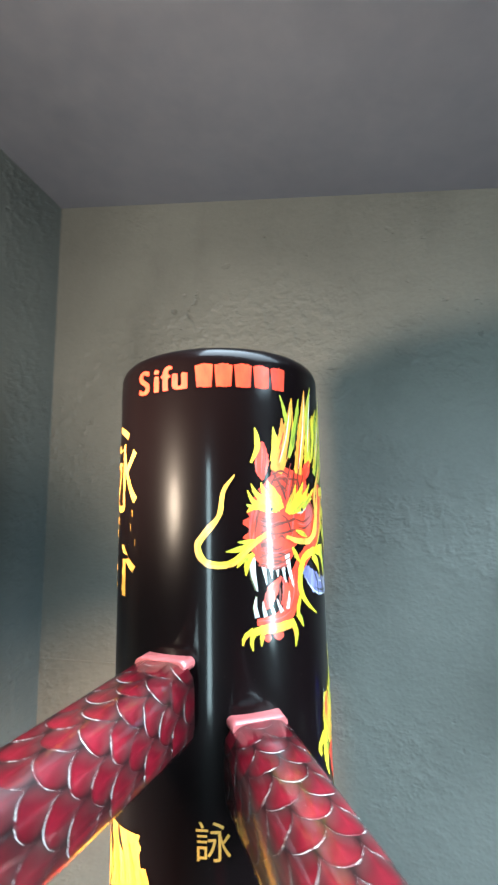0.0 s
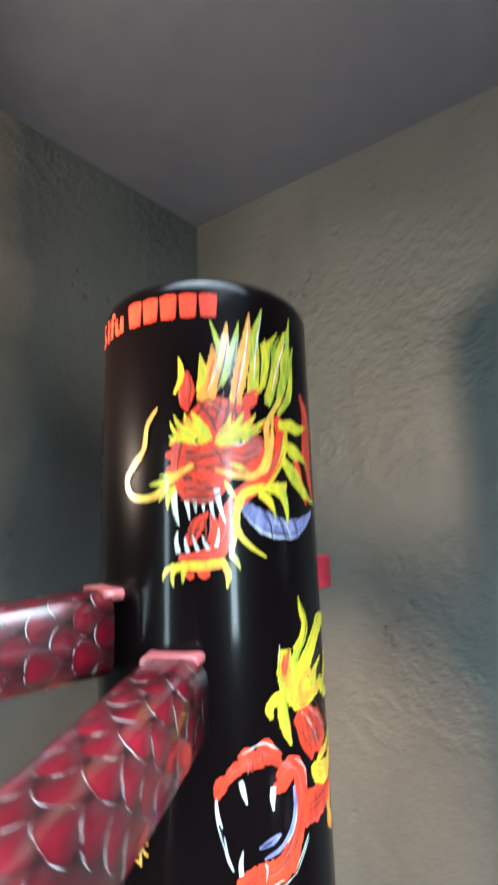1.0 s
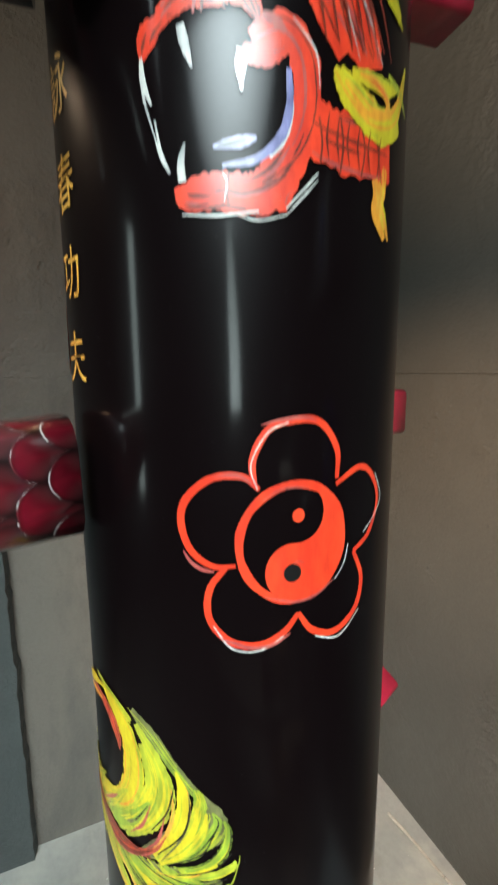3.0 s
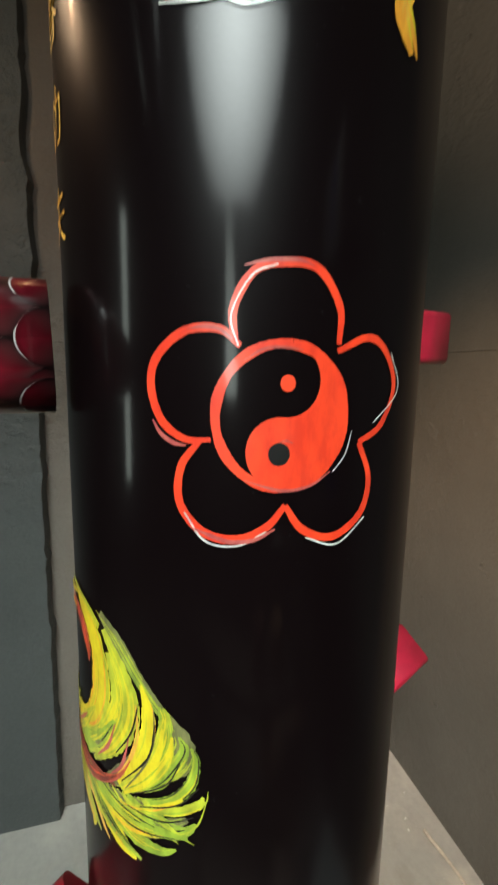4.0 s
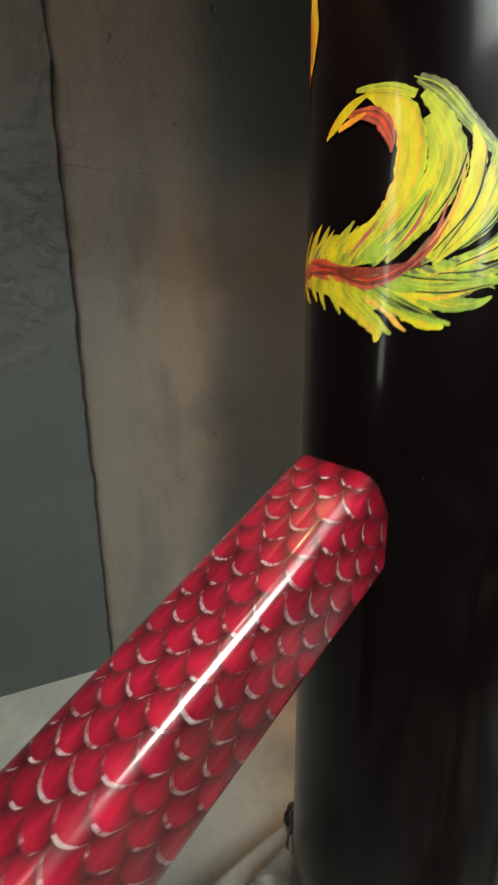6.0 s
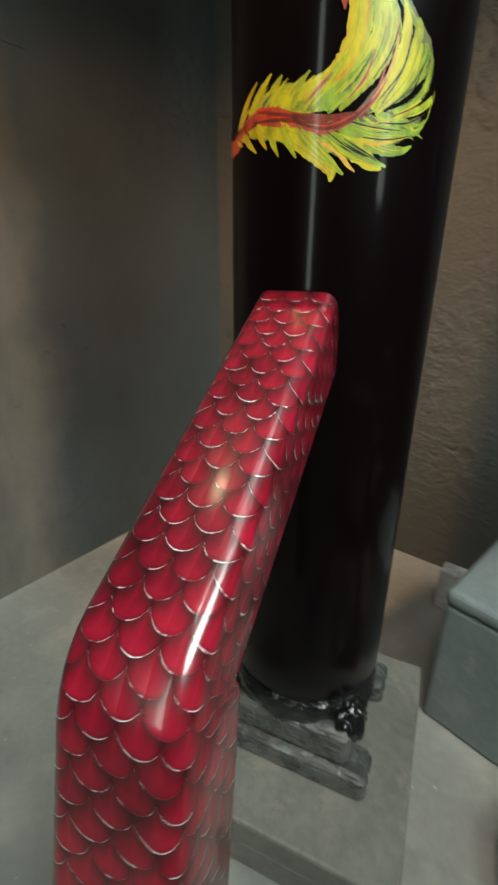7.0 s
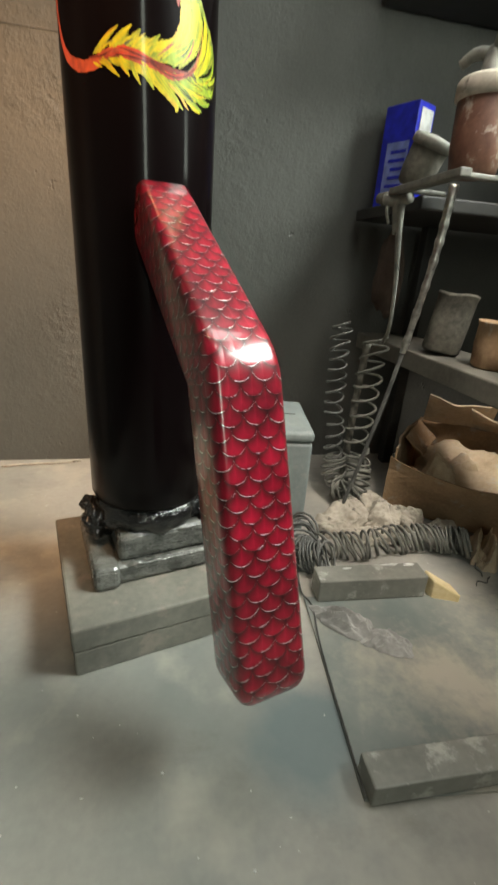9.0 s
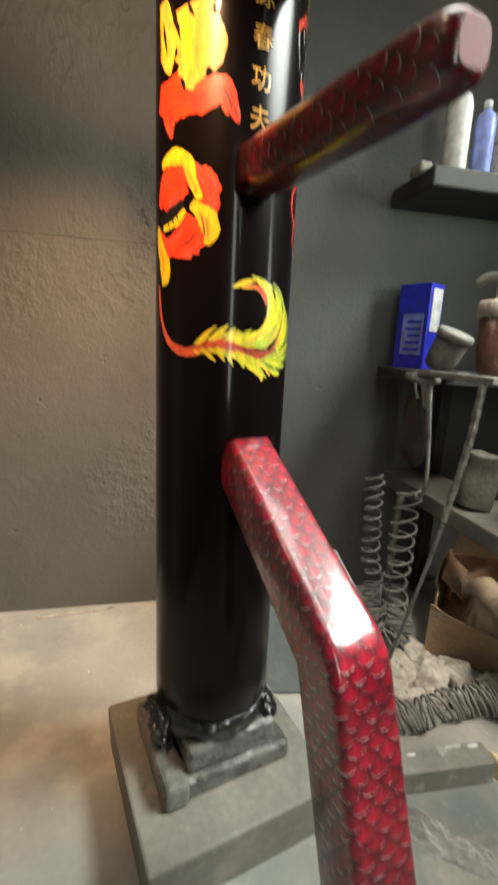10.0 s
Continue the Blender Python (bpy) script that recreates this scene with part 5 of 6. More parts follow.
paint("arm", "Y", 3, [(99, 1.36), (105.4, 1.361), (113.7, 1.363), (119.2, 1.368)], [4.4, 8.5, 7.5, 3.5])
paint("arm", "O", 5, [(81.1, 1.4569), (80.7, 1.4443), (81.5, 1.4297), (82.9, 1.4171)], [3, 7, 6, 2])
paint("arm", "O", 5, [(84.9, 1.4132), (88.5, 1.4274), (94.6, 1.4341), (99.7, 1.4273)], [2, 6, 6, 2])
paint("arm", "O", 5, [(92.1, 1.4187), (97.8, 1.4139), (102.6, 1.4146), (108.3, 1.4219)], [2, 5, 5, 2])
paint("arm", "N", 6, [(81.9, 1.4572), (80.1, 1.4473), (79.4, 1.4376)], [2.0, 5.0, 1.5])
paint("arm", "L", 6, [(77.5, 1.4579), (76.1, 1.4452), (77.5, 1.4309), (79.1, 1.4163), (80.1, 1.3992)], [0.8, 2.0, 2.0, 2.2, 0.8])
paint("arm", "L", 6, [(89.1, 1.4144), (85.6, 1.4222), (85.8, 1.4395), (88, 1.451), (93.2, 1.462), (95.2, 1.474), (91.3, 1.4928)], [0.8, 2.0, 2.2, 2.0, 2.0, 1.8, 0.6])
paint("arm", "L", 6, [(90.1, 1.4454), (96.4, 1.4561), (105, 1.4715), (111.2, 1.4772), (119.9, 1.471)], [0.8, 2.0, 2.0, 2.0, 0.8])
paint("arm", "L", 6, [(94.6, 1.4364), (96.2, 1.4235), (102.6, 1.4193), (110.9, 1.4134), (117.6, 1.4037)], [0.8, 2.0, 2.0, 2.0, 0.6])
paint("arm", "D", 5, [(86.5, 1.4048), (88.9, 1.3874), (91.2, 1.3682)], [0.5, 1.5, 0.6])
paint("arm", "D", 5, [(89.7, 1.4043), (92.3, 1.3881), (94.7, 1.3692)], [0.5, 1.5, 0.6])
paint("arm", "D", 5, [(93, 1.4038), (95.9, 1.3889), (98.6, 1.3703)], [0.5, 1.5, 0.6])
paint("arm", "D", 5, [(96.7, 1.4035), (99.9, 1.39), (103, 1.3716)], [0.5, 1.5, 0.6])
paint("arm", "D", 5, [(100.7, 1.4035), (104.4, 1.3913), (108.1, 1.3733)], [0.5, 1.5, 0.6])
paint("arm", "D", 5, [(105.3, 1.4037), (109.7, 1.393), (114.5, 1.3755)], [0.5, 1.5, 0.6])
paint("arm", "D", 5, [(92.2, 1.3398), (91.6, 1.329), (92.3, 1.3192)], [0.4, 1.3, 0.4])
paint("arm", "D", 5, [(95.1, 1.3395), (94.6, 1.3289), (95.3, 1.3191)], [0.4, 1.3, 0.4])
paint("arm", "D", 5, [(98.4, 1.3391), (97.7, 1.3289), (98.6, 1.3189)], [0.4, 1.3, 0.4])
paint("arm", "D", 5, [(101.9, 1.3388), (101.2, 1.3289), (102.2, 1.3188)], [0.4, 1.3, 0.4])
paint("arm", "D", 5, [(105.9, 1.3385), (105.2, 1.329), (106.3, 1.3186)], [0.4, 1.3, 0.4])
paint("arm", "D", 5, [(110.6, 1.3383), (109.8, 1.329), (111.2, 1.3184)], [0.4, 1.3, 0.4])
paint("arm", "O", 4, [(101.4, 1.361), (108.4, 1.361), (113.8, 1.356), (110.9, 1.348)], [1.9, 4.7, 4.1, 1.4])
paint("arm", "O", 1, [(114.2, 1.326), (112.4, 1.315), (110.6, 1.303), (114.7, 1.291)], [4.2, 9.1, 10.4, 3.6])
paint("claw", "R", 1, [(64.7, 1.302), (71.6, 1.301), (78.1, 1.306), (82.3, 1.316), (85.9, 1.331)], [13.8, 16.9, 18.3, 16.5, 13.5])
paint("claw", "R", 1, [(71.2, 1.359), (74.7, 1.358), (78.6, 1.36), (81.8, 1.364)], [5.8, 10.0, 8.9, 3.6])
paint("claw", "R", 2, [(71.6, 1.298), (73.9, 1.296), (76.3, 1.295), (79.6, 1.298)], [3.0, 7.3, 6.1, 1.8])
paint("claw", "R", 2, [(77.7, 1.3), (80, 1.298), (81.4, 1.302), (84, 1.306)], [3.1, 7.4, 6.2, 1.9])
paint("claw", "R", 2, [(55.5, 1.305), (57.7, 1.299), (61.1, 1.298), (64.7, 1.3)], [3.0, 7.8, 7.2, 2.4])
paint("claw", "R", 2, [(70.9, 1.384), (72.7, 1.38), (74.1, 1.375), (74.8, 1.371)], [2.9, 7.5, 6.4, 2.3])
paint("claw", "V", 3, [(59.6, 1.385), (60.9, 1.38), (60.5, 1.374)], [0.9, 2.0, 0.9])
paint("claw", "V", 3, [(66.2, 1.388), (68.6, 1.384), (71.2, 1.383)], [0.9, 2.0, 0.9])
paint("claw", "W", 2, [(77.4, 1.317), (80.7, 1.325), (82.3, 1.337), (82, 1.348)], [1.2, 2.7, 3.0, 1.2])
paint("claw", "W", 3, [(66.4, 1.31), (67.4, 1.306), (66.7, 1.298)], [0.3, 0.9, 0.3])
paint("claw", "W", 3, [(47.5, 1.358), (48.3, 1.343), (50.8, 1.326)], [0.6, 1.2, 0.6])
paint("claw", "W", 3, [(50.8, 1.326), (52, 1.318), (53.9, 1.311)], [0.6, 1.2, 0.6])
paint("claw", "W", 3, [(82.7, 1.374), (88.4, 1.363), (89.6, 1.349)], [0.3, 0.9, 0.3])
paint("claw", "W", 3, [(70, 1.292), (74.7, 1.29), (81.3, 1.293)], [0.3, 0.9, 0.3])
paint("claw", "W", 3, [(81.3, 1.293), (85.7, 1.302), (89.5, 1.31)], [0.3, 0.9, 0.3])
paint("fire", "Y", 3, [(91.3, 1.463), (87.4, 1.454), (84.4, 1.447), (83.7, 1.436)], [4.6, 7.4, 7.4, 6.9])
paint("fire", "Y", 3, [(83.2, 1.432), (90, 1.438), (96.7, 1.449), (103.5, 1.461), (110.6, 1.467), (127.9, 1.469)], [11.4, 17.5, 16.7, 15.9, 14.0, 4.9])
paint("fire", "Y", 3, [(89, 1.431), (90.4, 1.421), (93.6, 1.415), (101.2, 1.414)], [7.0, 8.9, 7.8, 3.7])
paint("fire", "Y", 3, [(92.7, 1.415), (96.7, 1.424), (101.2, 1.433), (108.7, 1.438)], [3.0, 6.7, 6.2, 1.9])
paint("fire", "Y", 3, [(116.8, 1.44), (116.1, 1.43), (113, 1.419), (106.5, 1.41)], [3.3, 7.4, 8.6, 6.4])
paint("fire", "O", 4, [(83.1, 1.428), (86.4, 1.422), (89.9, 1.417), (95.7, 1.414)], [2.3, 7.0, 8.3, 4.2])
paint("fire", "R", 4, [(79.8, 1.454), (80, 1.448), (80.6, 1.442), (81.1, 1.435)], [2.2, 6.2, 5.1, 1.1])
paint("tail", "Y", 2, [(39.9, 0.924), (47, 0.945), (50.7, 0.962), (51.1, 0.979), (49, 0.992)], [3.0, 7.5, 9.5, 7.1, 1.6])
paint("tail", "E", 2, [(41.1, 0.922), (51, 0.942), (55.2, 0.96), (56, 0.973), (54.6, 0.983)], [2.4, 6.8, 8.3, 6.5, 1.6])
paint("tail", "Y", 3, [(42.2, 0.921), (51.7, 0.937), (57.2, 0.954), (58.3, 0.968)], [1.8, 4.0, 4.4, 1.6])
paint("tail", "Y", 3, [(41.7, 0.923), (49.4, 0.939), (54, 0.954), (55.7, 0.971)], [1.5, 3.4, 3.9, 1.4])
paint("tail", "T", 3, [(39, 0.928), (44.6, 0.944), (47.6, 0.962), (47.3, 0.979)], [0.9, 2.3, 2.3, 0.8])
paint("tail", "Y", 3, [(32.4, 0.91), (46, 0.916), (54, 0.922), (61.2, 0.933)], [1.9, 5.3, 5.7, 1.7])
paint("tail", "Y", 3, [(29.9, 0.904), (42.4, 0.902), (50.8, 0.905), (57.7, 0.909)], [1.9, 5.5, 5.3, 1.4])
paint("tail", "G", 3, [(42.6, 0.924), (49.4, 0.944), (52.8, 0.962), (53.1, 0.981)], [0.6, 1.4, 1.4, 0.5])
paint("tail", "T", 3, [(17.9, 0.904), (27.1, 0.896), (31.9, 0.886), (35.1, 0.881)], [1.4, 3.9, 3.2, 1.0])
paint("flower", "V", 2, [(75, 1.195), (79, 1.197), (83.2, 1.198), (87.4, 1.198), (90.3, 1.196)], [0.4, 1.4, 1.8, 1.4, 0.4])
paint("flower", "V", 2, [(62.6, 1.169), (66.6, 1.17), (69.8, 1.169), (72.5, 1.165)], [0.4, 1.9, 1.9, 0.8])
paint("flower", "V", 2, [(54, 1.129), (56, 1.123), (59.2, 1.119), (62.3, 1.118)], [0.7, 1.8, 2.1, 0.7])
paint("flower", "V", 2, [(63.3, 1.08), (67.6, 1.077), (72.4, 1.074), (78.3, 1.075), (83.1, 1.08)], [0.5, 1.9, 2.1, 1.9, 0.7])
paint("flower", "V", 2, [(75.7, 1.103), (80.4, 1.1), (85.1, 1.098), (91.3, 1.1), (96.4, 1.106)], [0.5, 1.1, 1.4, 1.2, 0.5])
paint("flower", "V", 2, [(75.3, 1.156), (79.5, 1.161), (83.9, 1.162), (88.4, 1.161)], [0.4, 1.1, 1.1, 0.4])
paint("flower", "V", 2, [(83.5, 1.12), (85, 1.121), (86.8, 1.12)], [0.2, 0.7, 0.2])
paint("flower", "W", 3, [(97.1, 1.106), (100.4, 1.114), (102, 1.125)], [0.2, 0.7, 0.2])

# fine hairs along the spine of the tail
SPINE = [(-32, 0.920), (-11.6, 0.929), (1.9, 0.927), (16.8, 0.920), (35.5, 0.922), (50, 0.929)]
rng = random.Random(17)
for k in range(150):
    t = rng.random() ** 0.85
    at = t * (len(SPINE) - 1)
    n = min(int(at), len(SPINE) - 2)
    theta = SPINE[n][0] + (SPINE[n + 1][0] - SPINE[n][0]) * (at - n)
    z = SPINE[n][1] + (SPINE[n + 1][1] - SPINE[n][1]) * (at - n)
    up = rng.random() < 0.42
    if up and t > 0.72:
        continue
    lean = radians(rng.uniform(38, 68) if up else -rng.uniform(22, 52))
    long = rng.uniform(0.016, 0.027) * (1.0 if up else 0.55 + 0.75 * t)
    start = 0.004
    pts = []
    for q in (0.0, 0.35, 0.7, 1.0):
        turn = lean * (1 - 0.25 * q)
        pts.append((theta + math.degrees((math.cos(turn) * long * q) / R), z + math.copysign(start, lean) * (1 if q == 0 else 1) + math.sin(turn) * long * q))
    paint("stem", rng.choice("YLYLG" if t < 0.55 else "LELEGK"), 2 + rng.random(), pts, [1.5, 3.4, 2.2, 0.3])

# the round sign inside the petals: a ring, its scarlet half and the two dots
CT, CZ, CR = 84.4, 1.1315, 0.0303


def on_sign(r, a):
    a = radians(a + 6)
    return CT + math.degrees(CR * r * math.sin(a) / R), CZ + CR * 1.06 * r * math.cos(a)


ring = [on_sign(1.0, a) for a in range(0, 361, 12)]
paint("flower", "R", 1, ring, [4.5 + 0.5 * math.sin(k * 1.7) for k in range(len(ring))])


def small(c, r, a0, a1, step):
    return [(c[0] + r * math.sin(radians(a)), c[1] + r * math.cos(radians(a))) for a in range(a0, a1, step)]


half = small((0, 0), 1.0, 0, 180, 8) + small((0, -0.5), 0.5, 180, 360, 10) + small((0, 0.5), 0.5, 180, 0, -10)
tip = radians(6)
fill("flower", "R", 1.6, [(CT + math.degrees(CR * (x * math.cos(tip) + y * math.sin(tip)) / R), CZ + CR * 1.06 * (y * math.cos(tip) - x * math.sin(tip))) for x, y in half])
for y, r, c in ((0.47, 0.115, "R"), (-0.52, 0.165, "K")):
    fill("flower", c, 2.4, [(CT + math.degrees(CR * (x * math.cos(tip) + q * math.sin(tip)) / R), CZ + CR * 1.06 * (q * math.cos(tip) - x * math.sin(tip))) for x, q in small((0, y), r, 0, 360, 20)])

# two words at the rim: a title that can be read, and plain bars for the name after it
for ch, theta in (("S", -23.5), ("i", -15.0), ("f", -9.5), ("u", -1.8)):
    for k, (side_step, lift) in enumerate(((-0.55, 0), (0, 0), (0.55, 0), (1.0, 0), (0, 0.0006))):
        lettering(PAINTED.setdefault("title " + ch, bmesh.new()), ch, theta + side_step, 1.759 + lift, 0.034, 0.0006 + 0.00002 * k, "R")
for k in range(5):
    a = 6 + 47 * (k + 0.06) / 5
    b = 6 + 47 * (k + 0.90) / 5
    paint("name " + str(k), "R", 1, [(a, 1.760), ((a + b) / 2, 1.7605), (b, 1.760)], [21.0, 23.0, 21.0])
signs = [(ch, 13.5, z, 0.031) for ch, z in zip("\u8a60\u6625\u529f\u592b", (1.370, 1.322, 1.275, 1.228))]
signs += [(ch, -51, z, 0.098) for ch, z in zip("\u8a60\u6625", (1.672, 1.592))]
for k, (ch, theta, z, size) in enumerate(signs):
    lettering(PAINTED.setdefault("character " + str(k), bmesh.new()), ch, theta, z, size, 0.0006, "T")
LABELS = {
    "head": "red and yellow dragon head with open jaws", "flame": "yellow and orange flames of the mane", "wing": "yellow mane with slate blue fringe",
    "fire": "yellow flame at the dragon's shoulder", "arm": "scarlet dragon arm", "claw": "scarlet claw gripping a dark pearl", "flower": "scarlet five petal outline with yin yang",
    "tail": "yellow feathered tail end", "stem": "yellow hairs along a red tail", "body": "scarlet and gold coils of the dragon", "name": "red bar", "title": "red letter at the rim", "character": "gold brush character",
}
for group, bm in PAINTED.items():
    kind_of = group.split()[0]
    under_dummy("painted_bar" if kind_of == "name" else "painted_" + kind_of, bm, list(ART.values()), trunk, LABELS[kind_of])
for ob in trunk.children:
    ob.matrix_parent_inverse = Matrix.Identity(4)


def outward(az):
    return Vector((math.sin(radians(az)), -math.cos(radians(az)), 0))


def add_arm(az, z, back, drop, reach=0.455, swing=0.0, bare=True):
    """A tapered arm with its pale shoulder, and the tenon that comes out behind the trunk."""
    d = outward(az)
    side = Vector((0, 0, 1)).cross(d).normalized()
    way = outward(az + swing)
    line = [d * 0.121 + way * ((reach - 0.121) * k / 16) + Vector((0, 0, z - drop * k / 16)) for k in (0, 2, 4, 6, 8, 10, 12, 14, 15, 15.5, 15.8, 16)]
    tip = {8: 0.985, 9: 0.94, 10: 0.85, 11: 0.66}
    shape = limb(line, side, lambda t: tuple(q * tip.get(round(t * 11), 1.0) for q in (0.060 - 0.014 * t, 0.070 - 0.022 * t)))
    shape.faces.ensure_lookup_table()
    shape.faces[-1].material_index = 1
    arm = under_dummy("arm", shape, [SCALE_ARM, END], dummy, "tapered red arm painted with fish scales")
    collar = [d * (0.098 + 0.030 * k / 3) + Vector((0, 0, z + 0.0305)) for k in range(4)]
    if bare:
        part("collar", limb(collar, side, lambda t: (0.0500 - 0.003 * t, 0.0100), 0.45, 3), PINK, arm, "pale pink bare patch on top at the trunk")
    b = outward(back)
    out = [-b * (0.10 + 0.077 * k / 3) + Vector((0, 0, z + 0.02)) for k in range(4)]
    part("tenon", limb(out, Vector((0, 0, 1)).cross(b).normalized(), lambda t: (0.042, 0.042), 0.12, 3), CRIMSON, arm, "square crimson tenon end")
    return arm


add_arm(-6.5, 1.477, -5.0, 0.004)
add_arm(32.0, 1.430, 31.0, 0.004)
add_arm(11.5, 1.162, 11.8, 0.010, 0.455, 4.0, False)

LEG = 15.4
d = outward(LEG)
side = Vector((0, 0, 1)).cross(d).normalized()
knee, foot, start = Vector((0.376, 0.582)), Vector((0.477, 0.201)), Vector((0.104, 0.750))
path2 = [start + (knee - start) * t for t in [k / 10 * 0.95 for k in range(11)]]
a, b = knee - (knee - start) * 0.05, knee + (foot - knee) * 0.045
path2 += [a * (1 - t) ** 2 + knee * 2 * t * (1 - t) + b * t * t for t in (0.2, 0.4, 0.6, 0.8)]
TOE = 0.034
path2 += [b + (foot - b) * k / 10 for k in range(10)]
path2 += [foot - (foot - b).normalized() * TOE * (1 - math.sin(radians(a))) for a in (0, 15, 30, 45, 58, 70, 80, 90)]
line = [d * q.x + Vector((0, 0, q.y)) + side * (-0.002 + 0.17 * max(0, q.x - 0.365)) for q in path2]
LAST = len(line) - 1


def leg_size(t):
    k = max(0, round(t * LAST) - (LAST - 7))
    cut = TOE * 0.75 * (1 - math.cos(radians((0, 15, 30, 45, 58, 70, 80, 90)[k])))
    return 0.076 + 0.024 * t - 2 * cut, 0.086 - 0.006 * t - 1.5 * cut


leg = under_dummy("leg", limb(line, side, leg_size, 0.17, 5), SCALE_LEG, dummy, "bent red leg painted with fish scales")
out = [-outward(13) * (0.10 + 0.080 * k / 3) + Vector((0, 0, 0.855 + 0.012 * k)) for k in range(4)]
tilt = (Vector((0, 0, 1)).cross(outward(13)).normalized() + Vector((0, 0, 1))).normalized()
part("tenon", limb(out, tilt, lambda t: (0.040, 0.040), 0.12, 3), CRIMSON, leg, "square crimson tenon end")

# ---- base under the dummy ----
BASE = Matrix.Rotation(radians(14.6), 4, "Z")
stand = empty("base_block", "two stacked grey painted timber slabs on the floor", "base", (0, 0, 0))
part("slab", one_box((-0.182, -0.200, 0.0), (0.186, 0.166, 0.055), BASE, 0.004), SLAB, stand)
part("slab", one_box((-0.184, -0.202, 0.055), (0.188, 0.168, 0.104), BASE, 0.005), SLAB, stand)
mount = empty("dummy_mount", "grey blocks and black plastic wrap between slab and trunk", "mount", (0, 0, 0.104))
for name, lo, hi in (("block", (-0.125, -0.115, 0.104), (0.13, -0.055, 0.148)), ("block", (-0.125, 0.05, 0.104), (0.13, 0.11, 0.148)), ("block", (-0.085, -0.105, 0.148), (0.10, 0.10, 0.205)), ("block", (-0.135, -0.125, 0.104), (-0.085, 0.10, 0.155))):
    ob = part(name, one_box(lo, hi, BASE, 0.012, 3), WRAPGREY, mount)
    ob.matrix_parent_inverse = Matrix.Translation((0, 0, -0.104))
bm = bmesh.new()
rings = []
for k in range(7):
    ring = []
    for j in range(72):
        a = 2 * math.pi * j / 72
        w = noise.noise((math.cos(a) * 5, math.sin(a) * 5, k * 0.9)) * 0.020 * (1 - k / 9)
        r = 0.098 + 0.016 * math.sin(math.pi * k / 6) + w
        ring.append(bm.verts.new((r * math.cos(a), r * math.sin(a), 0.190 + 0.062 * k / 6 + 0.012 * noise.noise((math.cos(a) * 3, math.sin(a) * 3, 7)) * (1 - k / 6))))
    rings.append(ring)
for a, b in zip(rings, rings[1:]):
    for j in range(72):
        bm.faces.new((a[j], a[(j + 1) % 72], b[(j + 1) % 72], b[j])).smooth = True
bm.faces.new(rings[0][::-1])
bm.faces.new(rings[-1])
ob = part("plastic_wrap", bm, WRAP, mount, "crumpled glossy black plastic wrap")
ob.matrix_parent_inverse = Matrix.Translation((0, 0, -0.104))
for place, size, seed in (((-0.098, -0.050, 0.200), (0.027, 0.032, 0.038), 3), ((-0.118, -0.020, 0.222), (0.018, 0.020, 0.016), 5), ((0.105, -0.040, 0.205), (0.022, 0.030, 0.034), 7)):
    bm = bmesh.new()
    bmesh.ops.create_icosphere(bm, subdivisions=4, radius=1.0)
    for v in bm.verts:
        c = v.co.copy()
        n = 0.55 * abs(noise.noise(c * 1.8 + Vector((seed, 0, 0)))) + 0.2 * abs(noise.noise(c * 3.6 + Vector((0, seed, 0))))
        v.co = Vector((c.x * size[0], c.y * size[1], c.z * size[2])) * (0.8 + n) + Vector(place)
    for f in bm.faces:
        f.smooth = True
    ob = part("wrap_fold", bm, WRAP, mount, "bunched glossy black plastic wrap")
    ob.matrix_parent_inverse = Matrix.Translation((0, 0, -0.104))

# ---- floor things ----
BOXM = Matrix.Rotation(radians(-9), 4, "Z")
crate = empty("grey_box", "teal grey overspray covered box with rounded lid edge", "box", (0.305, 0.315, 0))
part("body", one_box((-0.131, -0.133, 0.0), (0.131, 0.145, 0.268), BOXM, 0.010, 4), BOXGREY, crate)
part("lid", one_box((-0.134, -0.136, 0.268), (0.134, 0.148, 0.300), BOXM, 0.013, 4), BOXGREY, crate)
part("lid_slot", one_box((-0.030, 0.012, 0.3001), (0.100, 0.0145, 0.3009), BOXM), DARKWOOD, crate, "dark slot in the lid")
thing("socket_box", one_box((0.080, 0.515, 0.0), (0.142, 0.560, 0.115), Matrix(), 0.006), WHITE, "small white upright plastic box beside the grey box", "box")

tray = empty("floor_panel", "thin overspray covered panel with timber edge bars", "panel", (0.3, -0.5, 0))
TRAY = Matrix.Rotation(-radians(5.5), 4, "Z")
part("sheet", one_box((-0.002, 0.0, 0.0), (0.80, 0.405, 0.005), TRAY), PANEL, tray)
part("front_bar", one_box((0.002, -0.010, 0.005), (0.80, 0.040, 0.044), Matrix.Rotation(radians(-1), 4, "Z"), 0.003), TIMBER, tray, "grey dusty front bar")
bar = thing("timber_bar", one_box((0.362, -0.124, 0.0055), (0.618, -0.070, 0.062), Matrix.Translation((0.485, -0.1, 0)) @ Matrix.Rotation(radians(-2.5), 4, "Z") @ Matrix.Translation((-0.485, 0.1, 0)), 0.003), TIMBER, "short grey painted timber bar", "timber")
for x, y, w, h in ((0.545, -0.079, 0.020, 0.0042), (0.592, -0.083, 0.013, 0.0050), (0.438, -0.081, 0.011, 0.0030)):
    bm = bmesh.new()
    bmesh.ops.create_icosphere(bm, subdivisions=3, radius=1.0)
    for v in bm.verts:
        n = 1 + 0.5 * noise.noise(v.co * 1.9 + Vector((x * 40, 0, 0)))
        v.co = Vector((x + v.co.x * w * n, y + v.co.y * h * n, 0.0622 + max(0.0, v.co.z) * 0.0016))
    part("paint_smear", bm, WHITE, bar, "white dried paint smear", smooth=True)
for x, y, turn, seed in ((0.775, -0.105, 20, 1.0), (0.815, -0.075, 75, 2.0), (0.735, -0.165, -30, 3.0), (0.845, -0.035, 110, 4.0)):
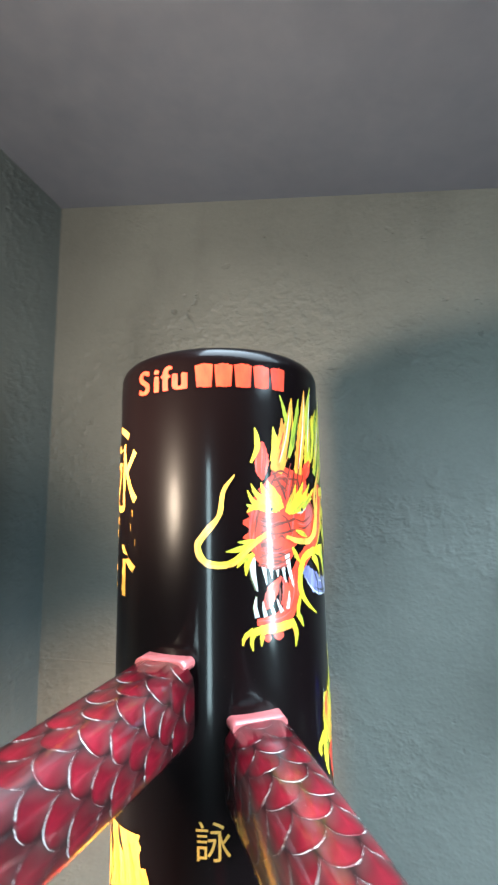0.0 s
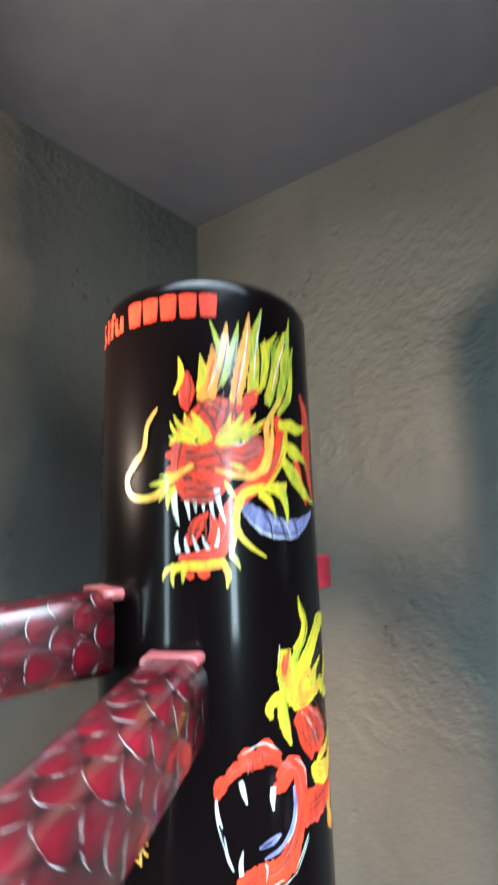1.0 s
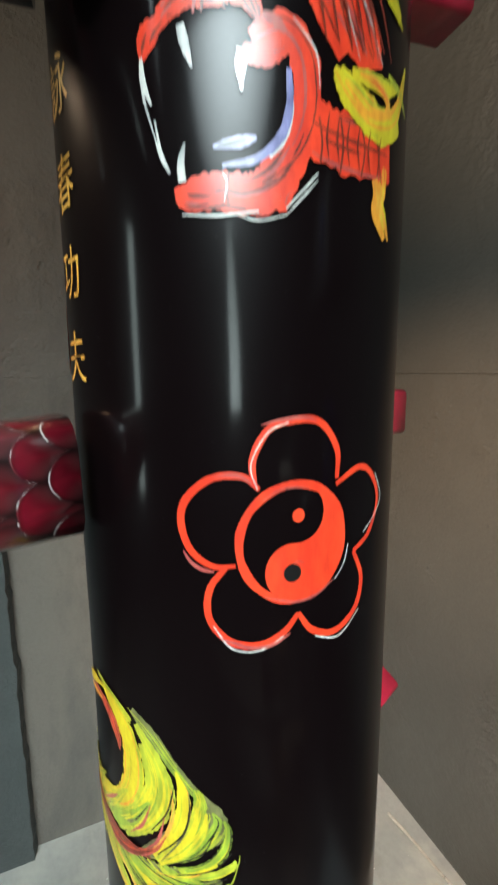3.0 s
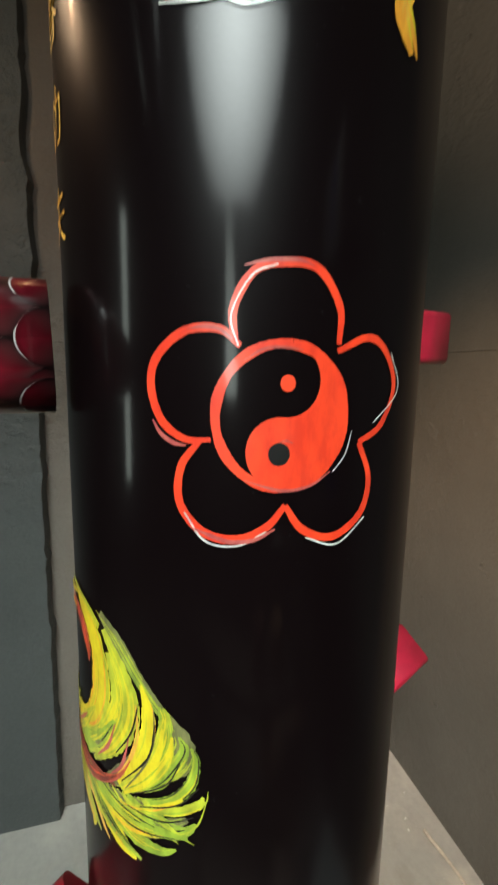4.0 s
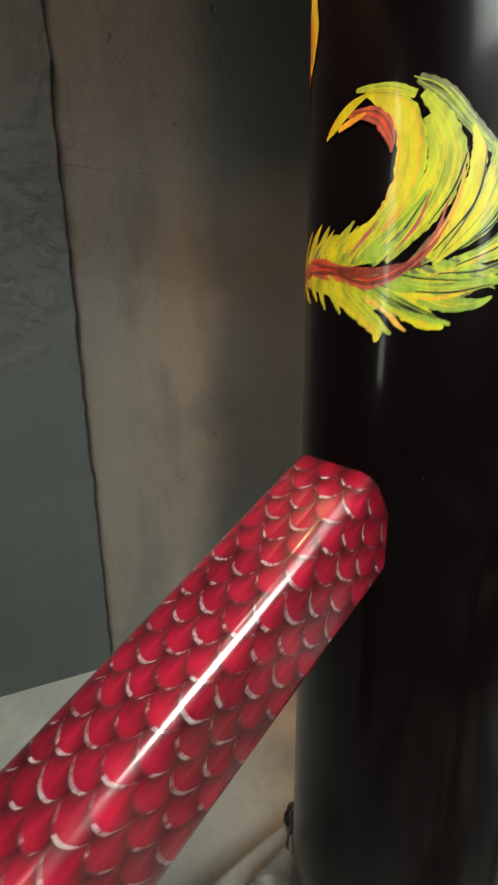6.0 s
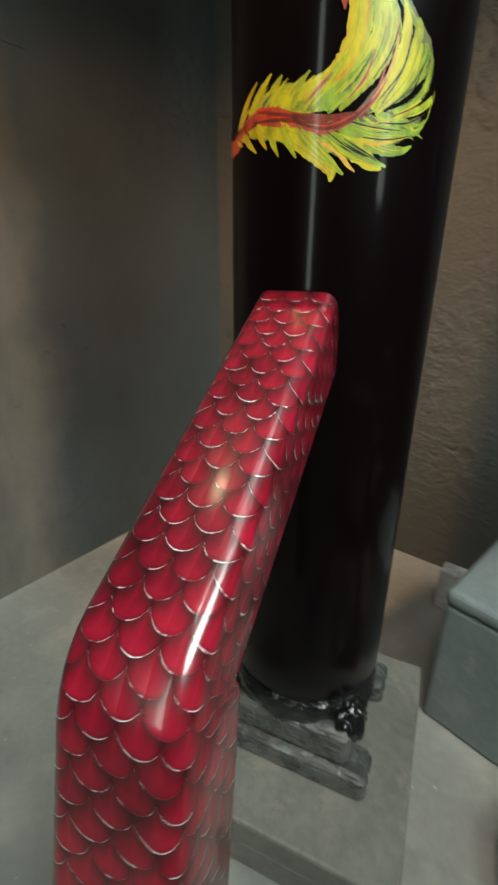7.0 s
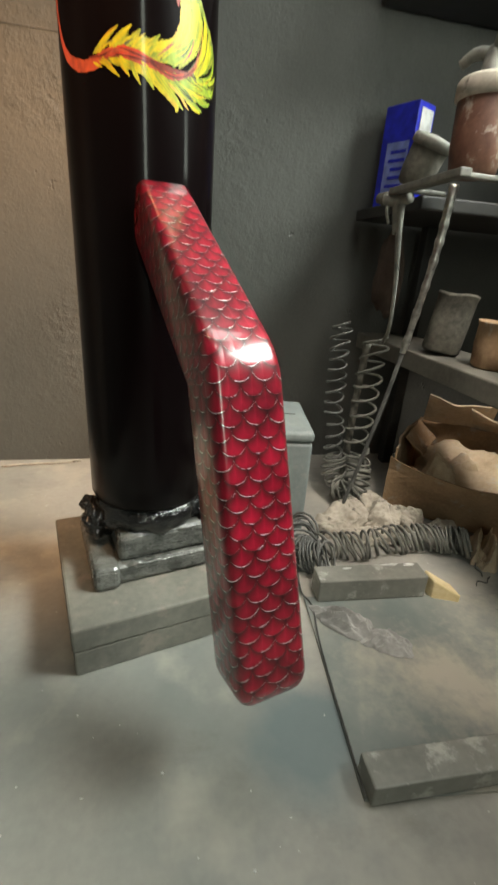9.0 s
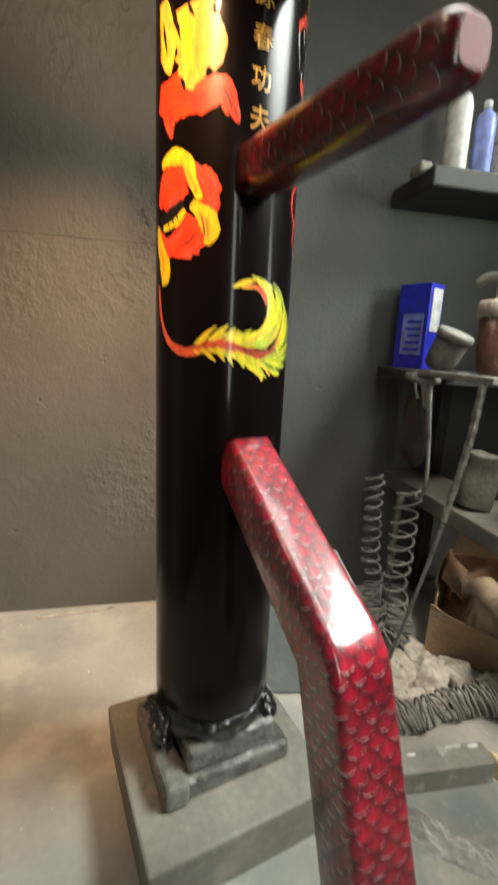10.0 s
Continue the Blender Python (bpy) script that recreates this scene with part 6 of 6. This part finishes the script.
    c, q = math.cos(radians(turn)), math.sin(radians(turn))
    way = [(x + c * k * 0.016 - q * 0.016 * noise.noise((k * 0.7, seed, 0)), y + q * k * 0.016 + c * 0.016 * noise.noise((k * 0.7, seed, 0)), 0.0022 + 0.010 * abs(noise.noise((k * 0.9, seed, 4))) * (k not in (0, 4))) for k in range(5)]
    thing("wire_scrap", tube(way, 0.0016, 6), HOSE_DARK, "bent dark scrap of wire lying on the floor", "wire", group="scraps on the floor", smooth=True)
bm = one_box((0.632, -0.135, 0.0), (0.692, -0.090, 0.050), Matrix(), 0.004)
for v in bm.verts:
    if v.co.x > 0.66:
        v.co.z *= 0.45
        v.co.y -= 0.02
thing("foam_wedge", bm, FOAM, "pale yellow foam offcut on the floor", "foam")


def crumple(name, where, size, material, label, category, seed, turn=0.0):
    """A crushed sheet of paper or cloth lying in folds, 1.5 mm thick, with a torn outline."""
    bm = bmesh.new()
    n = 30
    ct, st = math.cos(radians(turn)), math.sin(radians(turn))
    levels = []
    for lift in (0.0, 0.0015):
        grid = []
        for k in range(n + 1):
            row = []
            for j in range(n + 1):
                u, v = 2 * j / n - 1, 2 * k / n - 1
                m = max(abs(u), abs(v))
                e = math.hypot(u, v) or 1.0
                round_off = m / e if m else 1.0
                edge = 1 + 0.28 * noise.noise((u * 1.7, v * 1.7, seed)) * m
                x, y = u * round_off * edge, v * round_off * edge
                p = Vector((x * 1.5, y * 1.5, seed * 1.7))
                fold = 1 - abs(noise.noise(p * 1.1)) * 2.2
                fold = max(fold, 0.0) * 0.75 + (1 - abs(noise.noise(p * 2.3 + Vector((3, 1, 0)))) * 2) * 0.25
                z = max(0.0, fold) * (1 - m ** 3) * size[2] * 1.25
                dx, dy = x * size[0], y * size[1]
                row.append(bm.verts.new((where[0] + dx * ct - dy * st, where[1] + dx * st + dy * ct, where[2] + 0.0008 + z + lift)))
            grid.append(row)
        levels.append(grid)
    low, top = levels
    for k in range(n):
        for j in range(n):
            bm.faces.new((top[k][j], top[k][j + 1], top[k + 1][j + 1], top[k + 1][j]))
            bm.faces.new((low[k][j], low[k + 1][j], low[k + 1][j + 1], low[k][j + 1]))
    ring = lambda g: g[0][:-1] + [r[-1] for r in g[:-1]] + g[-1][:0:-1] + [r[0] for r in g[:0:-1]]
    a, b = ring(low), ring(top)
    for k in range(len(a)):
        bm.faces.new((a[k], a[(k + 1) % len(a)], b[(k + 1) % len(a)], b[k]))
    return thing(name, bm, material, label, category)


def dusty_pot(where, r, h, lean, material, label):
    """A paint pot crusted with dust."""
    ob = empty("paint_pot", label, "pot", where)
    m = Matrix.Rotation(radians(lean), 4, "Y")
    shape = lathe([(0.002, 0.0), (r * 0.9, 0.0), (r, 0.006), (r * 1.02, h * 0.5), (r, h * 0.93), (r * 1.05, h * 0.95), (r * 1.05, h), (r * 0.93, h), (r * 0.9, h * 0.9), (0.002, h * 0.88)], 32)
    for v in shape.verts:
        v.co += v.co.normalized() * 0.006 * noise.noise(v.co * 30 + Vector((r * 99, 0, 0)))
        v.co.z = max(v.co.z, 0.0)
    bmesh.ops.transform(shape, matrix=m, verts=shape.verts)
    low = min(v.co.z for v in shape.verts)
    for v in shape.verts:
        v.co.z -= low
    part("pot", shape, material, ob, smooth=True)


def heap(name, where, size, material, label, category, seed, turn=0.0):
    """Paper balled up and trodden into a lump that lies flat on its support, with dents and creases."""
    bm = bmesh.new()
    bmesh.ops.create_icosphere(bm, subdivisions=5, radius=1.0)
    ct, st = math.cos(radians(turn)), math.sin(radians(turn))
    for v in bm.verts:
        c = v.co.copy()
        p = c + Vector((seed, seed * 0.7, 0))
        crease = 0.16 * abs(noise.noise(p * 3.1)) + 0.07 * abs(noise.noise(p * 6.7))
        r = 0.86 + 0.34 * noise.noise(p * 1.35) + crease
        x, y = c.x * r * size[0], c.y * r * size[1]
        v.co = Vector((where[0] + x * ct - y * st, where[1] + x * st + y * ct, where[2] + max(0.0, c.z) ** 0.8 * r * size[2]))
    return thing(name, bm, material, label, category, smooth=True)


heap("crumpled_paper", (0.570, 0.205, 0), (0.085, 0.070, 0.060), PAPER, "wide heap of balled dusty masking paper", "paper", 1.0, 20)
heap("crumpled_paper", (0.655, 0.165, 0), (0.062, 0.060, 0.078), PAPER, "tall ball of dusty masking paper on the floor", "paper", 14.0, 40)
heap("crumpled_paper", (0.500, 0.165, 0), (0.060, 0.050, 0.040), PAPER, "low ball of dusty masking paper beside the grey box", "paper", 16.5, -20)
heap("crumpled_paper", (0.745, 0.180, 0), (0.052, 0.050, 0.056), PAPER, "round ball of dusty masking paper on the floor", "paper", 2.0)
heap("crumpled_paper", (0.60, 0.112, 0), (0.085, 0.040, 0.036), PAPER, "flattened dusty masking paper behind the hose", "paper", 9.0, -15)
heap("crumpled_paper", (0.835, 0.125, 0), (0.048, 0.042, 0.036), PAPER, "balled dusty masking paper beside the cardboard box", "paper", 3.0)
heap("crumpled_paper", (0.668, 0.275, 0.0), (0.050, 0.045, 0.058), PAPER, "balled dusty masking paper beside the hoses", "paper", 5.5)
crumple("cardboard_scrap", (0.890, 0.015, 0), (0.042, 0.095, 0.060), CARDLIGHT, "torn tan cardboard scrap lying on the floor", "cardboard", 4.5, -38)
crumple("paint_rag", (0.398, -0.190, 0.0052), (0.080, 0.026, 0.034), RAG, "long stiff grey paint rag on the panel", "rag", 6.5, -42)
crumple("paint_rag", (0.462, -0.248, 0.0052), (0.052, 0.028, 0.026), RAG, "pale torn end of a paint rag on the panel", "rag", 7.5, -28)


def coil(name, line, radius, turns, wire, material, label, seed, flat=1.0, loose=0.14):
    """A spring hose wound round a line, its loops flattened and uneven."""
    line = [Vector(q) for q in smooth_line(line, 16)]
    pts = []
    steps = int(turns * 14)
    for k in range(steps + 1):
        t = k / steps
        at = t * (len(line) - 1)
        n = min(int(at), len(line) - 2)
        d = (line[n + 1] - line[n]).normalized()
        s = d.cross(Vector((0, 0, 1))) if abs(d.z) < 0.8 else d.cross(Vector((1, 0.6, 0)))
        s.normalize()
        u = d.cross(s)
        ang = 2 * math.pi * turns * t
        r = radius * (1 + loose * noise.noise((t * turns * 0.45, seed, 0)))
        drift = Vector((noise.noise((t * 6, seed, 3)), noise.noise((t * 6, seed, 5)), 0)) * 0.012
        slip = d * radius * loose * 1.6 * math.sin(ang + noise.noise((t * turns * 0.3, seed, 8)) * 3)
        q = line[n].lerp(line[n + 1], at - n) + drift + slip + r * (math.cos(ang) * s + flat * math.sin(ang) * u)
        pts.append(Vector((q.x, q.y, max(q.z, wire))))
    return thing(name, tube(pts, wire, 6, straight=True), material, label, "hose", smooth=True)


coil("spiral_hose", [(0.560, 0.43, 0.55), (0.556, 0.40, 0.34), (0.566, 0.36, 0.115)], 0.027, 13, 0.0040, HOSE_DARK, "dark spiral air hose hanging beside the wall", 1)
coil("spiral_hose", [(0.652, 0.380, 0.52), (0.640, 0.365, 0.32), (0.622, 0.335, 0.13)], 0.037, 9, 0.0042, HOSE, "dusty tan spiral air hose hanging in loops", 2)
coil("spiral_hose", [(0.574, 0.36, 0.150), (0.575, 0.335, 0.060), (0.600, 0.305, 0.050), (0.632, 0.310, 0.070), (0.630, 0.335, 0.150)], 0.040, 19, 0.0040, HOSE, "bunched end of a dusty spiral hose on the floor", 3, 0.9, 0.25)
coil("spiral_hose", [(0.415, 0.045, 0.032), (0.53, 0.045, 0.034), (0.66, 0.055, 0.036), (0.765, 0.040, 0.040), (0.825, 0.005, 0.042)], 0.035, 27, 0.0036, HOSE, "dusty spiral hose lying behind the timber bar", 4, 1.0, 0.24)
coil("spiral_hose", [(0.400, 0.115, 0.040), (0.368, 0.070, 0.044), (0.372, 0.010, 0.040), (0.418, -0.018, 0.038)], 0.040, 22, 0.0032, HOSE_DARK, "bunched dark spiral hose on the floor", 5, 0.95, 0.35)
# thin tube standing in for the dark line at the sheet's edge
thing("cable", tube([(0.36, 0.04, 0.004), (0.335, -0.08, 0.008), (0.345, -0.13, 0.008), (0.325, -0.25, 0.0075), (0.300, -0.50, 0.0075)], 0.0019, 6), HOSE_DARK, "thin dark line along the panel edge", "cable", smooth=True)

thing("plaster_strip", tube([(-0.50, 0.632, 0.004), (-0.42, 0.642, 0.005), (-0.33, 0.650, 0.004), (-0.25, 0.664, 0.005)], lambda t: 0.0042 - 0.0015 * t, 6), PAPER, "thin pale strip lying on the floor by the wall", "strip", smooth=True)
thing("dusty_pipe", tube([(0.628, 0.382, 0.50), (0.618, 0.378, 0.36), (0.606, 0.360, 0.20), (0.598, 0.350, 0.006)], 0.011, 10), DUSTY, "dusty brown pipe standing between the hanging hoses", "pipe", smooth=True)
bm = bmesh.new()
bmesh.ops.create_icosphere(bm, subdivisions=4, radius=1.0)
for v in bm.verts:
    c = v.co.copy()
    n = 0.30 * noise.noise(c * 1.6) + 0.25 * abs(noise.noise(Vector((c.x * 3.5, c.y * 3.5, c.z * 1.2))))
    v.co = Vector((c.x * 0.030 * (1 - 0.35 * c.z), c.y * 0.052 * (1 - 0.35 * c.z), c.z * 0.118)) * (1 + n) + Vector((0.700, 0.465, 0.722))
top = max(v.co.z for v in bm.verts)
for v in bm.verts:
    v.co.z += 0.8425 - top
thing("cloth_bag", bm, BAG, "dark brown dusty cloth bag hanging under the shelf", "bag", smooth=True)
for x, y, r in ((0.02, -0.42, 0.0022), (-0.24, -0.30, 0.002), (-0.30, 0.36, 0.0024), (0.13, -0.55, 0.002), (0.20, -0.62, 0.0018)):
    bm = bmesh.new()
    bmesh.ops.create_icosphere(bm, subdivisions=1, radius=r)
    for v in bm.verts:
        v.co = Vector((v.co.x * (1.2 + 0.5 * noise.noise(v.co * 400)) + x, v.co.y + y, (v.co.z + r) * 0.6))
    thing("paint_chip", bm, WHITE, "small white paint chip on the floor", "paint chip", group="chips on the floor")
ball = empty("spray_can_cap", "red round plastic cap with a white nozzle on the floor", "cap", (-0.588, 0.105, 0))
bm = lathe([(0.012, 0.0), (0.027, 0.004), (0.034, 0.018), (0.034, 0.036), (0.028, 0.052), (0.016, 0.060), (0.002, 0.062)], 32)
part("cap", bm, REDPLASTIC, ball, smooth=True)
part("nozzle", one_box((0.006, -0.004, 0.052), (0.036, 0.014, 0.070), Matrix(), 0.004), WHITE, ball, "white plastic nozzle")

# ---- rack and shelf on the right ----
rack = empty("storage_rack", "dusty grey shelf rack with dark boards", "shelf", (0.95, 0.1, 0))


def rack_part(name, lo, hi, material, bevel=0.004):
    ob = part(name, one_box(lo, hi, Matrix(), bevel), material, rack)
    ob.matrix_parent_inverse = Matrix.Translation((-0.95, -0.1, 0))
    return ob


rack_part("shelf_board", (0.72, -0.70, 0.440), (0.92, 0.66, 0.492), BOARD)
rack_part("shelf_board", (0.655, 0.28, 0.842), (1.72, 0.67, 0.874), DARKWOOD)
for x, y in ((0.90, -0.66), (1.66, -0.66), (0.90, 0.62), (1.66, 0.62)):
    rack_part("post", (x - 0.02, y - 0.02, 0.0), (x + 0.02, y + 0.02, 0.842), DARKWOOD)
rack_part("back_panel", (1.70, -0.68, 0.10), (1.72, 0.64, 0.842), DARKWOOD)

upper = empty("wall_shelf", "black shelf board fixed to the wall", "shelf", (0.88, 0.55, 1.38))
ob = part("shelf_board", one_box((0.645, 0.45, 1.385), (1.21, 0.68, 1.440), Matrix(), 0.006), DARKWOOD, upper)
ob.matrix_parent_inverse = Matrix.Translation((-0.88, -0.55, -1.38))
ob = part("end_cap", one_box((0.625, 0.49, 1.430), (0.665, 0.55, 1.462), Matrix(), 0.008), SLAB, upper)
ob.matrix_parent_inverse = Matrix.Translation((-0.88, -0.55, -1.38))


def bottle(where, r, h, material, label):
    x, y, z = where
    ob = empty("spray_bottle", label, "bottle", where, "bottles on the wall shelf")
    part("body", lathe([(r * 0.9, 0), (r, 0.006), (r, h * 0.72), (r * 0.8, h * 0.82), (r * 0.36, h * 0.88), (r * 0.36, h * 0.9)], 28), material, ob, smooth=True)
    part("cap", lathe([(r * 0.42, h * 0.9), (r * 0.42, h * 0.985), (r * 0.36, h)], 20), WHITE, ob, smooth=True)


bottle((0.735, 0.50, 1.441), 0.034, 0.235, WHITE, "tall white plastic bottle on the black shelf")
bottle((0.815, 0.49, 1.441), 0.028, 0.19, PALEBLUE, "pale blue bottle on the black shelf")
bottle((0.885, 0.50, 1.441), 0.033, 0.215, PAPER, "dusty cream bottle on the black shelf")
bottle((0.965, 0.51, 1.441), 0.032, 0.20, BOXGREY, "grey bottle on the black shelf")

carton = empty("blue_carton", "bright blue carton with pale printed panel on the rack", "carton", (0.75, 0.60, 0.874))
CARTONM = Matrix.Rotation(radians(27), 4, "Z")
part("box", one_box((-0.040, -0.055, 0.0), (0.040, 0.055, 0.270), CARTONM, 0.002), BLUE, carton)
part("printed_panel", one_box((-0.0425, -0.042, 0.045), (-0.0400, 0.032, 0.175), CARTONM), PALEBLUE, carton, "pale blue printed panel")
for k in range(5):
    part("printed_bar", one_box((-0.0440, -0.036, 0.058 + 0.022 * k), (-0.0426, 0.020 - 0.006 * (k % 3), 0.066 + 0.022 * k), CARTONM), BLUE, carton, "dark blue printed bar")
part("printed_panel", one_box((-0.026, -0.0575, 0.120), (0.030, -0.0550, 0.255), CARTONM), WHITE, carton, "white printed panel")

# spray guns hang on a bracket in front of the rack
bracket = empty("gun_bracket", "dusty steel bracket holding spray guns", "bracket", (0.66, 0.15, 0.85))
for name, lo, hi in (("rail", (0.575, 0.02, 0.868), (0.600, 0.30, 0.884)), ("stay", (0.600, 0.25, 0.871), (0.700, 0.27, 0.881)), ("stay", (0.600, 0.04, 0.871), (0.700, 0.06, 0.881))):
    ob = part(name, one_box(lo, hi, Matrix(), 0.003), HOSE, bracket)
    ob.matrix_parent_inverse = Matrix.Translation((-0.66, -0.15, -0.85))


def spray_gun(where, cup, cup_h, cup_mat, lid_mat, label, lean, pipe):
    """A paint cup with its lid on the bracket, leaning by some degrees, and the gun's body above it."""
    g = empty("spray_gun", label, "spray gun", where)
    m = Matrix.Rotation(radians(lean), 4, Vector((0.86, 0.5, 0)))
    shape = lathe([(cup * 0.70, 0.0), (cup * 0.84, 0.006), (cup * 0.96, cup_h * 0.30), (cup, cup_h * 0.78), (cup * 0.98, cup_h * 0.80)], 32)
    bmesh.ops.transform(shape, matrix=m, verts=shape.verts)
    part("cup", shape, cup_mat, g, smooth=True)
    shape = lathe([(cup * 1.0, cup_h * 0.78), (cup * 1.12, cup_h * 0.80), (cup * 1.13, cup_h * 0.95), (cup * 1.05, cup_h * 0.99), (cup * 0.5, cup_h * 1.02), (0.004, cup_h * 1.04)], 32)
    bmesh.ops.transform(shape, matrix=m, verts=shape.verts)
    part("lid", shape, lid_mat, g, "dust covered lid", smooth=True)
    if pipe:
        up = cup_h * 1.0
        part("body", tube([(0.01, 0.02, up), (0.015, 0.03, up + 0.035), (0.02, 0.035, up + 0.06)], lambda t: 0.022 - 0.004 * t, 12), HOSE, g, smooth=True)
        part("nozzle", tube([(0.02, 0.03, up + 0.05), (-0.005, 0.06, up + 0.058), (-0.02, 0.085, up + 0.045)], lambda t: 0.013 - 0.003 * t, 10), HOSE, g, smooth=True)
        part("handle", tube([(0.02, 0.03, up + 0.055), (0.015, 0.01, up + 0.085), (0.005, 0.0, up + 0.125), (0.0, -0.012, up + 0.14)], lambda t: 0.014 + 0.003 * t, 10), HOSE, g, smooth=True)
        part("trigger", tube([(0.03, 0.05, up + 0.06), (0.025, 0.045, up + 0.085), (0.012, 0.03, up + 0.11)], 0.004, 8), STEEL, g, smooth=True)
    return g


spray_gun((0.655, 0.105, 0.884), 0.054, 0.165, RUST, PAPER, "spray gun with a rust stained paint cup and dusty lid", 0, True)
spray_gun((0.622, 0.285, 0.888), 0.042, 0.105, DUSTY, HOSE, "dusty grey paint cup leaning on the bracket", 24, False)
thing("air_line", tube([(0.60, 0.275, 0.87), (0.603, 0.27, 0.80), (0.615, 0.262, 0.68), (0.618, 0.256, 0.57), (0.632, 0.30, 0.515), (0.655, 0.36, 0.51)], lambda t: 0.011 - 0.006 * min(1, t * 2.2), 10), HOSE, "dusty air line hanging from a spray gun", "hose", smooth=True)
grip = empty("spray_gun", "dusty upside-down spray gun hanging under the bracket", "spray gun", (0.598, 0.282, 0.868))
for name, pts, r, mat in (("body", [(-0.018, 0.035, -0.006), (0.0, 0.0, -0.012), (0.012, -0.030, -0.006)], lambda t: 0.016 - 0.003 * t, HOSE), ("handle", [(0.0, 0.003, -0.010), (0.003, 0.0, -0.045), (0.006, -0.006, -0.085)], lambda t: 0.015 - 0.003 * t, HOSE), ("trigger", [(-0.014, 0.026, -0.012), (-0.016, 0.024, -0.035), (-0.010, 0.016, -0.062)], lambda t: 0.0045, STEEL), ("air_cap", [(-0.018, 0.035, -0.006), (-0.030, 0.055, -0.004)], lambda t: 0.017 - 0.006 * t, DUSTY)):
    part(name, tube(pts, r, 12), mat, grip, smooth=True)
lance = empty("steel_lance", "ridged steel lance leaning from the bracket to the floor", "lance", (0.618, 0.097, 0.868))
for name, a, b, r, mat in (("sleeve", 0.0, 0.42, lambda t: 0.0092 - 0.0016 * t + 0.0016 * (int(t * 23) % 3 == 0), STEEL), ("rod", 0.40, 1.0, lambda t: 0.0052, HOSE_DARK)):
    way = smooth_line([(0.618, 0.097, 0.868), (0.612, 0.110, 0.70), (0.590, 0.150, 0.42), (0.562, 0.195, 0.16), (0.545, 0.225, 0.006)], 24)
    pick = way[int(a * (len(way) - 1)):int(b * (len(way) - 1)) + 1]
    ob = part(name, tube(pick, r, 12, straight=True), mat, lance, smooth=True)
    ob.matrix_parent_inverse = Matrix.Translation((-0.618, -0.097, -0.868))

# ---- cardboard under the rack ----
torn = empty("cardboard_box", "crushed brown cardboard box full of dusty paper", "box", (1.02, 0.28, 0))
CM = Matrix.Rotation(radians(-42), 4, "Z")


def card(name, m, wide, high, bulge, material, seed):
    """A sheet of corrugated card, 6 mm thick, bowed and dented, standing on its lower edge."""
    bm = bmesh.new()
    nx, nz = 14, 9
    sheets = []
    for side in (0.0, 0.006):
        grid = []
        for k in range(nz + 1):
            row = []
            for j in range(nx + 1):
                u, v = j / nx, k / nz
                y = -bulge * math.sin(math.pi * u) * v ** 1.4 + 0.010 * noise.noise((u * 4, v * 3, seed)) * v
                z = high * v * (1 - 0.07 * v * abs(noise.noise((u * 3, 0, seed + 2))))
                row.append(bm.verts.new(m @ Vector((wide * (u - 0.5), y + side, z))))
            grid.append(row)
        sheets.append(grid)
    a, b = sheets
    for k in range(nz):
        for j in range(nx):
            bm.faces.new((a[k][j], a[k][j + 1], a[k + 1][j + 1], a[k + 1][j]))
            bm.faces.new((b[k][j], b[k + 1][j], b[k + 1][j + 1], b[k][j + 1]))
    for k in range(nz):
        bm.faces.new((a[k][0], a[k + 1][0], b[k + 1][0], b[k][0]))
        bm.faces.new((a[k][nx], b[k][nx], b[k + 1][nx], a[k + 1][nx]))
    for j in range(nx):
        bm.faces.new((a[nz][j], a[nz][j + 1], b[nz][j + 1], b[nz][j]))
        bm.faces.new((a[0][j], b[0][j], b[0][j + 1], a[0][j + 1]))
    return part(name, bm, material, torn)


def turned(x, y, z, rz, rx=0):
    return CM @ Matrix.Translation((x, y, z)) @ Matrix.Rotation(radians(rz), 4, "Z") @ Matrix.Rotation(radians(rx), 4, "X")


card("side", turned(0, -0.19, 0, 0), 0.46, 0.170, 0.085, CARTON, 1)
card("side", turned(-0.22, 0, 0, -90), 0.37, 0.200, 0.018, CARTON, 2)
card("side", turned(0.22, 0, 0, 90), 0.37, 0.22, 0.010, CARTON, 3)
card("side", turned(0, 0.19, 0, 180), 0.44, 0.205, 0.010, CARTON, 4)
part("bottom", one_box((-0.215, -0.185, 0.0), (0.215, 0.185, 0.006), CM), CARTON, torn)
card("flap", turned(-0.10, 0.19, 0.200, 12, 34), 0.22, 0.14, 0.03, CARDLIGHT, 5)
card("flap", turned(0.08, 0.19, 0.200, -8, 52), 0.24, 0.15, 0.03, CARDLIGHT, 12)
card("flap", turned(0.21, 0.02, 0.215, 90, 44), 0.34, 0.15, 0.02, CARDLIGHT, 6)
card("flap", turned(-0.222, 0.06, 0.194, 90, 128), 0.22, 0.09, 0.015, CARTON, 7)
heap("packing_paper", (1.02, 0.28, 0.0065), (0.200, 0.165, 0.190), CARDLIGHT, "smooth heap of dusty packing paper filling the cardboard box", "paper", 8.5, -42)
heap("packing_paper", (0.92, 0.27, 0.0065), (0.090, 0.085, 0.200), CARDLIGHT, "pale packing paper crushed into the cardboard box", "paper", 11.5)
dusty_pot((0.79, 0.27, 0.4925), 0.050, 0.155, 8, DUSTY, "dust covered pot on the grey shelf")
dusty_pot((0.83, 0.10, 0.4925), 0.055, 0.110, 0, CARTON, "tan paint pot crusted with dust on the grey shelf")
dusty_pot((0.80, -0.05, 0.4925), 0.050, 0.125, 5, RUST, "rust brown paint pot on the grey shelf")
